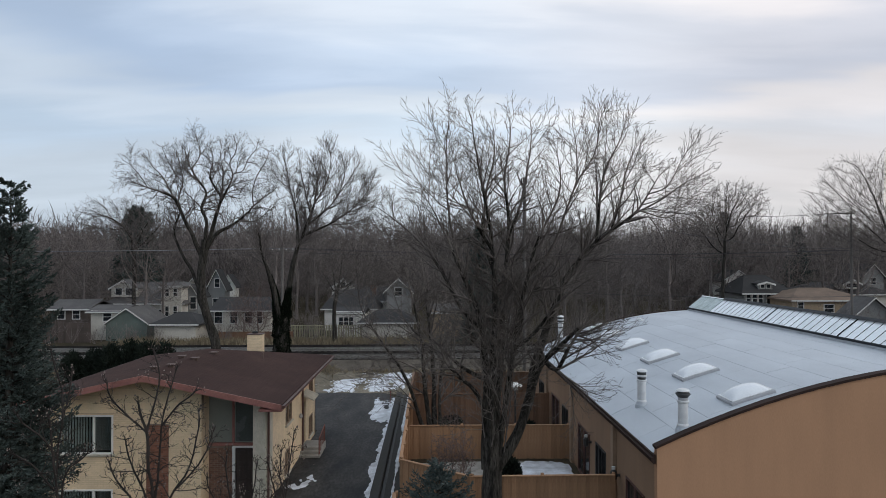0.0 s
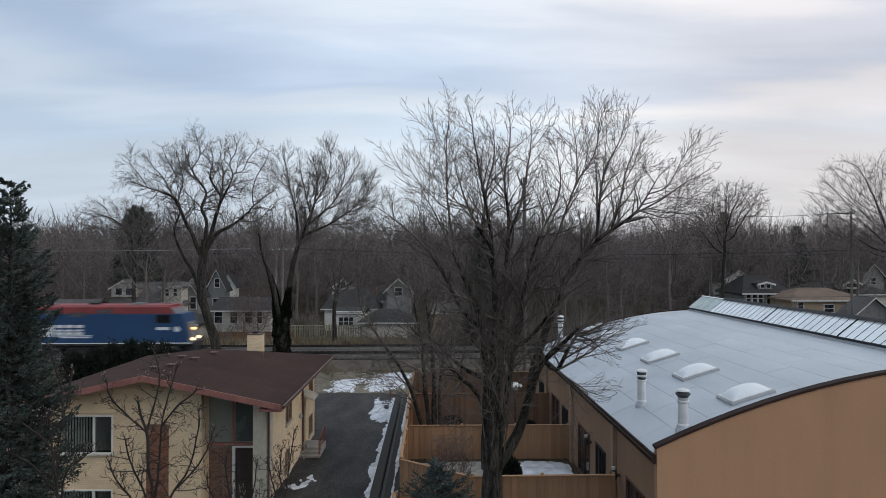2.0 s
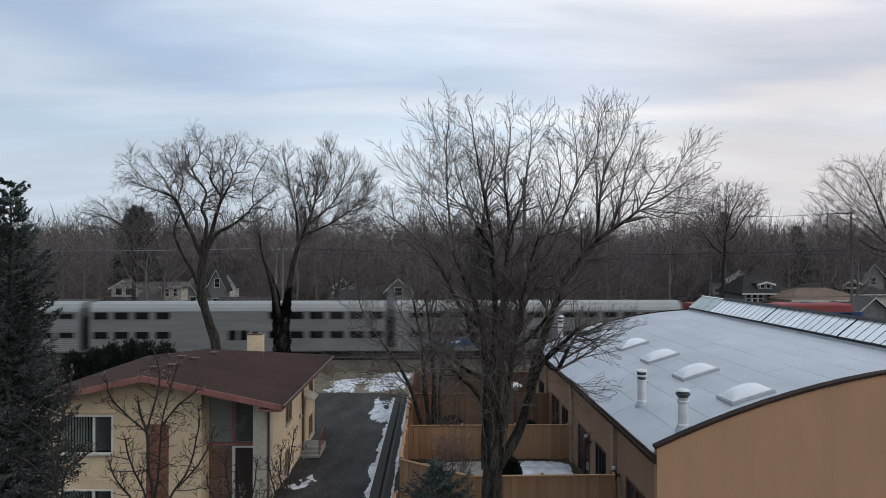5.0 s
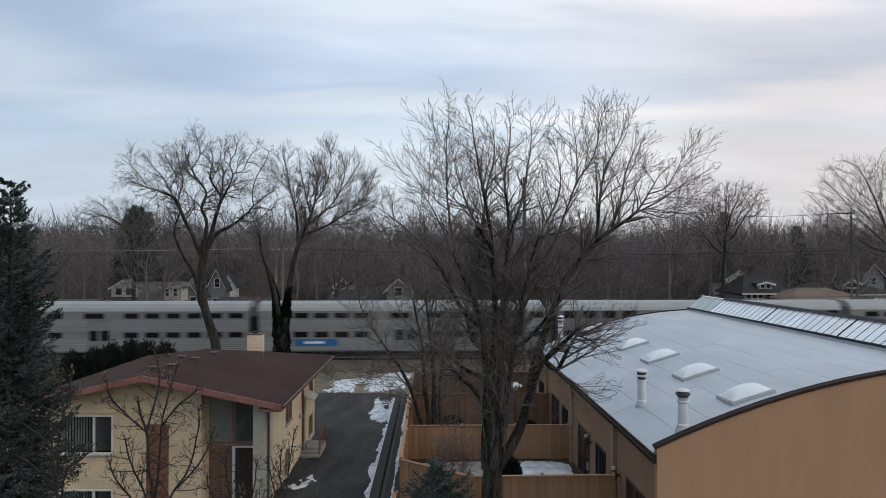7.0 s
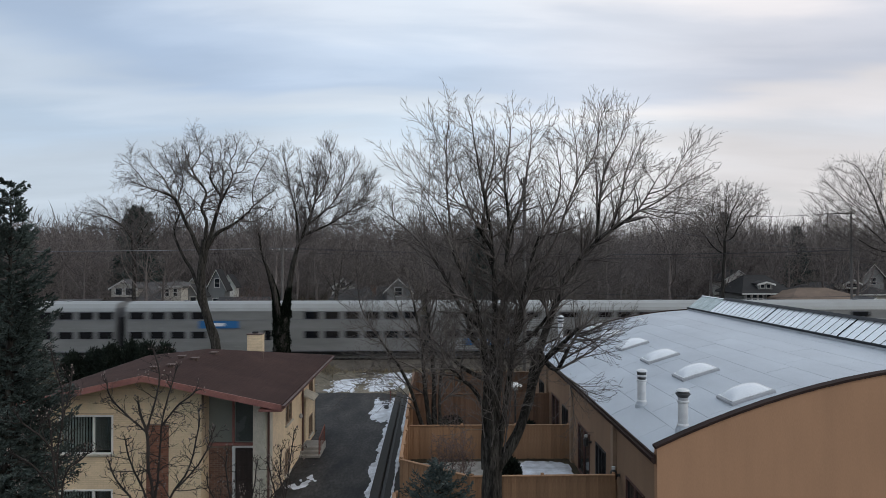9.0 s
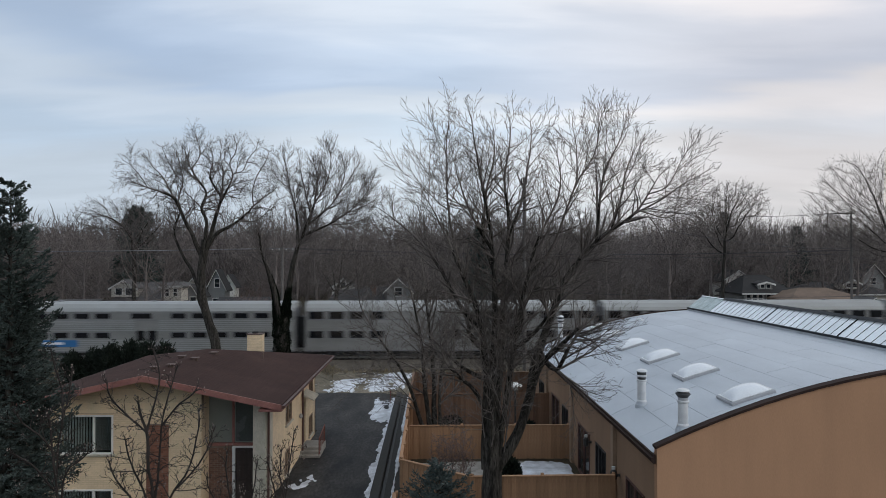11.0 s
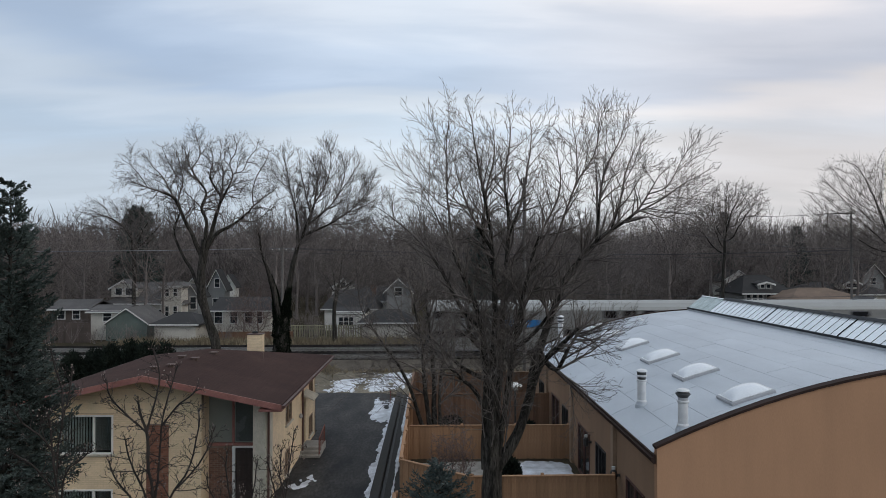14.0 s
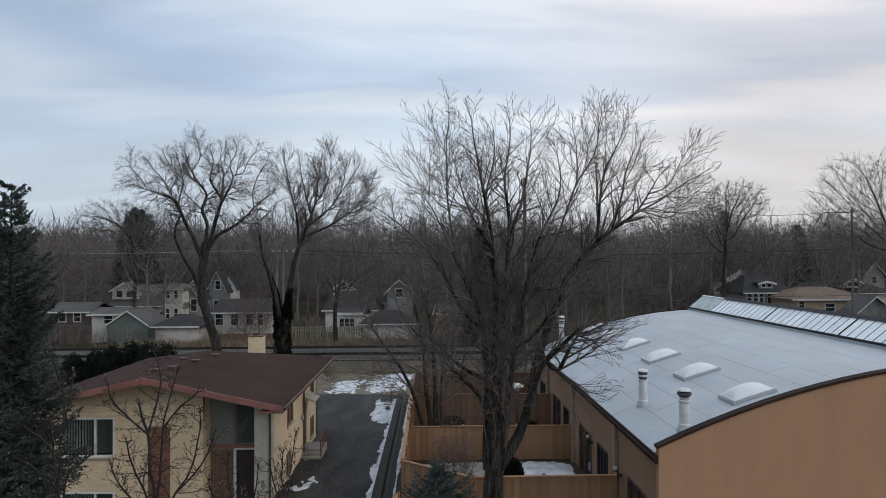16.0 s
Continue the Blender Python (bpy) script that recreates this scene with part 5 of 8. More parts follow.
    for k in range(n):
        for sgn, edge in ((1, er), (-1, el)):
            a0, a1 = k / n, (k + 1.25) / n
            x0, x1 = edge + (xm - edge) * a0, edge + (xm - edge) * min(a1, 1)
            z0, z1 = ze + (zr - ze) * a0 + 0.012, ze + (zr - ze) * min(a1, 1) + 0.004
            yb0 = eb + (rb - eb) * a0
            yb1 = eb + (rb - eb) * min(a1, 1)
            mesh_part("shingle_course", [(x0, ef, z0), (x0, yb0, z0), (x1, yb1, z1), (x1, ef, z1), (x0, ef, z0 - 0.011), (x0, yb0, z0 - 0.011)],
                      [(0, 1, 2, 3), (0, 4, 5, 1)], "shingle", part_roof)
    for sgn, edge in ((1, er), (-1, el)):
        # red rake boards on the front edge, gutters along the eaves
        o = extrude_outline([(edge, ze + 0.02), (xm, zr + 0.02), (xm, zr - 0.20), (edge, ze - 0.20)], "y", ef - 0.06, ef - 0.002)
        part("rake_board", o, "red_trim", h, "faded red rake board")
        o = extrude_outline([(edge - 0.06 * sgn, ze - 0.17), (xm, zr - 0.165), (xm, zr - 0.18), (edge - 0.06 * sgn, ze - 0.19)], "y", ef + 0.003, yf)
        part("soffit", o, "red_trim", h)
        g = extrude_outline([(edge - 0.01 * sgn, ze - 0.02), (edge + 0.11 * sgn, ze - 0.02), (edge + 0.11 * sgn, ze - 0.10), (edge + 0.06 * sgn, ze - 0.14), (edge - 0.01 * sgn, ze - 0.14)], "y", ef, eb)
        part("gutter", g, "gutter_brown", h)
    part("eave_soffit", box(xr - 0.02, er - 0.005, ef + 0.003, eb - 0.1, ze - 0.235, ze - 0.145), "red_trim", h)
    for y in (26.3, 33.2):
        b = rod((xr + 0.09, y, 3.8), (xr + 0.09, y, 0.1), 0.045, 8)
        rod((xr + 0.09, y, 3.8), (er + 0.03, y, ze - 0.1), 0.045, 8, b)
        part("downspout", b, "gutter_brown", h)
    # chimney, vents
    ch = part("chimney", box(-9.55, -8.80, 36.05, 36.65, 3.9, 5.40, bevel=0.015), "yellow_brick_wall", h, "cream brick chimney")
    part("chimney_cap", box(-9.58, -8.77, 36.02, 36.68, 5.40, 5.46, bevel=0.02), "roof_vent_brown", ch)
    part("flue", lathe([(0.16, 0), (0.16, 0.1)], 12, -9.2, 36.35, 5.45), "roof_dark", ch)
    for x, y in ((-10.76, 30.1), (-10.03, 29.6), (-9.85, 31.6), (-10.75, 27.1), (-10.24, 27.5)):
        z = zr - abs(x - xm) * slope
        o = box(-0.12, 0.12, -0.12, 0.12, -0.06, 0.09, bevel=0.03)
        merge(o, box(-0.17, 0.17, -0.17, 0.17, 0.09, 0.125, bevel=0.015))
        o.transform(Matrix.Translation((x, y, z)))
        part("roof_vent", o, "roof_vent_brown", h, "small brown roof vent")
    part("vent_pipe", rod((-8.0, 33.0, 4.4), (-8.0, 33.0, 4.92), 0.045, 10), "roof_vent_brown", h)
    # awning over the side door
    o = extrude_outline([(xr, 2.90), (xr + 0.6, 2.62), (xr + 0.6, 2.57), (xr, 2.80)], "y", 33.3, 34.7)
    part("awning", o, "cream_stone", h, "pale awning over the side door")
    part("wall_lamp", lathe([(0.05, 0), (0.09, 0.08), (0.06, 0.22)], 10, xr + 0.12, 32.6, 1.9), "metal_cap", h)
    tagged(h, "yellow brick house with low brown roof and red trim", "house")
    # steps with rails at the side door
    st = empty("side_steps", xr + 0.55, 34.0, 0)
    for i in range(3):
        part("step", box(-0.55, 0.42, -0.7 - 0.28 * (2 - i), 0.6, 0.0 + 0.12 * i, 0.12 * (i + 1), bevel=0.012), "concrete", st)
    for x in (0.38,):
        b = rod((x, -1.2, 0.0), (x, -1.2, 0.9), 0.022, 8)
        rod((x, 0.5, 0.3), (x, 0.5, 1.15), 0.022, 8, b)
        rod((x, -1.2, 0.9), (x, 0.5, 1.15), 0.025, 8, b)
        for k in range(7):
            y = -1.05 + k * 0.24
            rod((x, y, 0.15), (x, y, 0.9 + (y + 1.2) * 0.147), 0.012, 6, b)
        part("handrail", b, "rusty_steel", st, "rusty red handrail")
    tagged(st, "concrete side steps with a rusty red handrail", "steps")
    return h


def brick_material(name, color, mortar, axes):
    """Running-bond brickwork at true size on a wall plane."""
    m = material(name, color, 0.9, 0.10, 0.9, 30, 0.2, tint=tuple(c * 0.82 for c in color))
    nt = m.node_tree
    b = nt.nodes["Principled BSDF"]
    src = b.inputs["Base Color"].links[0].from_socket
    co = nt.nodes.new("ShaderNodeTexCoord")
    sep = nt.nodes.new("ShaderNodeSeparateXYZ")
    comb = nt.nodes.new("ShaderNodeCombineXYZ")
    nt.links.new(co.outputs["Object"], sep.inputs[0])
    nt.links.new(sep.outputs[axes[0]], comb.inputs["X"])
    nt.links.new(sep.outputs[axes[1]], comb.inputs["Y"])
    br = nt.nodes.new("ShaderNodeTexBrick")
    br.inputs["Scale"].default_value = 1.0
    br.inputs["Brick Width"].default_value = 0.215
    br.inputs["Row Height"].default_value = 0.078
    br.inputs["Mortar Size"].default_value = 0.006
    br.inputs["Color1"].default_value = (1, 1, 1, 1)
    br.inputs["Color2"].default_value = (0.90, 0.90, 0.90, 1)
    br.inputs["Mortar"].default_value = (*mortar, 1)
    nt.links.new(comb.outputs[0], br.inputs["Vector"])
    mul = nt.nodes.new("ShaderNodeMixRGB")
    mul.blend_type = 'MULTIPLY'
    mul.inputs["Fac"].default_value = 1.0
    nt.links.new(src, mul.inputs["Color1"])
    nt.links.new(br.outputs["Color"], mul.inputs["Color2"])
    nt.links.new(mul.outputs["Color"], b.inputs["Base Color"])
    M[name] = m


brick_material("yellow_brick_wall", (0.84, 0.655, 0.435), (0.80, 0.78, 0.74), ("X", "Z"))
brick_material("yellow_brick_side", (0.84, 0.655, 0.435), (0.93, 0.92, 0.90), ("Y", "Z"))
yellow_house()

# ---- the arched-roof building with patios ----
HX0, HX1, HY0, HY1 = 6.48, 27.3, 20.0, 43.6
CREST_X, CREST_Z, ARC = 16.9, 6.12, 45.0


def roof_z(x):
    return CREST_Z - (x - CREST_X) ** 2 / ARC


def arc_band(x0, x1, lo, hi, n=26):
    xs = [x0 + (x1 - x0) * i / n for i in range(n + 1)]
    return [(x, roof_z(x) + hi) for x in xs] + [(x, roof_z(x) + lo) for x in reversed(xs)]


def arched_hall():
    h = empty("arched_building")
    xs = [HX0 + (HX1 - HX0) * i / 40 for i in range(41)]
    front = [(x, roof_z(x) + 0.22) for x in xs] + [(HX1, -0.4), (HX0, -0.4)]
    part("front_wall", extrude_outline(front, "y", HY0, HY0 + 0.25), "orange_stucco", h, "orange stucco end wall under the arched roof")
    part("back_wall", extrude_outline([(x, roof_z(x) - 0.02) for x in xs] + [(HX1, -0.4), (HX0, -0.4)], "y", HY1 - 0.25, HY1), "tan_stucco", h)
    for y0, y1, up in ((HY0 - 0.04, HY0 + 0.27, 0.20), (HY1 - 0.12, HY1 + 0.05, 0.0)):
        part("parapet_flashing", extrude_outline(arc_band(HX0 - 0.05, HX1, up, up + (0.075 if up else 0.05)), "y", y0, y1), "brown_flashing", h, "dark brown metal coping")
    # side wall with its doors and windows; wall coordinates run along y
    side = Matrix(((0, 1, 0, HX0), (1, 0, 0, 0), (0, 0, 1, 0), (0, 0, 0, 1)))
    holes = [(21.2, 23.2, -0.1, 2.12), (25.9, 27.5, 0.35, 2.12), (28.55, 30.85, 0.0, 2.12), (33.2, 34.6, 0.35, 2.12), (35.4, 37.6, 0.0, 2.12), (40.2, 42.0, 0.35, 2.12)]
    b = wall_with_holes(HY0 + 0.25, HY1 - 0.25, -0.4, 3.66, holes, 0.0, 0.25)
    b.transform(side)
    bmesh.ops.reverse_faces(b, faces=b.faces[:])
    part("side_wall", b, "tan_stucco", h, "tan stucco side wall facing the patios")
    for y0, y1, z0, z1 in holes:
        t = 0.07
        cuts = 3 if z0 > 0.2 else 2
        step = (y1 - y0 - t) / cuts
        b = wall_with_holes(y0, y1, z0, z1, [(y0 + t + step * i, y0 + step * (i + 1), z0 + t, z1 - t) for i in range(cuts)], -0.03, 0.1)
        b.transform(side)
        bmesh.ops.reverse_faces(b, faces=b.faces[:])
        w = part("window" if z0 > 0.2 else "sliding_door", b, "fixture_black" if z0 > 0.2 else "gutter_brown", h)
        for i in range(cuts):
            c0, c1 = y0 + (y1 - y0) * i / cuts + 0.05, y0 + (y1 - y0) * (i + 1) / cuts - 0.05
            p = box(c0, c1, 0.03, 0.04, z0 + t, z1 - t)
            p.transform(side)
            part("pane", p, "glass", w)
    for y in (24.55, 32.0, 39.0):
        part("pilaster", box(HX0 - 0.14, HX0, y - 0.16, y + 0.16, -0.2, 3.5, bevel=0.01), "tan_trim", h)
    for y in (28.3, 24.0):
        z = 1.72
        b = lathe([(0.05, 0), (0.11, 0.04), (0.11, 0.30), (0.05, 0.36)], 12, HX0 - 0.22, y, z)
        merge(b, box(HX0 - 0.22, HX0, y - 0.04, y + 0.04, z + 0.12, z + 0.2))
        part("wall_lantern", b, "fixture_black", h, "black wall lantern")
        part("lantern_glass", lathe([(0.065, 0), (0.065, 0.09)], 12, HX0 - 0.22, y, z + 0.37), "lamp_shade", h)
    # roof deck and eave
    part("roof_deck", extrude_outline(arc_band(HX0 - 0.04, HX1 + 0.2, -0.16, -0.012, 40), "y", HY0 + 0.29, HY1 - 0.29), "seam_dark", h, "arched roof deck")
    zz = roof_z(HX0 - 0.04)
    part("eave_flashing", box(HX0 - 0.10, HX0 - 0.04, HY0 + 0.02, HY1 - 0.1, zz - 0.24, zz + 0.012), "brown_flashing", h, "dark brown eave flashing")
    part("eave_gutter", extrude_outline([(HX0 - 0.18, zz - 0.06), (HX0 - 0.10, zz - 0.06), (HX0 - 0.10, zz - 0.18), (HX0 - 0.15, zz - 0.18)], "y", HY0 + 0.02, HY1 - 0.1), "brown_flashing", h)
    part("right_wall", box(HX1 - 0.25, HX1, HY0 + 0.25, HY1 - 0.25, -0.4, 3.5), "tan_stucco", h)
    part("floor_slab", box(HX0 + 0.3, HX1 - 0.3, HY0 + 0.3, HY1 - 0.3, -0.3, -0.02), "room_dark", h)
    # membrane sheets in staggered runs, joints open between them
    rng = random.Random(12)
    x, run = HX0 - 0.04, 0
    while x < HX1 - 0.3:
        w = 0.98
        x1 = min(x + w, HX1 + 0.2)
        y = HY0 + 0.30
        cut = y + (1.6, 3.1, 0.9, 2.4)[run % 4] + rng.uniform(-0.3, 0.3)
        while y < HY1 - 0.32:
            y1 = min(cut, HY1 - 0.30)
            o = extrude_outline([(a, q) for a, q in arc_band(x + 0.006, x1 - 0.006, -0.012, rng.uniform(0.0, 0.004), 3)], "y", y + 0.007, y1 - 0.007)
            part("roof_sheet", o, "roof_membrane", h)
            y, cut = y1, y1 + 3.2 + rng.uniform(-0.1, 0.1)
        x, run = x1, run + 1
    tagged(h, "one-storey stucco building with white arched membrane roof", "building")

    # ridge skylight: sloping glazing bars and panels on both sides of the crest
    s = empty("ridge_skylight", 0, 0, 0)
    y0, y1, mid = 20.9, 43.2, 39.9
    lo, hi, half = 6.28, 6.99, 0.9
    part("curb", box(CREST_X - half - 0.06, CREST_X + half + 0.06, y0, y1, 5.95, lo - 0.02), "curb_grey", s, "grey curb of the skylight")
    n = 36
    pitch = (mid - 0.05 - y0) / n
    base = None
    for sgn in (-1, 1):
        ang = math.degrees(math.atan2(hi - lo, half))
        ln = math.hypot(half, hi - lo)
        for i in range(n):
            y = y0 + (i + 0.5) * pitch
            p = box(0, ln - 0.06, -pitch / 2 + 0.02, pitch / 2 - 0.02, 0, 0.02)
            p.transform(Matrix.Translation((CREST_X + sgn * half, y, lo)) @ Matrix.Rotation(0 if sgn < 0 else math.pi, 4, 'Z') @ Matrix.Rotation(radians(-ang), 4, 'Y'))
            part("panel", p, "fibreglass", s)
            p = box(0, ln, -0.012, 0.012, -0.01, 0.03 + (0.03 if i % 12 == 0 else 0))
            p.transform(Matrix.Translation((CREST_X + sgn * half, y - pitch / 2, lo)) @ Matrix.Rotation(0 if sgn < 0 else math.pi, 4, 'Z') @ Matrix.Rotation(radians(-ang), 4, 'Y'))
            part("glazing_bar", p, "bar_dark", s)
        for i in range(3):
            w = (y1 - mid) / 3
            y = mid + (i + 0.5) * w
            p = box(0, ln - 0.03, -w / 2 + 0.012, w / 2 - 0.012, 0, 0.02)
            p.transform(Matrix.Translation((CREST_X + sgn * half, y, lo)) @ Matrix.Rotation(0 if sgn < 0 else math.pi, 4, 'Z') @ Matrix.Rotation(radians(-ang), 4, 'Y'))
            part("pane", p, "green_glass", s, "wired greenish glass")
    part("ridge_cap", extrude_outline([(CREST_X - 0.16, hi - 0.02), (CREST_X, hi + 0.09), (CREST_X + 0.16, hi - 0.02), (CREST_X, hi - 0.05)], "y", y0, mid), "bar_dark", s)
    part("ridge_cap", extrude_outline([(CREST_X - 0.08, hi - 0.0), (CREST_X, hi + 0.04), (CREST_X + 0.08, hi - 0.0), (CREST_X, hi - 0.03)], "y", mid + 0.01, y1 + 0.02), "galvanised", s)
    part("lower_rail", box(CREST_X - half - 0.09, CREST_X - half + 0.02, y0, y1, lo - 0.07, lo + 0.02), "bar_dark", s)
    for y in (y0 - 0.04, y1):
        part("end_gable", extrude_outline([(CREST_X - half, lo), (CREST_X + half, lo), (CREST_X, hi)], "y", y, y + 0.04), "green_glass" if y > 30 else "bar_dark", s)
    tagged(s, "long ridge skylight of pale panels with dark glazing bars", "skylight")

    # acrylic domes on curbs
    first = None
    for y in (21.9, 26.1, 30.2, 34.4, 38.6, 42.2):
        m = pose(9.92, y, roof_z(9.92), 0, -math.degrees(math.atan((CREST_X - 9.92) * 2 / ARC)), 0)
        if first is None:
            first = empty("skylight_dome")
            part("curb", box(-0.72, 0.72, -0.60, 0.60, -0.05, 0.09, bevel=0.02), "curb_grey", first, "grey curb")
            b = bmesh.new()
            n = 14
            g = []
            for i in range(n + 1):
                row = []
                for j in range(n + 1):
                    u, v = -1 + 2 * i / n, -1 + 2 * j / n
                    z = 0.215 * (max(0, (1 - abs(u) ** 2.4)) * max(0, (1 - abs(v) ** 2.4))) ** 0.62
                    row.append(b.verts.new((u * 0.61, v * 0.51, 0.115 + z)))
                g.append(row)
            for i in range(n):
                for j in range(n):
                    b.faces.new((g[i][j], g[i + 1][j], g[i + 1][j + 1], g[i][j + 1]))
            part("dome", b, "acrylic", first, "milky acrylic dome", smooth=True)
            part("dome_flange", box(-0.66, 0.66, -0.55, 0.55, 0.092, 0.118, bevel=0.008), "galvanised", first)
            first.matrix_world = m
            tagged(first, "milky acrylic skylight dome on a grey curb", "skylight", "domes on the arched roof")
        else:
            copy_thing(first, m)
    # flue pipes
    for x, y, ht, r, skirt in ((7.46, 24.7, 1.27, 0.15, False), (7.58, 20.95, 1.24, 0.15, True), (7.95, 43.0, 1.45, 0.155, False)):
        v = empty("roof_flue", x, y, roof_z(x))
        part("flashing", lathe([(r * 1.6, -0.10), (r * 1.5, 0.03), (r * 1.10, 0.14)], 24), "roof_membrane", v)
        part("storm_collar", lathe([(r * 1.22, 0.14), (r * 1.18, 0.17), (r * 1.02, 0.20)], 24), "galvanised", v)
        part("pipe", lathe([(r, 0.05), (r, ht * 0.66)], 28), "galvanised", v, smooth=False)
        part("joint_band", lathe([(r * 1.03, ht * 0.665), (r * 1.20, ht * 0.68), (r * 1.20, ht * 0.715), (r * 1.03, ht * 0.73)], 28), "galvanised", v)
        part("neck", lathe([(r * 0.96, ht * 0.73), (r * 0.96, ht * 0.80)], 28), "curb_grey" if skirt else "vent_cap", v)
        if skirt:
            part("skirt", lathe([(r * 1.02, ht * 0.80), (r * 1.46, ht * 0.87), (r * 1.42, ht * 0.90), (r * 0.9, ht * 0.93)], 28), "vent_cap", v, "dark flared skirt under the cap")
        else:
            part("collar", lathe([(r * 1.0, ht * 0.80), (r * 1.20, ht * 0.81), (r * 1.20, ht * 0.845), (r * 1.0, ht * 0.855)], 28), "galvanised", v)
            part("cap_band", lathe([(r * 1.04, ht * 0.856), (r * 1.08, ht * 0.94)], 28), "vent_cap", v, "dark cap band")
        part("cap", lathe([(r * 1.36, ht * 0.944), (r * 1.34, ht * 0.965), (r * 0.95, ht * 1.0), (r * 0.3, ht * 1.02)], 28), "galvanised", v)
        tagged(v, "galvanised flue pipe with a storm cap on the membrane roof", "flue", "flues on the arched roof")
    o = empty("roof_drain", 12.3, 41.0, roof_z(12.3))
    part("drain_cover", lathe([(0.22, -0.02), (0.22, 0.10), (0.12, 0.17)], 14), "acrylic", o)
    tagged(o, "small pale roof drain cover on the membrane", "drain")


arched_hall()


def fence(name, p, q, top, mat, label, board=0.14, posts=2.4, bottom=0.04, group="wooden fences", gap=-0.008):
    """A board fence from p to q with posts, rails and a cap."""
    p, q = Vector((*p, 0)), Vector((*q, 0))
    d = q - p
    L = d.length
    ob = empty(name, p.x, p.y, 0, math.degrees(math.atan2(d.y, d.x)))
    n = max(1, round(L / board))
    w = L / n
    rng = random.Random(int(L * 100))
    first = None
    for i in range(n):
        dz = rng.uniform(-0.012, 0.012)
        m = pose((i + 0.5) * w, (0.010 if i % 2 else -0.012) + rng.uniform(-0.003, 0.003), dz)
        if first is None:
            first = part("board", box(-w / 2 + gap / 2, w / 2 - gap / 2, -0.011, 0.011, bottom, top - 0.03), mat, ob)
            first.matrix_local = m
        else:
            again(first, ob, m)
    for z in (0.35, top - 0.45):
        part("rail", box(0, L, 0.026, 0.065, z, z + 0.09), mat, ob)
    part("cap_rail", box(-0.02, L + 0.02, -0.06, 0.07, top - 0.03, top + 0.012, bevel=0.006), mat, ob)
    m = max(1, round(L / posts))
    post = None
    for i in range(m + 1):
        if post is None:
            post = part("post", box(-0.05, 0.05, 0.028, 0.125, 0, top + 0.06, bevel=0.006), mat, ob)
        else:
            again(post, ob, pose(L * i / m, 0, 0))
    tagged(ob, label, "fence", group)
    return ob


fence("board_fence", (1.3, 23.65), (6.22, 23.75), 1.98, "fence_wood", "warm brown cedar board fence of the first patio")
fence("board_fence", (-1.18, 25.7), (1.3, 23.65), 1.98, "fence_wood", "cedar board fence across the patio corner")
fence("board_fence", (-1.18, 32.35), (-1.18, 25.7), 1.9, "fence_wood", "cedar board fence beside the wet channel")
fence("board_fence", (-1.12, 32.4), (6.36, 32.4), 1.60, "fence_wood", "cedar board fence between two patios")
fence("board_fence", (-1.20, 38.0), (-1.20, 32.45), 2.0, "fence_wood", "cedar board fence beside the wet channel")
fence("board_fence", (-1.12, 38.05), (6.36, 38.05), 1.98, "fence_wood_old", "darker board fence between two patios")
fence("board_fence", (-1.12, 45.0), (6.6, 45.0), 2.0, "fence_wood_old", "darker board fence at the end of the patios")
fence("board_fence", (-1.20, 45.0), (-1.20, 38.1), 2.0, "fence_wood_old", "darker board fence beside the wet channel")
fence("board_fence", (-1.25, 23.1), (-1.25, 19.0), 1.62, "fence_wood", "low cedar board fence along the channel")
patch("patio_slab", "concrete", (-0.9, 6.3, 25.3, 32.2), 0.005, "pale concrete patio behind the fence", 0.02, "structure", 0.03, 5, 0.5, "patio")
patch("patio_slab", "gravel", (-1.0, 6.3, 32.6, 37.8), 0.005, "gravel patio behind the fence", 0.02, "structure", 0.03, 6, 0.5, "patio")
snow_field(3.5, 6.3, 28.6, 32.25, 0.026, 0.32, 31.0, "melting snow on the patio", thick=0.02, size=0.8)
snow_field(-0.9, 2.6, 25.9, 29.5, 0.026, -0.25, 33.0, "traces of snow on the patio")
snow_field(0.5, 5.5, 35.2, 37.9, 0.026, 0.0, 35.0, "melting snow by the patio fence")

# ---- houses beyond the railway ----


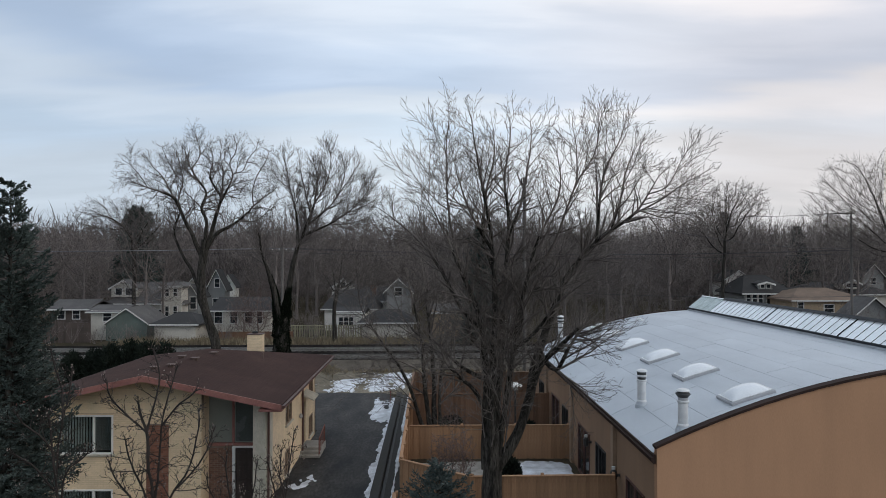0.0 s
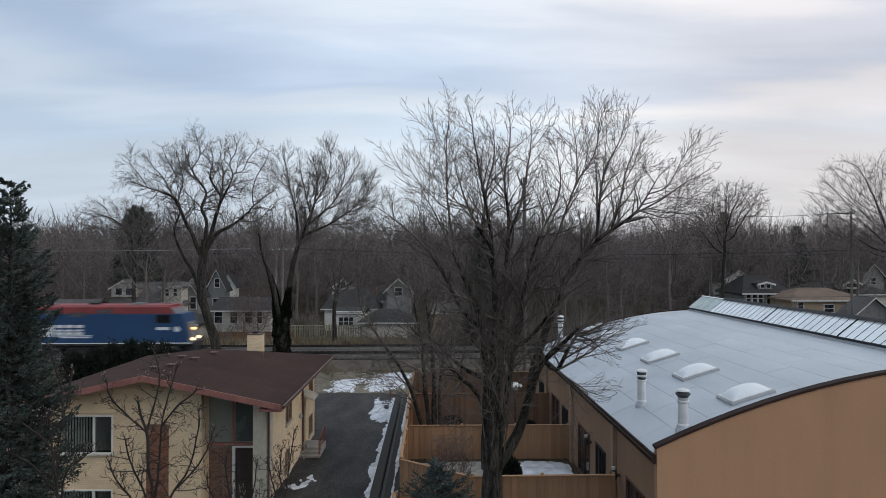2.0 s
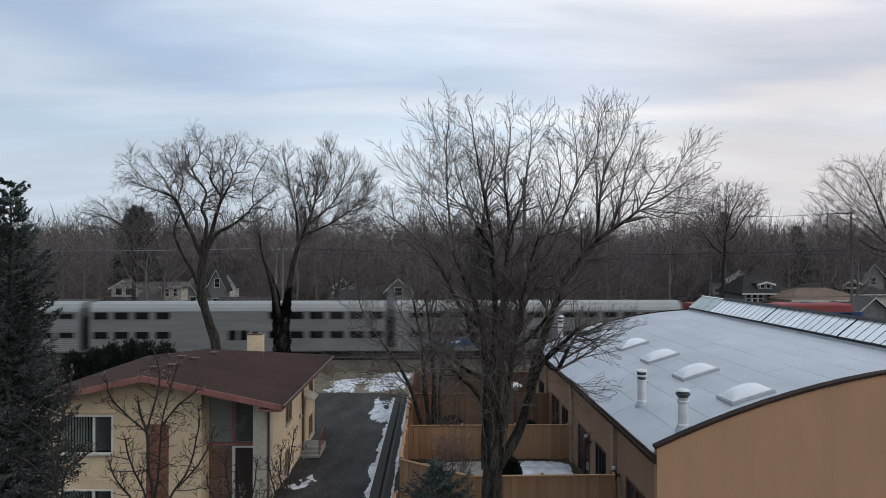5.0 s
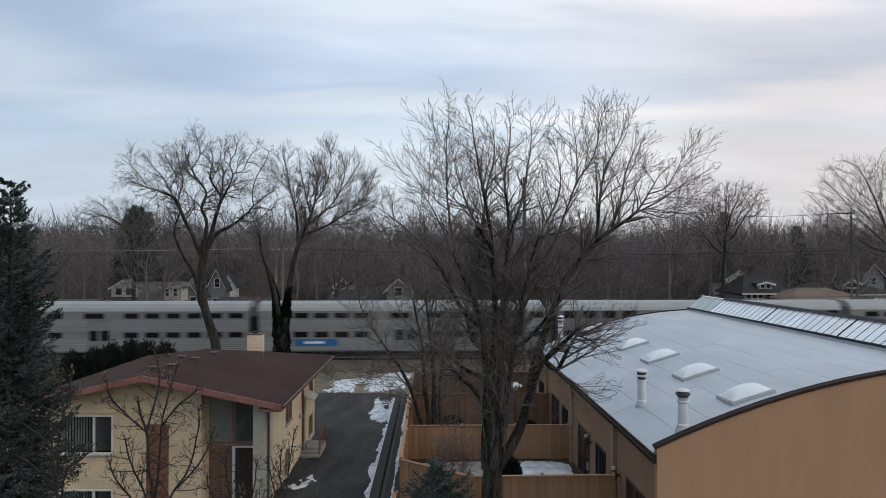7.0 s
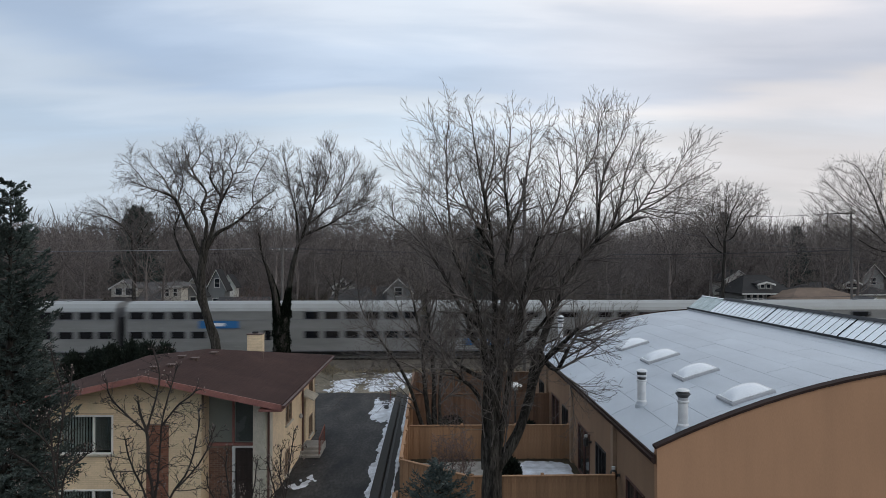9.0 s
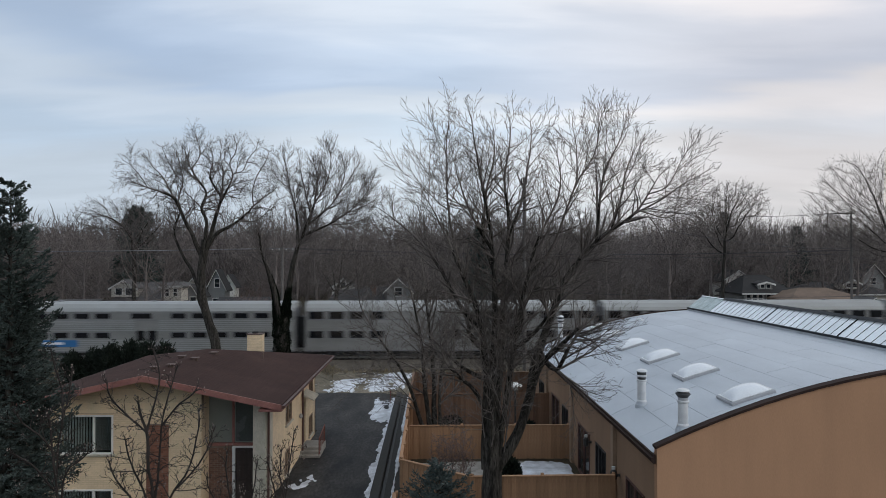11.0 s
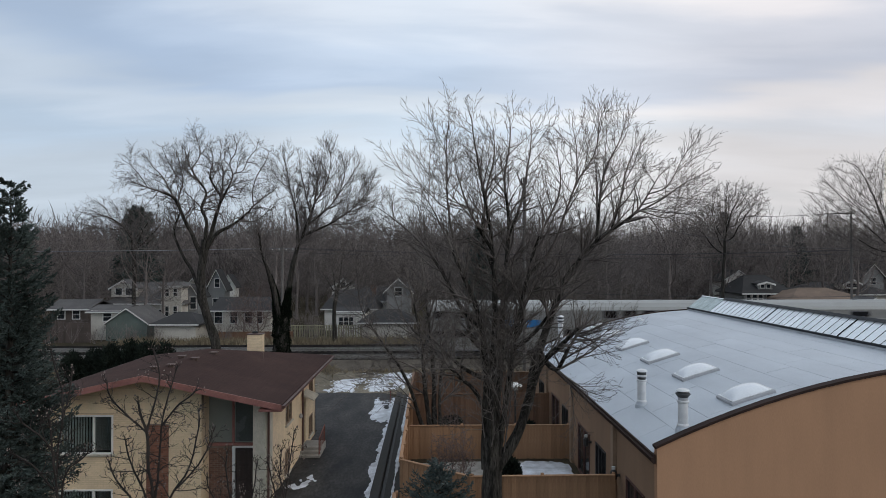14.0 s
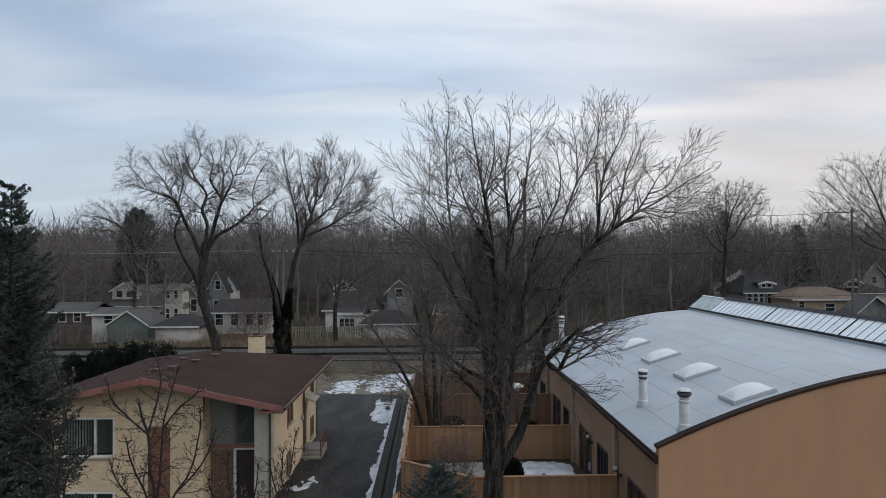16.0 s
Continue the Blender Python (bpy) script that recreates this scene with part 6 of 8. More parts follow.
def far_house(x, y, w, d, eave, ridge, wall, roof, label, along="x", hip=0.0, windows=(), chimney=None, dormer=None, group="houses beyond the railway", over=0.45, door=None, name="house", rake=0.16):
    """A small house: its front looks to -y; windows are (x, z, w, h) on the front, from its middle."""
    h = empty(name, x, y, 0)
    if along == "x":
        part("wall", box(-w / 2, w / 2, 0, d, -0.2, eave), wall, h)
        if hip == 0:
            for s in (-1, 1):
                part("gable", extrude_outline([(0, eave), (d, eave), (d / 2, ridge - 0.12)], "x", s * (w / 2 - 0.12), s * (w / 2)), wall, h)
        ends = w / 2 + over
        rx = ends - hip
        v = [(-ends, -over, eave - 0.1), (ends, -over, eave - 0.1), (rx, d / 2, ridge), (-rx, d / 2, ridge), (ends, d + over, eave - 0.1), (-ends, d + over, eave - 0.1)]
        f = [(0, 1, 2, 3), (3, 2, 4, 5), (1, 4, 2), (0, 3, 5)]
    else:
        part("wall", extrude_outline([(-w / 2, -0.2), (w / 2, -0.2), (w / 2, eave), (0, ridge - 0.12), (-w / 2, eave)], "y", 0, d), wall, h)
        ends = w / 2 + over
        k = (ridge - eave) / (w / 2)
        ez = eave - over * k
        v = [(-ends, -over, ez), (0, -over, ridge), (0, d + over, ridge), (-ends, d + over, ez), (ends, -over, ez), (ends, d + over, ez)]
        f = [(0, 1, 2, 3), (1, 4, 5, 2)]
    n = len(v)
    t = 0.2
    v2 = v + [(a, b, c - t) for a, b, c in v]
    fs = list(f) + [tuple(i + n for i in reversed(q)) for q in f]
    edges = {}
    for q in f:
        for a, b in zip(q, q[1:] + q[:1]):
            edges.setdefault(frozenset((a, b)), []).append((a, b))
    for e in edges.values():
        if len(e) == 1:
            a, b = e[0]
            fs.append((a, a + n, b + n, b))
    part_r = mesh_part("roof", v2, fs, roof, h)
    part("fascia", box(-w / 2 - over, w / 2 + over, -over - 0.04, -over, eave - 0.26, eave - 0.10) if along == "x" else
         extrude_outline([(-ends, ez - 0.02), (0, ridge - 0.02), (0, ridge - rake - 0.02), (-ends, ez - rake - 0.02)], "y", -over - 0.04, -over), "old_trim", h)
    if along != "x":
        part("fascia", extrude_outline([(ends, ez - 0.02), (0, ridge - 0.02), (0, ridge - rake - 0.02), (ends, ez - rake - 0.02)], "y", -over - 0.04, -over), "old_trim", h)
    for wx, wz, ww, wh in windows:
        b = wall_with_holes(wx - ww / 2 - 0.1, wx + ww / 2 + 0.1, wz - 0.1, wz + wh + 0.1, [(wx - ww / 2, wx + ww / 2, wz, wz + wh / 2 - 0.03), (wx - ww / 2, wx + ww / 2, wz + wh / 2 + 0.03, wz + wh)], -0.06, -0.003)
        q = part("window", b, "old_trim", h)
        part("pane", box(wx - ww / 2, wx + ww / 2, -0.03, -0.012, wz, wz + wh), "glass", q)
    if door:
        wx, ww, wh = door
        part("door", box(wx - ww / 2, wx + ww / 2, -0.06, -0.003, 0.1, wh), "old_trim", h)
    if chimney:
        cx, cy, cz = chimney
        part("chimney", box(cx - 0.35, cx + 0.35, cy - 0.35, cy + 0.35, eave, cz, bevel=0.03), "brown_brick", h)
    if dormer:
        dx, dy, dw, z0, z1, z2 = dormer
        dm = part("dormer", extrude_outline([(dx - dw / 2, z0), (dx + dw / 2, z0), (dx + dw / 2, z1), (dx, z2 - 0.1), (dx - dw / 2, z1)], "y", dy, dy + 2.5), wall, h)
        k = (z2 - z1) / (dw / 2)
        o = extrude_outline([(dx - dw / 2 - 0.3, z1 - 0.3 * k), (dx, z2), (dx + dw / 2 + 0.3, z1 - 0.3 * k), (dx + dw / 2 + 0.3, z1 - 0.3 * k + 0.16), (dx, z2 + 0.16), (dx - dw / 2 - 0.3, z1 - 0.3 * k + 0.16)], "y", dy - 0.35, dy + 2.6)
        part("dormer_roof", o, roof, dm)
        part("dormer_fascia", extrude_outline([(dx - dw / 2 - 0.3, z1 - 0.3 * k - 0.14), (dx, z2 - 0.14), (dx + dw / 2 + 0.3, z1 - 0.3 * k - 0.14), (dx + dw / 2 + 0.3, z1 - 0.3 * k + 0.10), (dx, z2 + 0.10), (dx - dw / 2 - 0.3, z1 - 0.3 * k + 0.10)], "y", dy - 0.40, dy - 0.355), "old_trim", dm)
        for k in (-1, 1):
            q = part("window", box(dx + k * dw * 0.2 - dw * 0.16, dx + k * dw * 0.2 + dw * 0.16, dy - 0.05, dy - 0.003, z0 + 0.2, z1), "old_trim", dm)
            part("pane", box(dx + k * dw * 0.2 - dw * 0.12, dx + k * dw * 0.2 + dw * 0.12, dy - 0.07, dy - 0.05, z0 + 0.28, z1 - 0.08), "glass", q)
    tagged(h, label, "house" if name != "garage" else "garage", group)
    return h


# left group, garages first and their houses behind
far_house(-37.27, 80, 3.38, 5.5, 3.34, 3.85, "house_white", "roof_grey", "white garage with a low grey roof", windows=((0.2, 2.18, 0.9, 0.9),), name="garage")
far_house(-34.47, 79, 4.62, 6, 2.14, 3.73, "house_green", "roof_grey", "grey-green garage with a plain gable end", along="y", over=0.2, name="garage")
far_house(-28.65, 78, 4.57, 6, 2.1, 3.12, "house_white", "roof_dark", "cream garage with a dark hipped roof", hip=2.0, name="garage")
far_house(-38.87, 95, 9.89, 9, 3.27, 5.97, "house_white", "roof_grey", "two-storey white house with grey roof and gabled dormer", hip=3.0, windows=((2.2, 1.0, 0.8, 1.3), (3.3, 1.0, 0.8, 1.3), (4.3, 1.0, 0.6, 1.3)), dormer=(-3.17, 0.5, 3.4, 4.04, 5.26, 6.26))
far_house(-35.22, 94.4, 2.7, 5, 5.6, 6.2, "house_white", "roof_grey", "tall pale back wing with low grey hipped roof", hip=1.2, windows=((-0.55, 4.2, 0.45, 0.95), (0.55, 4.2, 0.45, 0.95), (-0.55, 1.5, 0.45, 1.3), (0.55, 1.5, 0.45, 1.3)), over=0.3)
far_house(-32.12, 104, 2.5, 2.5, 5.2, 7.64, "house_blue", "roof_dark", "grey house with steep white-trimmed gable", along="y", windows=((0.1, 5.0, 0.7, 1.2), (0, 2.0, 0.9, 1.3)), over=0.35)
far_house(-33.46, 97, 1.9, 4.5, 4.30, 5.7, "house_blue", "roof_dark", "blue-grey gabled house with a white-framed window", along="y", windows=((0.3, 2.3, 0.75, 1.6),), over=0.3)
far_house(-32.11, 110, 2.0, 2.5, 5.2, 6.73, "house_pale", "roof_dark", "small white gable between taller houses", along="y", windows=((0, 4.6, 0.6, 0.9),), over=0.3)
far_house(-36.91, 108, 3.34, 2.5, 4.25, 6.26, "house_white", "roof_grey", "white gabled house behind bare trees", along="y", windows=((0, 3.0, 0.8, 1.0),))
far_house(-22.28, 82, 6.6, 7, 3.30, 4.6, "house_white", "roof_dark", "low white house with dark roof and four windows", windows=((-2.80, 1.72, 0.85, 1.46), (-0.99, 1.72, 0.79, 1.46), (0.73, 1.72, 0.79, 1.46), (2.02, 1.72, 0.59, 1.46)))
far_house(-9.90, 82, 3.5, 6, 3.02, 3.40, "house_pale", "roof_dark", "low white house with a wide three-part window", windows=((-0.83, 1.36, 0.46, 0.99), (-0.23, 1.36, 0.46, 0.99), (0.37, 1.36, 0.46, 0.99)), over=0.25)
far_house(-10.6, 90, 6.6, 8, 2.90, 5.1, "house_pale", "roof_dark", "white house with a broad dark roof behind a small tree", hip=1.5)
far_house(-7.0, 97, 5.4, 7, 3.4, 5.2, "house_pale", "roof_dark", "white house with dark roof and brick chimney", chimney=(-1.2, 0.4, 5.6))
far_house(-5.12, 79, 5.8, 6, 2.15, 3.35, "house_white", "roof_dark", "white garage with dark hipped roof", hip=2.2, name="garage")
far_house(-4.43, 91, 3.08, 6, 5.31, 6.74, "house_grey", "roof_dark", "grey gabled house with broad white rake boards", along="y", windows=((0, 4.41, 0.9, 1.0),), rake=0.24)
far_house(-14.35, 112, 3.4, 5, 4.83, 6.13, "house_pale", "roof_dark", "small white gable behind bare trees", along="y", windows=((0, 4.53, 0.7, 0.9),), over=0.3, rake=0.22)
far_house(2.50, 80, 5.0, 6, 3.2, 3.9, "house_tan", "roof_grey", "plain tan garage with white roof edge behind the trees", over=0.2, name="garage")
far_house(7.9, 80, 2.4, 5, 2.6, 3.3, "house_pale", "roof_dark", "small white garage behind the trees", over=0.2, name="garage")
# right group
far_house(44.73, 92, 6.4, 8, 4.74, 7.0, "house_grey", "roof_dark", "grey bungalow with white-framed front windows", hip=2.2, windows=((-2.62, 3.3, 0.55, 1.3), (-1.79, 3.3, 0.55, 1.3), (-0.99, 3.3, 0.5, 1.3), (0.11, 3.2, 0.5, 1.4)), dormer=(-0.1, 0.5, 1.9, 5.05, 5.85, 6.1))
far_house(44.3, 100, 4.4, 5, 6.2, 7.6, "house_pale", "roof_dark", "white upper gable behind the grey bungalow", along="y", over=0.3)
far_house(49.76, 86, 9.6, 9, 4.19, 5.45, "house_tan", "roof_tan", "tan brick ranch house with brown hipped roof", hip=3.4, windows=((-3.85, 2.95, 0.65, 0.85), (-0.30, 2.6, 1.15, 0.9)))
far_house(51.24, 80, 4.03, 3, 3.10, 4.81, "house_grey", "roof_grey", "small grey gabled garage", along="y", name="garage")
far_house(63.19, 104, 12.68, 9, 3.95, 5.51, "house_white", "roof_dark", "dark-roofed house with a white gabled dormer", hip=3.0, dormer=(0.2, 0.2, 2.4, 4.63, 5.48, 6.08))
far_house(80.00, 125, 3.86, 8, 6.12, 8.27, "house_grey", "roof_dark", "pale grey gabled house among trees", along="y", windows=((0, 4.5, 1.0, 1.2),))

far_house(-44.55, 86, 4.6, 6, 3.2, 4.1, "weathered_brown", "roof_grey", "low weathered brown house beside the garages", windows=((-0.9, 1.9, 0.8, 1.1), (0.9, 1.9, 0.8, 1.1)))
fence("board_fence", (-43.32, 77.0), (-37.66, 77.2), 2.2, "weathered_brown", "tall brown board fence beyond the railway", board=0.20, posts=2.4)
# old picket fence beyond the track
f = fence("picket_fence", (-15.86, 78.6), (-7.97, 78.9), 1.75, "old_fence", "weathered grey-green picket fence behind dry weeds", board=0.27, posts=2.4, gap=0.12)
fence("picket_fence", (-23.80, 78.0), (-15.66, 78.3), 1.1, "fence_wood_old", "low dark board fence beyond the railway", board=0.30)

# ---- poles and wires ----


def pole(x, y, top, r, label, arms=(), gear=False):
    p = empty("utility_pole", x, y, 0)
    part("shaft", lathe([(r * 1.25, -0.2), (r * 1.1, top * 0.4), (r * 0.85, top)], 12), "pole_wood", p)
    for z, l0, l1 in arms:
        part("crossarm", box(l0, l1, -0.06, 0.06, z - 0.06, z + 0.06, bevel=0.01), "pole_wood", p)
        for k in range(4):
            xx = l0 + (l1 - l0) * (k + 0.3) / 3.6
            part("insulator", lathe([(0.03, 0), (0.05, 0.05), (0.05, 0.12), (0.02, 0.16)], 8, xx, 0, z + 0.06), "lamp_shade", p)
    if gear:
        part("transformer", lathe([(0.12, 0), (0.15, 0.05), (0.15, 0.5), (0.08, 0.56)], 14, -0.08, -0.28, top - 1.5), "fixture_black", p)
        b = box(-0.25, 0.1, -0.08, 0.08, top - 0.55, top - 0.42)
        lathe([(0.05, 0), (0.07, 0.1), (0.07, 0.32), (0.03, 0.4)], 10, -0.20, 0, top - 0.45, b)
        lathe([(0.05, 0), (0.06, 0.1), (0.04, 0.4)], 10, 0.14, 0, top - 0.5, b)
        part("cutout", b, "fixture_black", p)
    tagged(p, label, "utility pole", "utility poles")


pole(6.38, 48, 14.96, 0.115, "dark wooden utility pole with transformer gear", gear=True)
pole(45.05, 74, 14.38, 0.115, "tall wooden utility pole with a side arm", arms=((14.14, -1.9, 0.25),))
pole(-15.77, 73.5, 10.47, 0.13, "wooden utility pole with crossarm by the railway", arms=((10.12, -1.3, 1.3),))
pole(-69.72, 73.5, 10.47, 0.13, "wooden utility pole with crossarm by the railway", arms=((10.12, -1.3, 1.3),))


def wire(p, q, sag, label="thin overhead wire between poles", r=0.016, mat="cable"):
    p, q = Vector(p), Vector(q)
    pts = []
    for i in range(25):
        t = i / 24
        c = p.lerp(q, t)
        c.z -= sag * 4 * t * (1 - t)
        pts.append(c)
    w = Tubes()
    w.add([tuple(c) for c in pts], [r] * 25, 4)
    top = empty("overhead_wire")
    w.mesh("strand", mat, top)
    tagged(top, label, "wire", "overhead wires")


for dy, dz in ((-1.2, 0.15), (-0.4, 0.12), (1.2, 0.15), (0, -0.25)):
    wire((-69.72 + dy, 73.5, 10.24 + dz), (-15.77 + dy, 73.5, 10.24 + dz), 0.35, r=0.018, mat="bright_cable" if dz > 0.13 else "cable")
    wire((-15.77 + dy, 73.5, 10.24 + dz), (45.03 + dy, 74, 10.07 + dz), 0.6, r=0.018)
wire((45.05, 74.00, 10.37), (6.46, 48.00, 13.55), 1.0, r=0.02)
wire((43.12, 74.00, 14.14), (30.54, 90.00, 15.44), 0.5, r=0.02)
wire((45.05, 74.00, 9.46), (56.89, 74.00, 8.55), 0.2, r=0.02)
wire((55.88, 76.00, 5.41), (11.43, 72.00, 5.88), 0.5, r=0.02)

# ---- near and middle trees ----
define("dark_twig", (0.040, 0.031, 0.027), 0.9, 0.25, 3, 40, 0.2, tint=(0.018, 0.014, 0.012))
t = LimbedTree("bare_tree", (1.94, 22.4, 0), 11, "large many-stemmed leafless tree in front of the patio fence", tip_r=0.0085, bough=2.35, every=0.27, crooked=0.075, lift=0.20, spread=(22, 51), bare=0.32, dense=1.15, taper=0.85, gaps=(0.85, 1.0))
t.limb(0.46, 0.1, (1.94, 22.40, -0.01), (1.91, 22.40, 1.34), (1.94, 22.40, 2.61), (1.98, 22.40, 3.87), (1.98, 22.40, 5.14), sub=False)
t.limb(0.149, 0.012, (1.73, 22.40, 2.61), (1.68, 22.23, 4.28), (1.70, 22.06, 5.75), (1.44, 21.89, 7.55), (0.88, 21.71, 8.98), (0.35, 21.54, 10.21), (-0.33, 21.37, 11.50), (-0.81, 21.20, 12.18))
t.limb(0.143, 0.012, (1.83, 22.30, 2.64), (1.82, 22.20, 4.46), (1.92, 22.10, 6.10), (1.97, 22.00, 8.26), (1.84, 21.90, 10.22), (1.54, 21.80, 11.82), (1.26, 21.70, 13.49), (1.07, 21.60, 15.18))
t.limb(0.132, 0.012, (2.03, 22.50, 2.58), (2.11, 22.63, 4.55), (2.28, 22.76, 6.37), (2.38, 22.89, 8.39), (2.53, 23.01, 10.45), (2.41, 23.14, 11.97), (2.62, 23.27, 13.50), (2.54, 23.40, 15.25))
t.limb(0.11, 0.012, (2.09, 22.40, 2.61), (2.30, 22.31, 4.44), (2.53, 22.23, 6.08), (2.90, 22.14, 8.25), (3.33, 22.06, 9.87), (4.03, 21.97, 11.48), (3.93, 21.89, 12.90), (3.79, 21.80, 14.14))
t.limb(0.136, 0.012, (3.07, 22.20, 8.61), (3.82, 22.33, 9.69), (4.36, 22.47, 10.98), (4.74, 22.60, 11.91), (5.33, 22.73, 12.86), (5.55, 22.87, 13.91), (6.00, 23.00, 15.01), start=0.15)
t.limb(0.187, 0.012, (2.16, 22.40, 2.24), (2.74, 22.52, 3.66), (3.13, 22.64, 4.73), (3.39, 22.76, 5.99), (3.91, 22.88, 7.46), (4.59, 23.00, 8.95), (5.60, 23.12, 10.08), (6.74, 23.24, 10.84), (7.39, 23.36, 11.71), (7.90, 23.48, 12.59), (8.10, 23.60, 13.48), start=0.45)
t.limb(0.08, 0.01, (6.69, 23.20, 10.80), (7.58, 23.00, 11.30), (8.34, 22.80, 11.85), (9.16, 22.60, 12.29), start=0.1)
t.limb(0.072, 0.01, (5.94, 23.10, 10.27), (6.35, 23.33, 11.42), (6.60, 23.55, 12.40), (7.02, 23.77, 13.21), (7.27, 24.00, 13.74), start=0.1)
t.limb(0.064, 0.01, (7.33, 23.30, 11.52), (7.81, 23.00, 11.77), (8.18, 22.70, 12.58), (8.44, 22.40, 13.09), start=0.1)
t.limb(0.064, 0.01, (7.11, 23.20, 10.75), (8.08, 23.53, 10.77), (8.98, 23.87, 11.47), (9.85, 24.20, 11.80), start=0.1)
t.limb(0.16, 0.05, (3.07, 22.20, 4.91), (3.39, 21.95, 5.94), (3.89, 21.70, 6.54), (4.37, 21.45, 7.06), (4.79, 21.20, 7.60), start=0.35)
t.limb(0.088, 0.02, (3.63, 22.00, 6.11), (3.88, 21.70, 5.89), (4.27, 21.40, 6.72), (4.66, 21.10, 7.35), (4.86, 20.80, 7.64), start=0.2)
t.limb(0.048, 0.01, (4.44, 21.40, 7.07), (4.90, 21.10, 6.84), (5.25, 20.80, 6.45), start=0.1)
t.limb(0.048, 0.01, (3.90, 21.80, 5.87), (4.44, 21.40, 5.50), (4.91, 21.00, 5.23), start=0.1)
t.limb(0.08, 0.016, (1.68, 22.20, 4.64), (1.30, 21.92, 5.24), (0.83, 21.64, 5.68), (0.40, 21.36, 6.21), (0.26, 21.08, 6.94), (0.46, 20.80, 7.64), start=0.35)
t.limb(0.072, 0.012, (1.72, 22.30, 5.62), (1.07, 21.98, 5.85), (0.53, 21.65, 6.34), (0.00, 21.32, 6.91), (-0.51, 21.00, 7.12), start=0.3)
t.limb(0.096, 0.012, (1.53, 22.10, 7.08), (0.90, 22.26, 7.79), (0.27, 22.42, 8.96), (-0.37, 22.58, 9.88), (-1.20, 22.74, 10.62), (-2.14, 22.90, 11.28), start=0.3)
t.limb(0.08, 0.01, (0.89, 21.80, 8.98), (0.63, 22.05, 10.23), (0.45, 22.30, 11.69), (0.46, 22.55, 13.19), (0.65, 22.80, 14.35), start=0.2)
t.limb(0.072, 0.01, (1.84, 22.00, 9.69), (1.23, 21.67, 10.74), (0.82, 21.33, 11.76), (0.60, 21.00, 12.75), start=0.15)
t.limb(0.072, 0.01, (2.38, 22.80, 10.07), (3.00, 23.00, 11.39), (3.22, 23.20, 12.54), (3.34, 23.40, 13.72), (3.18, 23.60, 14.72), start=0.15)
t.limb(0.072, 0.01, (1.92, 22.10, 8.97), (1.63, 22.30, 10.05), (1.78, 22.50, 11.53), (2.04, 22.70, 12.84), (1.92, 22.90, 14.18), start=0.25)
t.limb(0.072, 0.01, (2.55, 22.40, 6.41), (3.30, 22.15, 6.99), (3.92, 21.90, 7.90), (4.77, 21.65, 8.62), (5.41, 21.40, 8.98), start=0.25)
t.limb(0.064, 0.01, (4.37, 22.50, 10.98), (4.64, 22.27, 11.87), (4.59, 22.03, 12.93), (4.36, 21.80, 13.78), start=0.1)
t.limb(0.064, 0.01, (5.39, 23.00, 9.89), (5.52, 22.77, 11.19), (5.66, 22.55, 12.28), (6.12, 22.33, 13.35), (6.15, 22.10, 14.03), start=0.15)
t.limb(0.064, 0.01, (-0.40, 21.60, 11.61), (-0.09, 22.00, 12.37), (-0.00, 22.40, 12.98), start=0.1)
t.limb(0.064, 0.01, (2.09, 22.40, 6.05), (2.70, 22.15, 6.81), (2.85, 21.90, 7.73), (2.47, 21.65, 8.98), (2.79, 21.40, 10.03), start=0.2)
t.limb(0.056, 0.01, (1.77, 22.40, 6.42), (1.26, 22.20, 6.80), (1.16, 22.00, 7.90), (1.42, 21.80, 8.97), (1.23, 21.60, 9.86), start=0.2)
t.limb(0.056, 0.01, (2.92, 22.30, 8.24), (3.69, 22.67, 8.59), (4.51, 23.03, 9.70), (5.35, 23.40, 10.47), start=0.15)
t.limb(0.024, 0.008, (1.76, 22.10, 4.91), (1.58, 21.93, 5.92), (1.49, 21.77, 6.92), (1.36, 21.60, 7.77), start=0.3)
t.limb(0.024, 0.008, (2.43, 22.10, 2.91), (2.36, 21.93, 4.21), (2.16, 21.77, 5.50), (2.09, 21.60, 6.59), start=0.3)
t.limb(0.024, 0.008, (1.70, 22.10, 4.90), (1.85, 21.93, 5.78), (2.03, 21.77, 6.64), (2.11, 21.60, 7.38), start=0.3)
t.limb(0.024, 0.008, (2.32, 22.10, 4.65), (2.38, 21.93, 5.60), (2.46, 21.77, 6.54), (2.40, 21.60, 7.33), start=0.3)
t.limb(0.024, 0.008, (2.40, 22.10, 4.95), (2.42, 21.93, 6.12), (2.38, 21.77, 7.28), (2.53, 21.60, 8.25), start=0.3)
t.limb(0.024, 0.008, (1.99, 22.10, 4.94), (2.07, 21.93, 6.36), (2.14, 21.77, 7.76), (2.34, 21.60, 8.94), start=0.3)
t.limb(0.024, 0.008, (2.42, 22.10, 3.56), (2.48, 21.93, 4.95), (2.59, 21.77, 6.31), (2.74, 21.60, 7.47), start=0.3)
t.limb(0.024, 0.008, (2.12, 22.10, 3.97), (2.13, 21.93, 4.81), (1.83, 21.77, 5.65), (1.87, 21.60, 6.35), start=0.3)
t.limb(0.024, 0.008, (1.57, 22.10, 3.41), (1.56, 21.93, 4.35), (1.53, 21.77, 5.27), (1.57, 21.60, 6.06), start=0.3)
t.limb(0.024, 0.008, (2.51, 22.10, 4.64), (2.46, 21.93, 5.67), (2.22, 21.77, 6.68), (2.14, 21.60, 7.54), start=0.3)
t.limb(0.024, 0.008, (1.88, 22.10, 3.06), (1.96, 21.93, 4.03), (1.77, 21.77, 4.99), (1.90, 21.60, 5.80), start=0.3)
t.done()
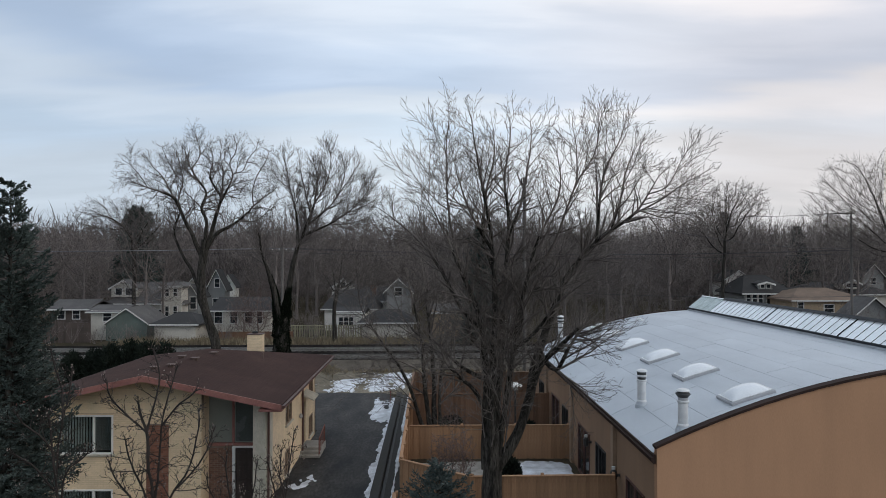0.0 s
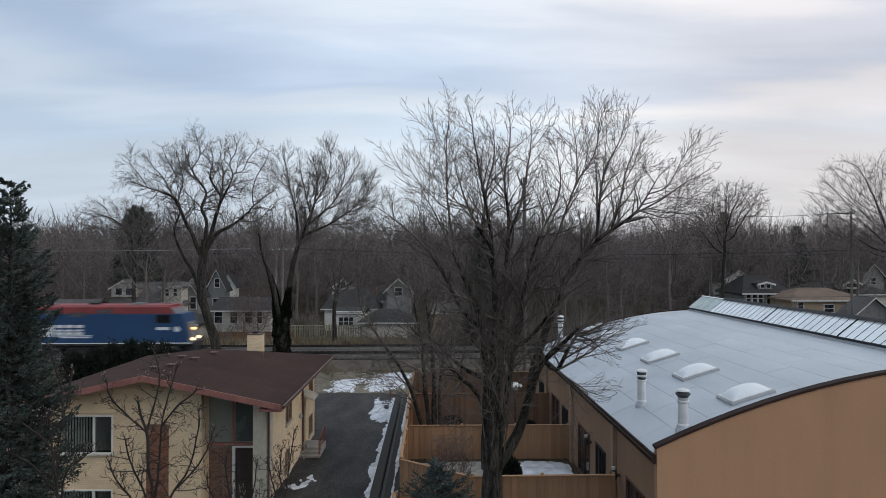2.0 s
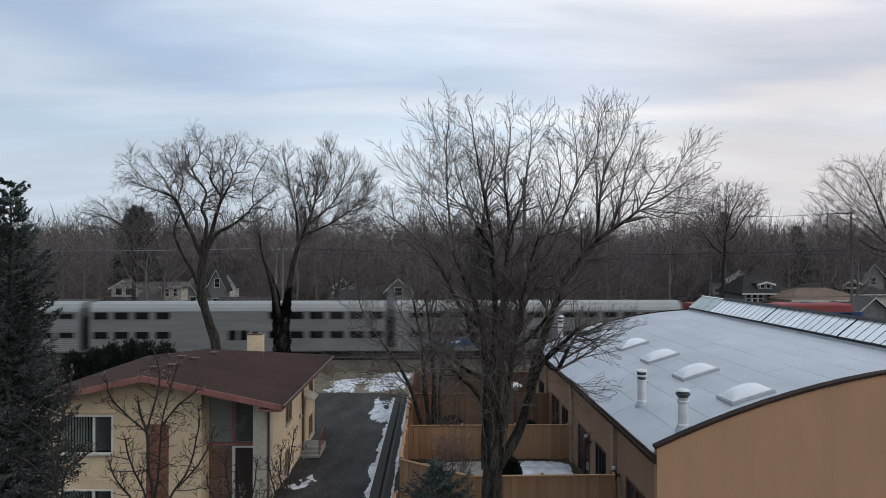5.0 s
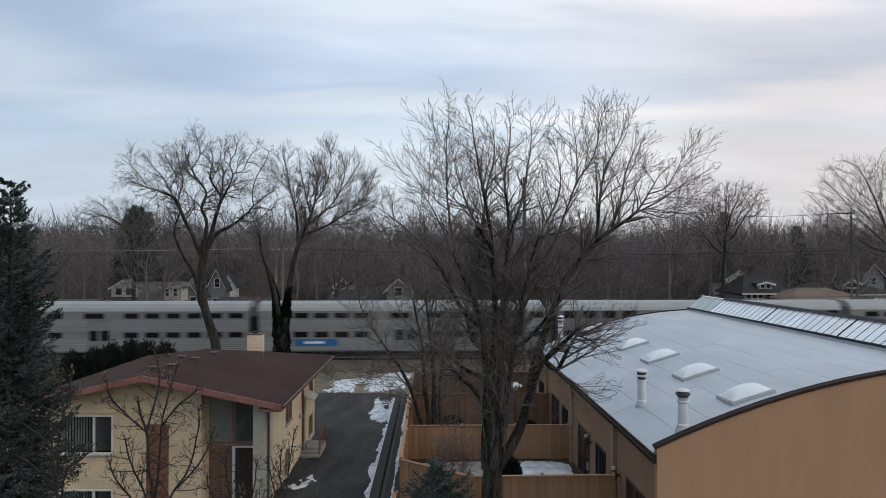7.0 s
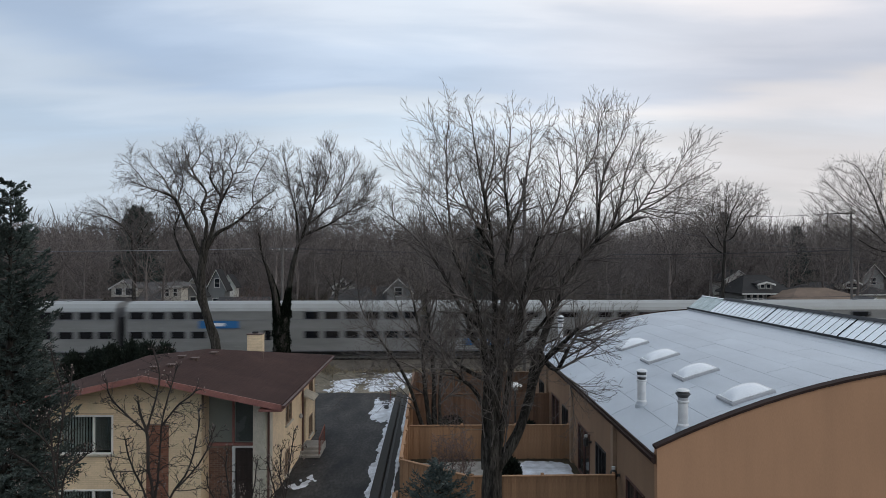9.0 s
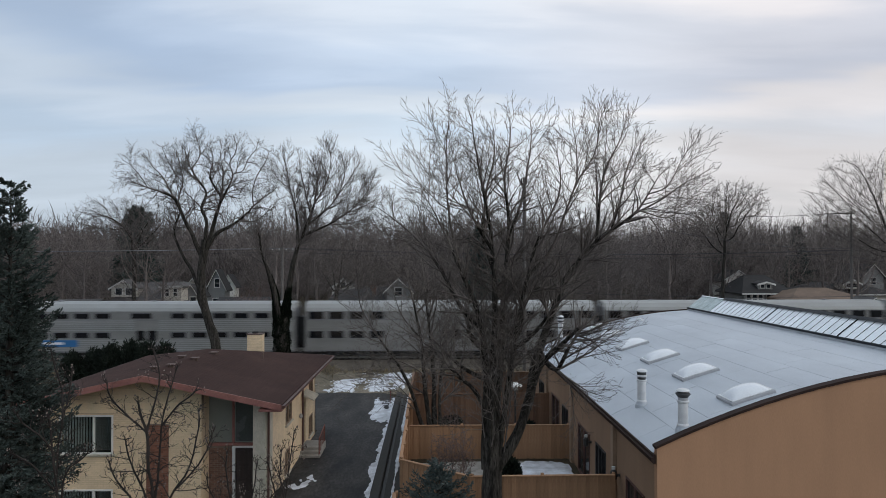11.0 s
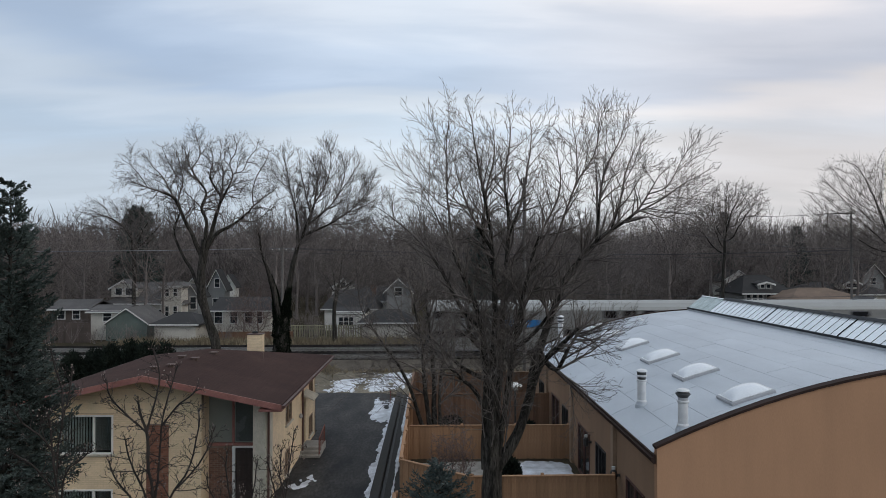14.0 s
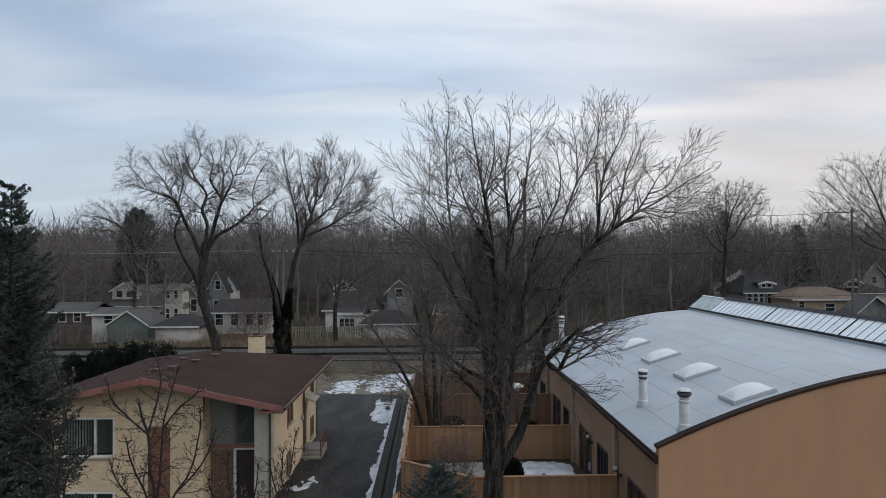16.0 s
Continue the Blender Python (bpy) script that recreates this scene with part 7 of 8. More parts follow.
t = LimbedTree("bare_tree", (-0.22, 34.2, 0), 12, "slender leafless tree with several stems in the second patio", tip_r=0.0095, bough=3.0, every=0.30, crooked=0.085, lift=0.22, spread=(24, 54), gaps=(0.8, 0.9))
t.limb(0.16, 0.012, (-0.03, 34.20, -0.13), (-0.14, 34.09, 1.28), (-0.36, 33.97, 3.23), (-0.55, 33.86, 5.44), (-1.01, 33.74, 7.65), (-1.61, 33.63, 9.84), (-1.91, 33.51, 11.74), (-1.77, 33.40, 13.64))
t.limb(0.168, 0.012, (0.20, 34.30, -0.16), (0.09, 34.43, 1.48), (0.09, 34.56, 3.12), (-0.08, 34.69, 5.35), (-0.37, 34.81, 8.16), (-0.65, 34.94, 10.42), (-0.49, 35.07, 12.71), (-0.00, 35.20, 14.16))
t.limb(0.112, 0.012, (0.36, 34.20, -0.13), (0.36, 34.32, 1.50), (0.48, 34.44, 3.98), (0.87, 34.56, 6.48), (1.27, 34.68, 9.01), (1.50, 34.80, 10.99))
t.limb(0.16, 0.02, (-0.36, 34.10, -0.10), (-0.63, 33.96, 1.58), (-1.01, 33.83, 2.85), (-1.69, 33.69, 4.24), (-2.53, 33.55, 5.43), (-3.22, 33.41, 6.53), (-3.48, 33.27, 7.27), (-3.63, 33.14, 9.02), (-3.78, 33.00, 10.37), start=0.55)
t.limb(0.053, 0.01, (-1.70, 33.80, 4.14), (-2.20, 33.47, 4.52), (-2.71, 33.13, 4.46), (-3.05, 32.80, 3.98), start=0.1)
t.limb(0.053, 0.01, (-0.82, 33.90, 2.28), (-1.44, 33.47, 3.05), (-2.01, 33.03, 3.62), (-2.56, 32.60, 3.62), start=0.1)
t.limb(0.045, 0.01, (-0.69, 33.90, 1.87), (-1.55, 33.55, 2.77), (-2.02, 33.20, 3.11), start=0.1)
t.limb(0.053, 0.01, (-1.18, 33.90, 2.97), (-1.77, 33.67, 3.78), (-2.14, 33.43, 4.41), (-2.02, 33.20, 4.99), start=0.1)
t.limb(0.068, 0.01, (-1.02, 33.80, 7.64), (-2.07, 34.07, 9.29), (-2.93, 34.33, 10.40), (-3.37, 34.60, 11.26), start=0.1)
t.limb(0.06, 0.01, (-0.36, 34.60, 6.48), (0.42, 34.27, 8.18), (0.97, 33.93, 10.12), (1.12, 33.60, 11.48), start=0.1)
t.limb(0.06, 0.01, (-0.55, 33.80, 5.45), (-1.47, 34.13, 6.52), (-2.04, 34.47, 7.89), (-2.63, 34.80, 8.72), start=0.1)
t.done()
t = LimbedTree("bare_tree", (-15.82, 52.0, 0), 21, "broad-crowned leafless tree with crooked limbs beside the railway", tip_r=0.0105, bough=2.5, every=0.34, crooked=0.17, lift=0.18, spread=(28, 60), bare=0.30, limit=0.07, taper=1.0, dense=1.25, twig="twig_grey", gaps=(0.68, 0.62))
t.limb(0.34, 0.28, (-15.74, 52.00, -0.21), (-16.17, 52.00, 2.93), (-16.76, 52.00, 4.82), (-17.23, 52.00, 6.71), (-17.28, 52.00, 8.39), (-17.03, 52.00, 9.74), (-16.87, 52.00, 10.71), sub=False)
t.limb(0.187, 0.03, (-17.20, 52.00, 9.15), (-17.64, 51.81, 10.83), (-18.25, 51.62, 12.16), (-18.77, 51.44, 13.40), (-19.07, 51.25, 13.88), (-19.95, 51.06, 14.27), (-20.98, 50.88, 14.58), (-21.84, 50.69, 14.89), (-22.57, 50.50, 15.03), start=0.4)
t.limb(0.133, 0.03, (-17.42, 52.20, 6.28), (-17.98, 52.33, 8.39), (-18.70, 52.47, 9.57), (-19.35, 52.60, 10.93), (-19.40, 52.73, 11.87), (-19.07, 52.87, 12.99), (-19.30, 53.00, 13.95), (-18.97, 53.13, 15.04), (-19.28, 53.27, 16.56), (-19.76, 53.40, 18.31), start=0.45)
t.limb(0.156, 0.03, (-16.95, 52.00, 10.07), (-16.74, 51.86, 11.96), (-17.04, 51.71, 13.08), (-16.66, 51.57, 14.16), (-17.20, 51.43, 14.98), (-17.73, 51.29, 15.88), (-18.10, 51.14, 17.19), (-17.89, 51.00, 18.33))
t.limb(0.172, 0.03, (-16.78, 52.00, 10.07), (-16.33, 52.14, 11.76), (-15.96, 52.29, 13.13), (-15.84, 52.43, 13.90), (-16.31, 52.57, 14.68), (-16.74, 52.71, 15.55), (-16.62, 52.86, 16.94), (-17.10, 53.00, 18.46))
t.limb(0.117, 0.02, (-15.88, 52.30, 13.55), (-15.33, 52.12, 14.47), (-14.82, 51.94, 15.55), (-14.94, 51.76, 16.45), (-14.39, 51.58, 17.52), (-14.88, 51.40, 18.49), start=0.1)
t.limb(0.078, 0.02, (-14.88, 52.00, 15.47), (-14.11, 52.25, 15.92), (-13.79, 52.50, 16.81), (-13.27, 52.75, 17.70), (-13.46, 53.00, 18.47), start=0.1)
t.limb(0.187, 0.03, (-16.70, 52.00, 9.86), (-16.15, 52.11, 11.13), (-15.35, 52.23, 11.68), (-14.20, 52.34, 12.45), (-13.48, 52.46, 13.23), (-12.91, 52.57, 13.75), (-12.09, 52.69, 14.36), (-11.26, 52.80, 14.80), start=0.3)
t.limb(0.078, 0.02, (-14.36, 52.30, 11.94), (-13.29, 52.07, 12.10), (-12.48, 51.85, 12.59), (-11.84, 51.62, 13.08), (-11.21, 51.40, 12.65), start=0.2)
t.limb(0.094, 0.02, (-13.40, 52.50, 13.32), (-13.43, 52.27, 14.40), (-13.04, 52.05, 15.48), (-12.40, 51.83, 16.46), (-12.02, 51.60, 17.52), start=0.1)
t.limb(0.078, 0.02, (-19.17, 51.50, 13.90), (-19.91, 51.80, 15.31), (-20.87, 52.10, 16.19), (-21.62, 52.40, 17.29), start=0.1)
t.limb(0.07, 0.02, (-20.75, 51.00, 14.52), (-21.34, 50.73, 15.47), (-21.92, 50.47, 16.18), (-22.32, 50.20, 15.94), start=0.1)
t.limb(0.07, 0.02, (-18.85, 52.80, 15.00), (-19.76, 53.07, 16.10), (-20.51, 53.33, 17.43), (-20.83, 53.60, 18.34), start=0.1)
t.limb(0.078, 0.02, (-17.77, 51.40, 15.89), (-17.18, 51.73, 16.99), (-17.51, 52.07, 18.09), (-17.84, 52.40, 18.79), start=0.1)
t.limb(0.07, 0.02, (-15.83, 52.40, 13.90), (-15.59, 52.13, 15.57), (-15.76, 51.87, 17.01), (-15.48, 51.60, 18.23), start=0.1)
t.done()
t = LimbedTree("bare_tree", (-11.65, 54.0, 0), 22, "forked leafless tree with ivy on its trunk", tip_r=0.0105, bough=2.9, every=0.34, crooked=0.085, lift=0.30, spread=(20, 44), bare=0.22, limit=0.07, taper=1.2, dense=1.25, twig="twig_grey", gaps=(0.68, 0.62))
t.limb(0.6, 0.5, (-11.65, 54.00, -0.59), (-11.70, 54.00, 1.37), (-11.66, 54.00, 3.11), (-11.67, 54.00, 4.86), sub=False)
t.limb(0.258, 0.06, (-11.93, 54.00, 3.77), (-11.98, 53.83, 5.74), (-12.21, 53.67, 7.14), (-12.78, 53.50, 8.79), (-13.09, 53.33, 10.09), (-13.22, 53.17, 11.60), (-13.53, 53.00, 13.09), start=0.6)
t.limb(0.289, 0.03, (-11.45, 54.00, 3.76), (-11.25, 54.08, 6.16), (-10.88, 54.15, 8.35), (-10.50, 54.23, 10.10), (-9.91, 54.30, 11.65), (-9.22, 54.38, 13.55), (-9.02, 54.45, 15.63), (-9.39, 54.52, 17.42), (-9.27, 54.60, 18.76), start=0.45)
t.limb(0.122, 0.02, (-10.43, 54.30, 10.33), (-10.56, 54.02, 12.73), (-10.95, 53.75, 14.68), (-11.24, 53.48, 16.39), (-11.44, 53.20, 17.78), start=0.2)
t.limb(0.13, 0.02, (-9.84, 54.40, 11.78), (-8.47, 54.65, 12.99), (-7.45, 54.90, 14.35), (-6.95, 55.15, 16.17), (-7.34, 55.40, 17.87), start=0.2)
t.limb(0.13, 0.02, (-10.17, 54.30, 10.99), (-8.19, 54.52, 11.97), (-6.23, 54.75, 13.31), (-5.05, 54.98, 14.81), (-4.53, 55.20, 16.40), start=0.25)
t.limb(0.086, 0.02, (-7.46, 55.00, 14.36), (-6.35, 54.60, 15.79), (-5.51, 54.20, 17.07), start=0.1)
t.limb(0.086, 0.02, (-9.24, 54.50, 13.56), (-8.14, 54.20, 15.39), (-7.88, 53.90, 17.11), (-8.15, 53.60, 18.29), start=0.1)
t.limb(0.072, 0.02, (-6.81, 54.80, 12.96), (-5.16, 55.20, 13.62), (-3.75, 55.60, 14.73), start=0.1)
t.limb(0.079, 0.02, (-9.22, 54.40, 12.76), (-9.98, 54.67, 14.55), (-10.39, 54.93, 16.36), (-10.62, 55.20, 17.83), start=0.1)
t.limb(0.072, 0.02, (-8.18, 54.50, 11.97), (-6.36, 54.05, 12.08), (-4.79, 53.60, 12.49), start=0.2)
t.limb(0.065, 0.02, (-10.89, 53.50, 14.65), (-11.64, 53.15, 15.26), (-12.12, 52.80, 16.08), start=0.1)
t.done()
bare_tree("bare_tree", (51.6, 72, 0), (50.2, 72.00, 7.2), [
    (44.05, 72.00, 15.08, 4.39, 5, 4.98, 1.0), (48.84, 72.00, 16.27, 4.39, 5, 4.68, 1.0), (46.11, 72.00, 11.53, 4.68, 5, 2.93, 0.4)],
    3400, 23, 0.20, tip_r=0.011, crooked=0.15, label="leafless tree beside the tall utility pole")
bare_tree("bare_tree", (34.19, 82, 0), (34.54, 82.00, 7.79), [
    (35.93, 82.00, 15.85, 4.00, 4, 2.67, 1.0), (33.21, 82.00, 13.16, 3.33, 4, 3.00, 0.6)],
    2000, 24, 0.18, tip_r=0.012, crooked=0.16, label="leafless tree with rounded crown beyond the railway")
bare_tree("bare_tree", (-37.62, 88, 0), (-37.43, 88.00, 6.28), [
    (-40.15, 88.00, 14.45, 5.37, 4, 2.72, 1.0), (-35.20, 88.00, 13.38, 3.58, 4, 3.22, 0.6)],
    1800, 25, 0.25, tip_r=0.012, crooked=0.2, twig="twig_grey", label="pale leafless tree beyond the railway")
bare_tree("bare_tree", (-10.65, 76, 0), (-10.65, 76.00, 4.23), [(-10.17, 76.00, 7.92, 3.40, 3, 2.78, 1.0)],
    600, 26, 0.22, tip_r=0.014, crooked=0.2, label="small crooked leafless tree beyond the railway")

# small bare crab-apple trees close below the window


def crab_apple(seed, x, y):
    return LimbedTree("crab_apple_tree", (x, y, 0), seed, "small leafless crab-apple tree with pale buds", tip_r=0.0062, bough=0.60, every=0.15, crooked=0.15, lift=0.22, limit=0.02, spread=(30, 66),
                      group="crab apples below the window", bark="dark_twig", twig="dark_twig", bare=0.30, taper=0.9, buds=0.012, dense=1.25, gaps=(0.85, 1.2))


t = crab_apple(31, -4.92, 12.5)
t.limb(0.041, 0.02, (-4.90, 12.50, 0.00), (-4.89, 12.47, 3.95), (-4.90, 12.44, 5.16), (-4.97, 12.41, 5.76), (-5.02, 12.39, 6.32), (-5.17, 12.36, 6.79), (-5.19, 12.33, 7.32), (-5.21, 12.30, 7.79))
t.limb(0.025, 0.012, (-5.02, 12.40, 6.28), (-5.28, 12.30, 6.57), (-5.50, 12.20, 6.86), (-5.58, 12.10, 7.12), (-5.60, 12.00, 7.48), start=0.15)
t.limb(0.03, 0.012, (-4.92, 12.50, 4.94), (-4.87, 12.56, 5.72), (-4.85, 12.62, 6.36), (-4.79, 12.68, 6.78), (-4.69, 12.74, 7.20), (-4.64, 12.80, 7.69), start=0.3)
t.limb(0.022, 0.012, (-5.00, 12.40, 6.26), (-4.95, 12.47, 6.75), (-4.90, 12.55, 7.13), (-4.94, 12.62, 7.48), (-5.15, 12.70, 7.93), start=0.15)
t.limb(0.028, 0.012, (-4.90, 12.50, 4.44), (-4.71, 12.58, 5.11), (-4.43, 12.66, 5.59), (-4.31, 12.74, 6.12), (-4.27, 12.82, 6.57), (-4.37, 12.90, 6.97), start=0.35)
t.limb(0.022, 0.012, (-4.91, 12.50, 4.74), (-5.16, 12.40, 5.37), (-5.31, 12.30, 5.85), (-5.33, 12.20, 6.22), (-5.23, 12.10, 6.54), start=0.35)
t.limb(0.022, 0.012, (-4.92, 12.50, 4.34), (-5.25, 12.33, 5.10), (-5.48, 12.17, 5.55), (-5.59, 12.00, 6.08), start=0.4)
t.limb(0.019, 0.012, (-4.82, 12.60, 6.42), (-4.49, 12.47, 6.80), (-4.23, 12.33, 6.97), (-4.01, 12.20, 7.27), start=0.15)
t.limb(0.019, 0.012, (-4.65, 12.70, 5.22), (-4.20, 12.57, 5.71), (-3.91, 12.43, 6.25), (-3.90, 12.30, 6.58), start=0.2)
t.done()
t = crab_apple(32, -6.30, 12.0)
t.limb(0.039, 0.016, (-6.32, 12.00, 0.07), (-6.30, 11.97, 4.18), (-6.33, 11.93, 5.34), (-6.40, 11.90, 6.02), (-6.44, 11.87, 6.55), (-6.59, 11.83, 7.08), (-6.71, 11.80, 7.61))
t.limb(0.025, 0.012, (-6.36, 12.00, 5.12), (-6.44, 12.07, 6.06), (-6.38, 12.15, 6.63), (-6.30, 12.23, 7.10), (-6.31, 12.30, 7.58), start=0.3)
t.limb(0.025, 0.012, (-6.34, 12.00, 4.84), (-6.20, 11.93, 5.72), (-5.91, 11.87, 6.00), (-5.63, 11.80, 6.28), start=0.35)
t.limb(0.019, 0.012, (-6.41, 11.90, 6.11), (-6.59, 11.80, 6.42), (-6.81, 11.70, 6.64), (-6.94, 11.60, 6.94), start=0.2)
t.limb(0.019, 0.012, (-6.40, 12.00, 5.32), (-6.60, 11.87, 5.74), (-6.78, 11.73, 6.02), (-7.01, 11.60, 6.20), start=0.3)
t.limb(0.019, 0.012, (-6.40, 12.20, 6.61), (-6.46, 12.27, 7.09), (-6.65, 12.33, 7.57), (-6.76, 12.40, 7.96), start=0.2)
t.done()
t = crab_apple(33, -2.72, 13.0)
t.limb(0.028, 0.012, (-2.71, 13.00, 0.05), (-2.73, 12.95, 4.24), (-2.80, 12.90, 5.40), (-2.75, 12.85, 6.04), (-2.69, 12.80, 6.57))
t.limb(0.017, 0.01, (-2.78, 13.00, 4.74), (-2.67, 13.07, 5.56), (-2.60, 13.13, 6.07), (-2.51, 13.20, 6.32), start=0.3)
t.limb(0.017, 0.01, (-2.76, 13.00, 4.43), (-2.95, 12.85, 5.32), (-3.00, 12.70, 5.87), start=0.4)
t.done()
t = crab_apple(34, -3.39, 12.2)
t.limb(0.03, 0.012, (-3.37, 12.20, 0.05), (-3.38, 12.16, 4.27), (-3.49, 12.12, 5.26), (-3.55, 12.08, 5.86), (-3.43, 12.04, 6.45), (-3.36, 12.00, 6.79))
t.limb(0.019, 0.01, (-3.39, 12.20, 4.45), (-3.22, 12.30, 5.10), (-3.13, 12.40, 5.56), (-3.12, 12.50, 5.93), start=0.35)
t.limb(0.019, 0.01, (-3.44, 12.20, 4.64), (-3.70, 12.10, 5.17), (-3.82, 12.00, 5.49), (-3.84, 11.90, 5.77), start=0.35)
t.limb(0.017, 0.01, (-3.39, 12.20, 4.45), (-2.93, 12.10, 5.07), (-2.68, 12.00, 5.39), (-2.54, 11.90, 5.62), start=0.4)
t.done()

# conifers
conifer("spruce_tree", -11.42, 19, 0, 11.6, 1.85, 41, "near_spruce", "tall blue-grey spruce beside the house", whorls=42, per=10, tuft=0.12, shape=0.78, sprays=9)
conifer("spruce_tree", -12.4, 20.8, 0, 8.6, 1.8, 42, "near_spruce", "dense dark spruce beside the house", whorls=28, per=10, tuft=0.14, sprays=7, shape=0.6)
conifer("blue_spruce", 0.13, 19.3, 0, 3.66, 2.0, 43, "blue_spruce", "young blue spruce in front of the patio fence", whorls=17, per=11, tuft=0.105, shape=0.95, sprays=8)
conifer("spruce_tree", -49.71, 118, 0, 17.6, 4.7, 44, "spruce", "dense dark spruce behind the far houses", whorls=34, per=15, tuft=0.75, bottom=0.18, shape=0.75)
conifer("spruce_tree", 68.69, 130, 0, 14.95, 4.0, 45, "spruce", "distant dark spruce above bare woods", whorls=18, per=9, tuft=0.7)
conifer("spruce_tree", 50.74, 120, 0, 16.87, 3.6, 46, "spruce", "distant dark spruce above bare woods", whorls=18, per=9, tuft=0.7)
conifer("spruce_tree", 5.06, 75, 0, 12.82, 3.0, 47, "spruce", "dark spruce behind the patio trees", whorls=20, per=10, tuft=0.45)


def clipped_yew(x, y, w, ht, seed, label):
    """A dense upright evergreen of many short blades round a core."""
    rng = np.random.default_rng(seed)
    top = empty("yew_bush", x, y, 0)
    n = 6500
    a = rng.uniform(0, 2 * math.pi, n)
    t = rng.random(n) ** 0.8
    prof = np.where(t < 0.7, 1 - 0.15 * (t / 0.7) ** 2, 0.85 * np.sqrt(np.clip(1 - ((t - 0.7) / 0.3) ** 2, 0, 1)))
    bump = 1 + 0.16 * np.sin(a * 5 + t * 9 + seed) + 0.12 * rng.normal(size=n)
    r = w / 2 * prof * bump * (0.75 + 0.25 * rng.random(n))
    p = np.stack([r * np.cos(a), r * np.sin(a), t * ht * (1 + 0.05 * rng.normal(size=n))], 1)
    d = np.stack([np.cos(a) * 0.5, np.sin(a) * 0.5, np.full(n, 0.9)], 1) + rng.normal(size=(n, 3)) * 0.45
    d /= np.linalg.norm(d, axis=1)[:, None]
    s = np.cross(d, rng.normal(size=(n, 3)))
    s /= np.linalg.norm(s, axis=1)[:, None]
    ln, wd = 0.19 * rng.uniform(0.6, 1.4, (n, 1)), 0.038
    v = np.stack([p - s * wd, p + s * wd, p + d * ln + s * wd * 0.3, p + d * ln - s * wd * 0.3], 1).reshape(-1, 3)
    f = np.arange(4 * n).reshape(-1, 4)
    mesh_part("foliage", v.tolist(), f.tolist(), "yew", top)
    core = lathe([(w * 0.30, 0), (w * 0.38, ht * 0.3), (w * 0.34, ht * 0.7), (w * 0.1, ht * 0.93)], 10)
    part("core", core, "yew", top)
    tagged(top, label, "bush", "dark evergreens behind the house")


rng_y = random.Random(8)
for i, px_x in enumerate((-21.2, -20.1, -18.9, -17.9, -16.8, -15.8)):
    clipped_yew(px_x, 41.5 + rng_y.uniform(-0.3, 0.3), 1.5, (3.5, 3.65, 3.95, 4.1, 4.15, 4.0)[i], 50 + i, "dense dark evergreen bush behind the house")

# ---- woods beyond ----


def wood_tree(seed, height, width, count, tip_r, low=0.10, label=""):
    mid = (1 + low) / 2
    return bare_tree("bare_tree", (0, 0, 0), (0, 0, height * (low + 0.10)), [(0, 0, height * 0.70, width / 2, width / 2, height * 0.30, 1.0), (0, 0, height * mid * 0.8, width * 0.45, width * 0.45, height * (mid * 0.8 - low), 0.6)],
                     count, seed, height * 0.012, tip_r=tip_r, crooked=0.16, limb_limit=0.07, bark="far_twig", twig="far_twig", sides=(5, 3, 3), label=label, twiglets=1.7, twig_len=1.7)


kinds = [wood_tree(60 + i, 13.0 + 1.9 * i, 10 + (i % 3), 520, 0.018, 0.12 + 0.05 * (i % 2), label="leafless tree in the far neighbourhood") for i in range(4)]
rng_w = random.Random(21)
spots = []
for i in range(98):
    y = 86 + 110 * (i + rng_w.random()) / 98
    half = y * 0.72
    spots.append((rng_w.uniform(-half, half), y, rng_w.uniform(0, 360)))
for x, y in ((42.52, 100), (46.54, 104), (50.31, 106), (49.36, 100), (42.02, 106), (38.88, 112), (8.50, 110), (51.78, 112), (62.94, 122), (72.97, 130), (39.71, 108), (5.50, 104), (13.22, 116), (19.00, 106), (28.39, 118), (-57.00, 108), (-56.14, 118), (-18.60, 112), (-10.56, 124), (19.5, 102), (23.8, 108), (26.3, 104), (32.5, 112), (18.4, 116), (37.7, 120), (-11.2, 110), (-19.6, 118), (-30.6, 122)):
    spots.append((x, y, rng_w.uniform(0, 360)))
for i, (x, y, turn) in enumerate(spots):
    k = kinds[i % 4]
    m = pose(x, y, 0, 0, 0, turn)
    if i < 4:
        k.matrix_world = m
        k["group"] = "far bare trees"
    else:
        o = copy_thing(k, m)


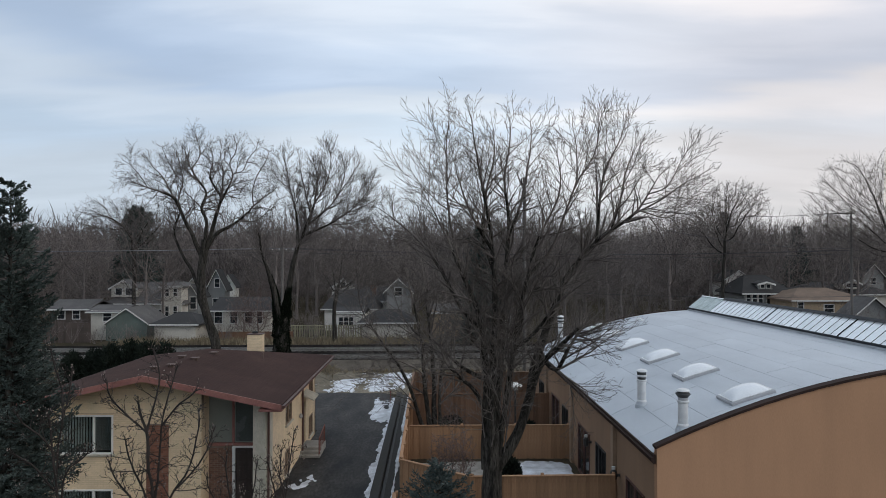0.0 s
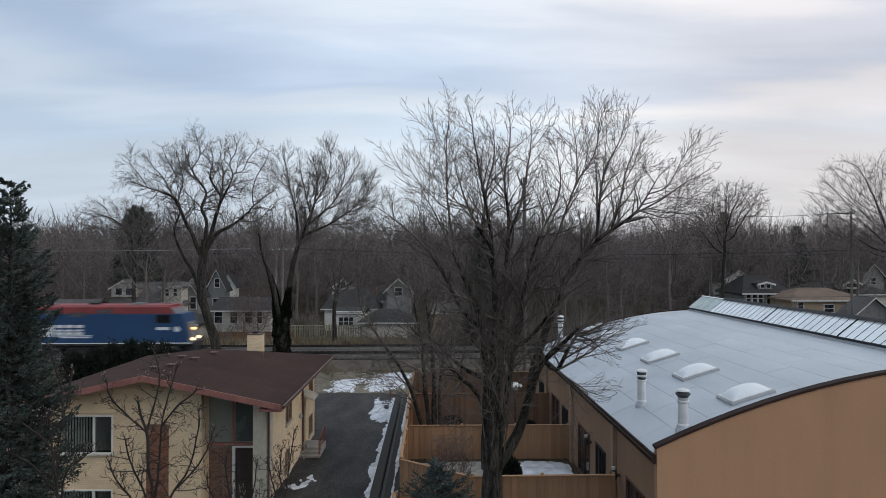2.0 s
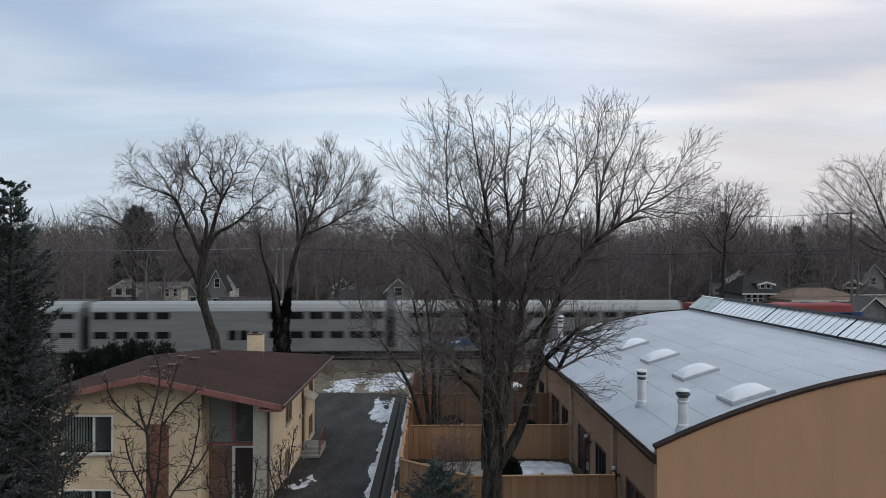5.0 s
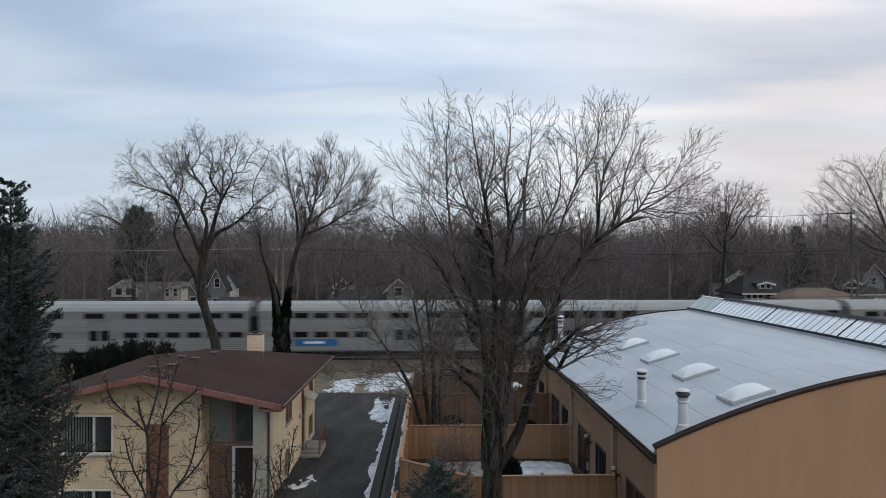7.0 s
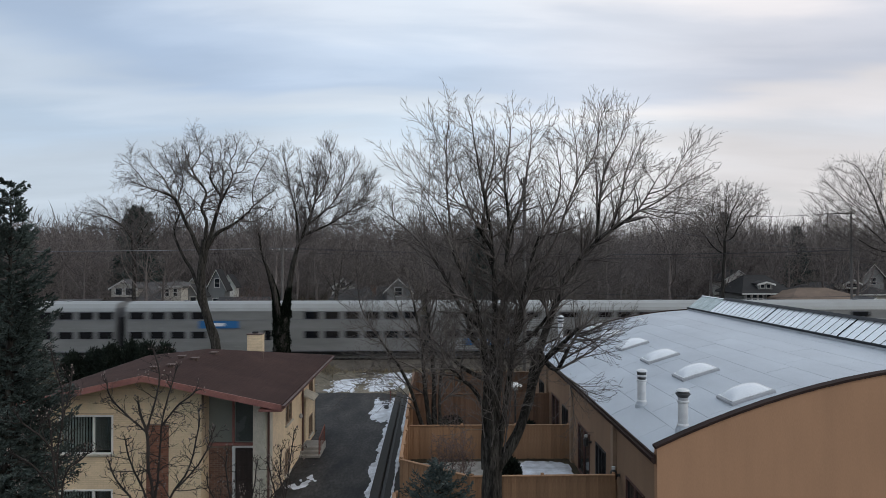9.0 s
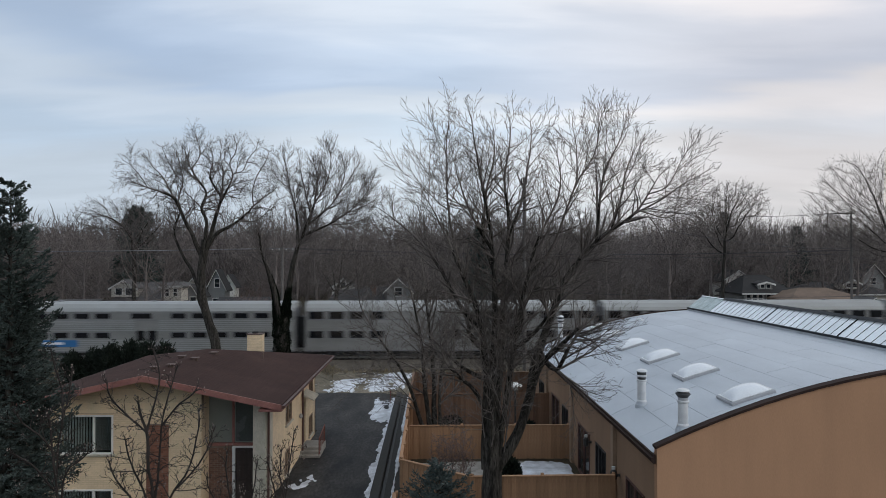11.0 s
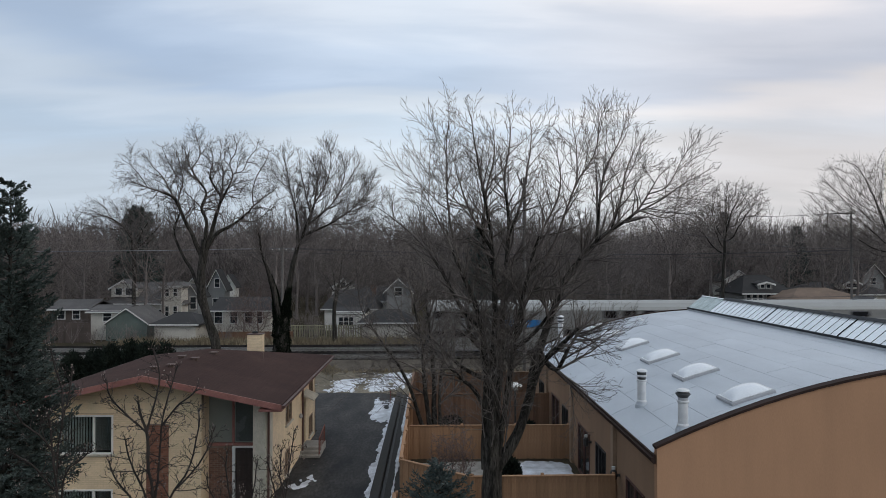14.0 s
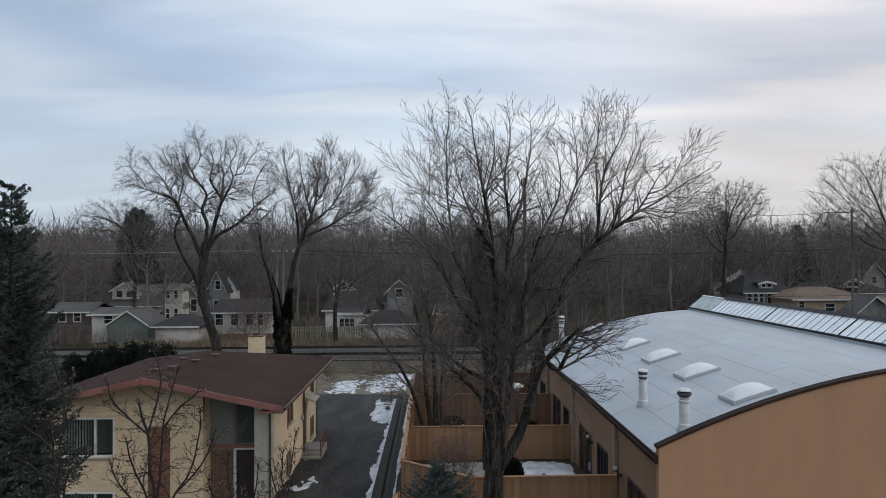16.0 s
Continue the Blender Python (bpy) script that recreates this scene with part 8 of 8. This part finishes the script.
def far_woods():
    """One joined mass of leafless trees out to the horizon."""
    src = wood_tree(77, 18.5, 14, 330, 0.040, 0.03)
    parts = [c.data for c in src.children]
    vs, fs, n = [], [], 0
    for me in parts:
        co = np.empty(len(me.vertices) * 3)
        me.vertices.foreach_get("co", co)
        lo = np.empty(len(me.loops), int)
        me.loops.foreach_get("vertex_index", lo)
        vs.append(co.reshape(-1, 3))
        fs.append(lo.reshape(-1, 4) + n)
        n += len(me.vertices)
    v0, f0 = np.concatenate(vs), np.concatenate(fs)
    for c in list(src.children):
        bpy.data.objects.remove(c)
    bpy.data.objects.remove(src)
    rng = np.random.default_rng(5)
    V, F, n = [], [], 0
    for i in range(45):
        y = 165 + 380 * rng.random() ** 1.7
        x = rng.uniform(-0.76, 0.76) * y
        a, s = rng.uniform(0, 6.28), rng.uniform(0.72, 1.0)
        c, q = math.cos(a), math.sin(a)
        R = np.array(((c, -q, 0), (q, c, 0), (0, 0, 1))) * s
        V.append(v0 @ R.T + np.array((x, y, 0)))
        F.append(f0 + n)
        n += len(v0)
    v, f = np.concatenate(V), np.concatenate(F)
    me = bpy.data.meshes.new("far_woods")
    me.vertices.add(len(v))
    me.vertices.foreach_set("co", v.ravel())
    me.loops.add(f.size)
    me.loops.foreach_set("vertex_index", f.ravel())
    me.polygons.add(len(f))
    me.polygons.foreach_set("loop_start", np.arange(len(f)) * 4)
    me.polygons.foreach_set("loop_total", np.full(len(f), 4))
    me.update(calc_edges=True)
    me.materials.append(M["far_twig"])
    tagged(new("far_woods", me), "dense leafless woods towards the horizon", "woods", kind="stuff")


far_woods()


def thicket(x0, x1, y0, y1, count, height, seed, label):
    """Scrub of many thin upright stems, past counting."""
    rng = np.random.default_rng(seed)
    t = Tubes()
    for _ in range(count):
        y = rng.uniform(y0, y1)
        p = np.array((rng.uniform(x0, x1) * (y / y0), y, -0.05))
        h = height * rng.uniform(0.4, 1.1)
        for _ in range(7):
            d = rng.normal(size=3) * (0.32, 0.32, 0.0) + (0, 0, 1)
            q = p + d * h * rng.uniform(0.6, 1.0)
            m = (p + q) / 2 + rng.normal(size=3) * 0.06 * h
            r = 0.022 * y / 90
            t.add(np.array((p, q)), np.array((r, r * 0.4)), 3)
            for _ in range(3):
                f = rng.uniform(0.35, 0.9)
                a = p + (q - p) * f
                b = a + (d * 0.5 + rng.normal(size=3) * 0.4) * h * rng.uniform(0.15, 0.35)
                t.add(np.array((a, b)), np.array((r * 0.6, r * 0.3)), 3)
    ob = t.mesh("scrub", "far_twig", None, label, smooth=False)
    tagged(ob, label, "scrub", kind="stuff")


thicket(-62, 62, 105, 175, 520, 5.5, 3, "brown leafless scrub between the far houses")
thicket(-50, 2, 76, 80, 90, 2.6, 4, "leafless brush beyond the railway")
thicket(3, 60, 74, 84, 260, 4.5, 5, "leafless brush beyond the railway")


def brush_woods():
    """The closed wall of far woods: countless bare trees, each a fan of slim boughs that fill a rounded crown."""
    rng = np.random.default_rng(15)
    rows = []
    for k in range(1150):
        y = 128 + 250 * rng.random() ** 1.2
        x = rng.uniform(-0.78, 0.78) * y
        near = noise.noise((x * 0.03, y * 0.015, 1.0))
        H = (17.2 + 4.0 * near + rng.normal() * 1.6) * (0.95 + 0.28 * (y - 128) / 250)
        R = H * rng.uniform(0.30, 0.46)
        m = 34
        d = rng.normal(size=(m, 3))
        d[:, 2] = np.abs(d[:, 2]) * 1.1 - 0.45
        d /= np.linalg.norm(d, axis=1)[:, None]
        d *= (rng.random(m) ** 0.35)[:, None] * 0.92
        mid = np.array((x, y, H * 0.56))
        end = mid + d * (R, R, H * 0.43)
        end[:, 2] = np.maximum(end[:, 2], 0.4)
        f = rng.uniform(0.10, 0.62, m)
        root = np.stack([np.full(m, x), np.full(m, y), end[:, 2] * f], 1) + (end - (x, y, 0)) * (0.10, 0.10, 0)
        knee = root + (end - root) * 0.5 + np.stack([(end[:, 0] - x) * 0.16, (end[:, 1] - y) * 0.16, -0.04 * H * np.ones(m)], 1) + rng.normal(size=(m, 3)) * 0.03 * H
        w = rng.uniform(0.05, 0.11, m) * y / 220
        rows.append((root, knee, end, w))
        rows.append((np.array([(x, y, -0.2)]), np.array([(x + 0.3, y, H * 0.3)]), np.array([(x, y, H * 0.7)]), np.array([0.0035 * H])))
        # twigs at every angle through the crown
        q = 150
        d = rng.normal(size=(q, 3))
        d[:, 2] = np.abs(d[:, 2]) - 0.5
        d /= np.linalg.norm(d, axis=1)[:, None]
        a = mid + d * (R, R, H * 0.42) * (rng.random(q) ** 0.45)[:, None]
        a[:, 2] = np.maximum(a[:, 2], 0.3)
        e = d * 0.6 + rng.normal(size=(q, 3)) * 0.55 + (0, 0, 0.25)
        b = a + e * (H * rng.uniform(0.05, 0.12, (q, 1)))
        rows.append((a, (a + b) / 2 + rng.normal(size=(q, 3)) * 0.006 * H, b, rng.uniform(0.05, 0.10, q) * y / 220))
    root, knee, end, w = (np.concatenate([r[i] for r in rows]) for i in range(4))
    n = len(root)
    sx = np.stack([w, w * 0.5, w * 0.25], 1)
    v = np.stack([root - sx, root + sx, knee + sx * 0.8, end, knee - sx * 0.8], 1).reshape(-1, 3)
    i = np.arange(n)[:, None] * 5
    f = (i + np.array((0, 1, 2, 3, 4))[None, :]).tolist()
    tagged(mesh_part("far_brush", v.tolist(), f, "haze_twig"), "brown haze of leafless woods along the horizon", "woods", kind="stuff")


brush_woods()


def ivy(stems, seed):
    """Ivy leaves that wrap a trunk and climb its stems; each stem: (radius below, radius above, leaves, way points)."""
    rng = np.random.default_rng(seed)
    ob = empty("ivy", *stems[0][3][0])
    o = np.array(stems[0][3][0])
    vs = []
    for r0, r1, n, way in stems:
        line = glide(way, 0.08) - o
        t = rng.random(n) ** 1.15
        a = rng.uniform(0, 2 * math.pi, n)
        shag = 1 + 0.16 * np.sin(3 * a + t * 13) + 0.12 * np.sin(5 * a - t * 31)
        rr = (r0 + (r1 - r0) * t) * (0.90 + 0.30 * rng.random(n)) * shag
        p = line[(t * (len(line) - 1)).astype(int)] + np.stack([rr * np.cos(a), rr * np.sin(a), rng.normal(size=n) * 0.08], 1)
        u = rng.normal(size=(n, 3)) + (0, 0, -0.8)
        u /= np.linalg.norm(u, axis=1)[:, None]
        q = np.cross(u, rng.normal(size=(n, 3)))
        q /= np.linalg.norm(q, axis=1)[:, None]
        s = 0.055
        vs.append(np.stack([p - u * s, p + q * s * 0.8, p + u * s, p - q * s * 0.8], 1).reshape(-1, 3))
    v = np.concatenate(vs)
    mesh_part("leaves", v.tolist(), np.arange(len(v)).reshape(-1, 4).tolist(), "ivy", ob)
    tagged(ob, "dark evergreen ivy wrapped round a forked tree trunk", "ivy")


ivy([(0.54, 0.50, 11000, ((-11.66, 54.0, 0.0), (-11.66, 54.00, 1.37), (-11.66, 54.00, 3.55), (-11.67, 54.00, 4.94))), (0.30, 0.13, 5000, ((-12.02, 54.00, 4.86), (-12.06, 54.00, 5.95), (-12.26, 53.90, 7.13), (-12.54, 53.80, 8.01))), (0.36, 0.14, 4500, ((-11.36, 54.00, 4.86), (-11.23, 54.00, 6.08), (-11.08, 54.10, 7.12)))], 1)

# patio things
clipped_yew(2.98, 26.0, 0.55, 1.65, 58, "dark evergreen bush in the patio beside the tree")
clipped_yew(4.63, 33.5, 0.9, 1.3, 59, "dark evergreen bush in the second patio")
clipped_yew(1.04, 36.5, 1.0, 0.9, 60, "low dark evergreen bush by the patio fence")
for k, (x, y, w, ht) in enumerate(((0.75, 27.3, 1.1, 2.6), (1.25, 27.9, 1.0, 2.5), (0.3, 28.3, 0.9, 2.2), (0.9, 34.5, 0.9, 2.4))):
    bare_tree("bare_bush", (x, y, 0), (x, y, 0.18), [(x, y, ht * 0.6, w * 0.6, w * 0.6, ht * 0.42, 1.0)], 260, 80 + k, 0.03, tip_r=0.0075, crooked=0.10, limb_limit=0.02, bark="red_twig", twig="red_twig",
              label="leafless shrub with upright brown stems in the patio", group="patio shrubs")


def post_lamp(x, y, top):
    p = empty("post_lamp", x, y, 0)
    part("post", lathe([(0.09, 0), (0.05, 0.1), (0.04, top - 0.3)], 12), "fixture_black", p)
    part("lamp_head", lathe([(0.05, top - 0.3), (0.12, top - 0.22), (0.13, top - 0.05)], 14), "lamp_shade", p)
    part("lamp_cap", lathe([(0.34, top - 0.06), (0.32, top), (0.08, top + 0.10)], 18), "white_paint", p, "white lamp cap")
    tagged(p, "black post lamp with a wide white cap in the patio", "lamp")


post_lamp(3.94, 33, 3.37)

mk = empty("driveway_marker", -2.7, 44.6, 0)
part("stake", rod((0, 0, -0.1), (0.03, 0, 0.75), 0.018, 8), "train_red", mk, "red stake")
part("reflector", lathe([(0.045, 0), (0.045, 0.12)], 10, 0.03, 0, 0.74), "train_red", mk)
tagged(mk, "thin red marker stake at the end of the driveway", "marker stake")

thicket(-44, -13, 82, 90, 60, 3.2, 6, "leafless brush among the garages")

for k, (x, y) in enumerate(((-7.75, 54.2), (-8.3, 54.6))):
    bare_tree("dry_shrub", (x, y, 0), (x, y, 0.12), [(x, y, 0.6, 0.55, 0.55, 0.45, 1.0)], 150, 90 + k, 0.03, tip_r=0.010, crooked=0.15, limb_limit=0.02, bark="dry_grass", twig="dry_grass",
              label="pale dry shrub at the edge of the yard", group="dry shrubs")

for k, (x, y, w, ht) in enumerate(((-19.61, 79, 2.9, 6.6), (-21.53, 80, 2.2, 5.2))):
    bare_tree("bare_bush", (x, y, 0), (x, y, 0.4), [(x, y, ht * 0.55, w, w, ht * 0.45, 1.0)], 420, 120 + k, 0.09, tip_r=0.012, crooked=0.12, limb_limit=0.03, bark="red_twig", twig="red_twig",
              label="tall leafless shrub with reddish twigs beyond the railway", group="red shrubs")

# ---- what moves ----


def motions():
    """The train runs to the right, gathering speed."""
    times = [0.0, 2.0, 4.0, 6.0, 8.0, 10.0, 12.0, 14.0, 16.0]
    for thing, offset in TRAIN:
        rows = []
        for t in times:
            u = -57.98 + 19.62 * t + 0.0545 * t * t + 0.0002 * t**3 + offset
            rows.append((t, pose(*track_point(u, 0.0, RAIL_Z), 0, 0, TRACK_TURN)))
        walk(thing, rows)


motions()
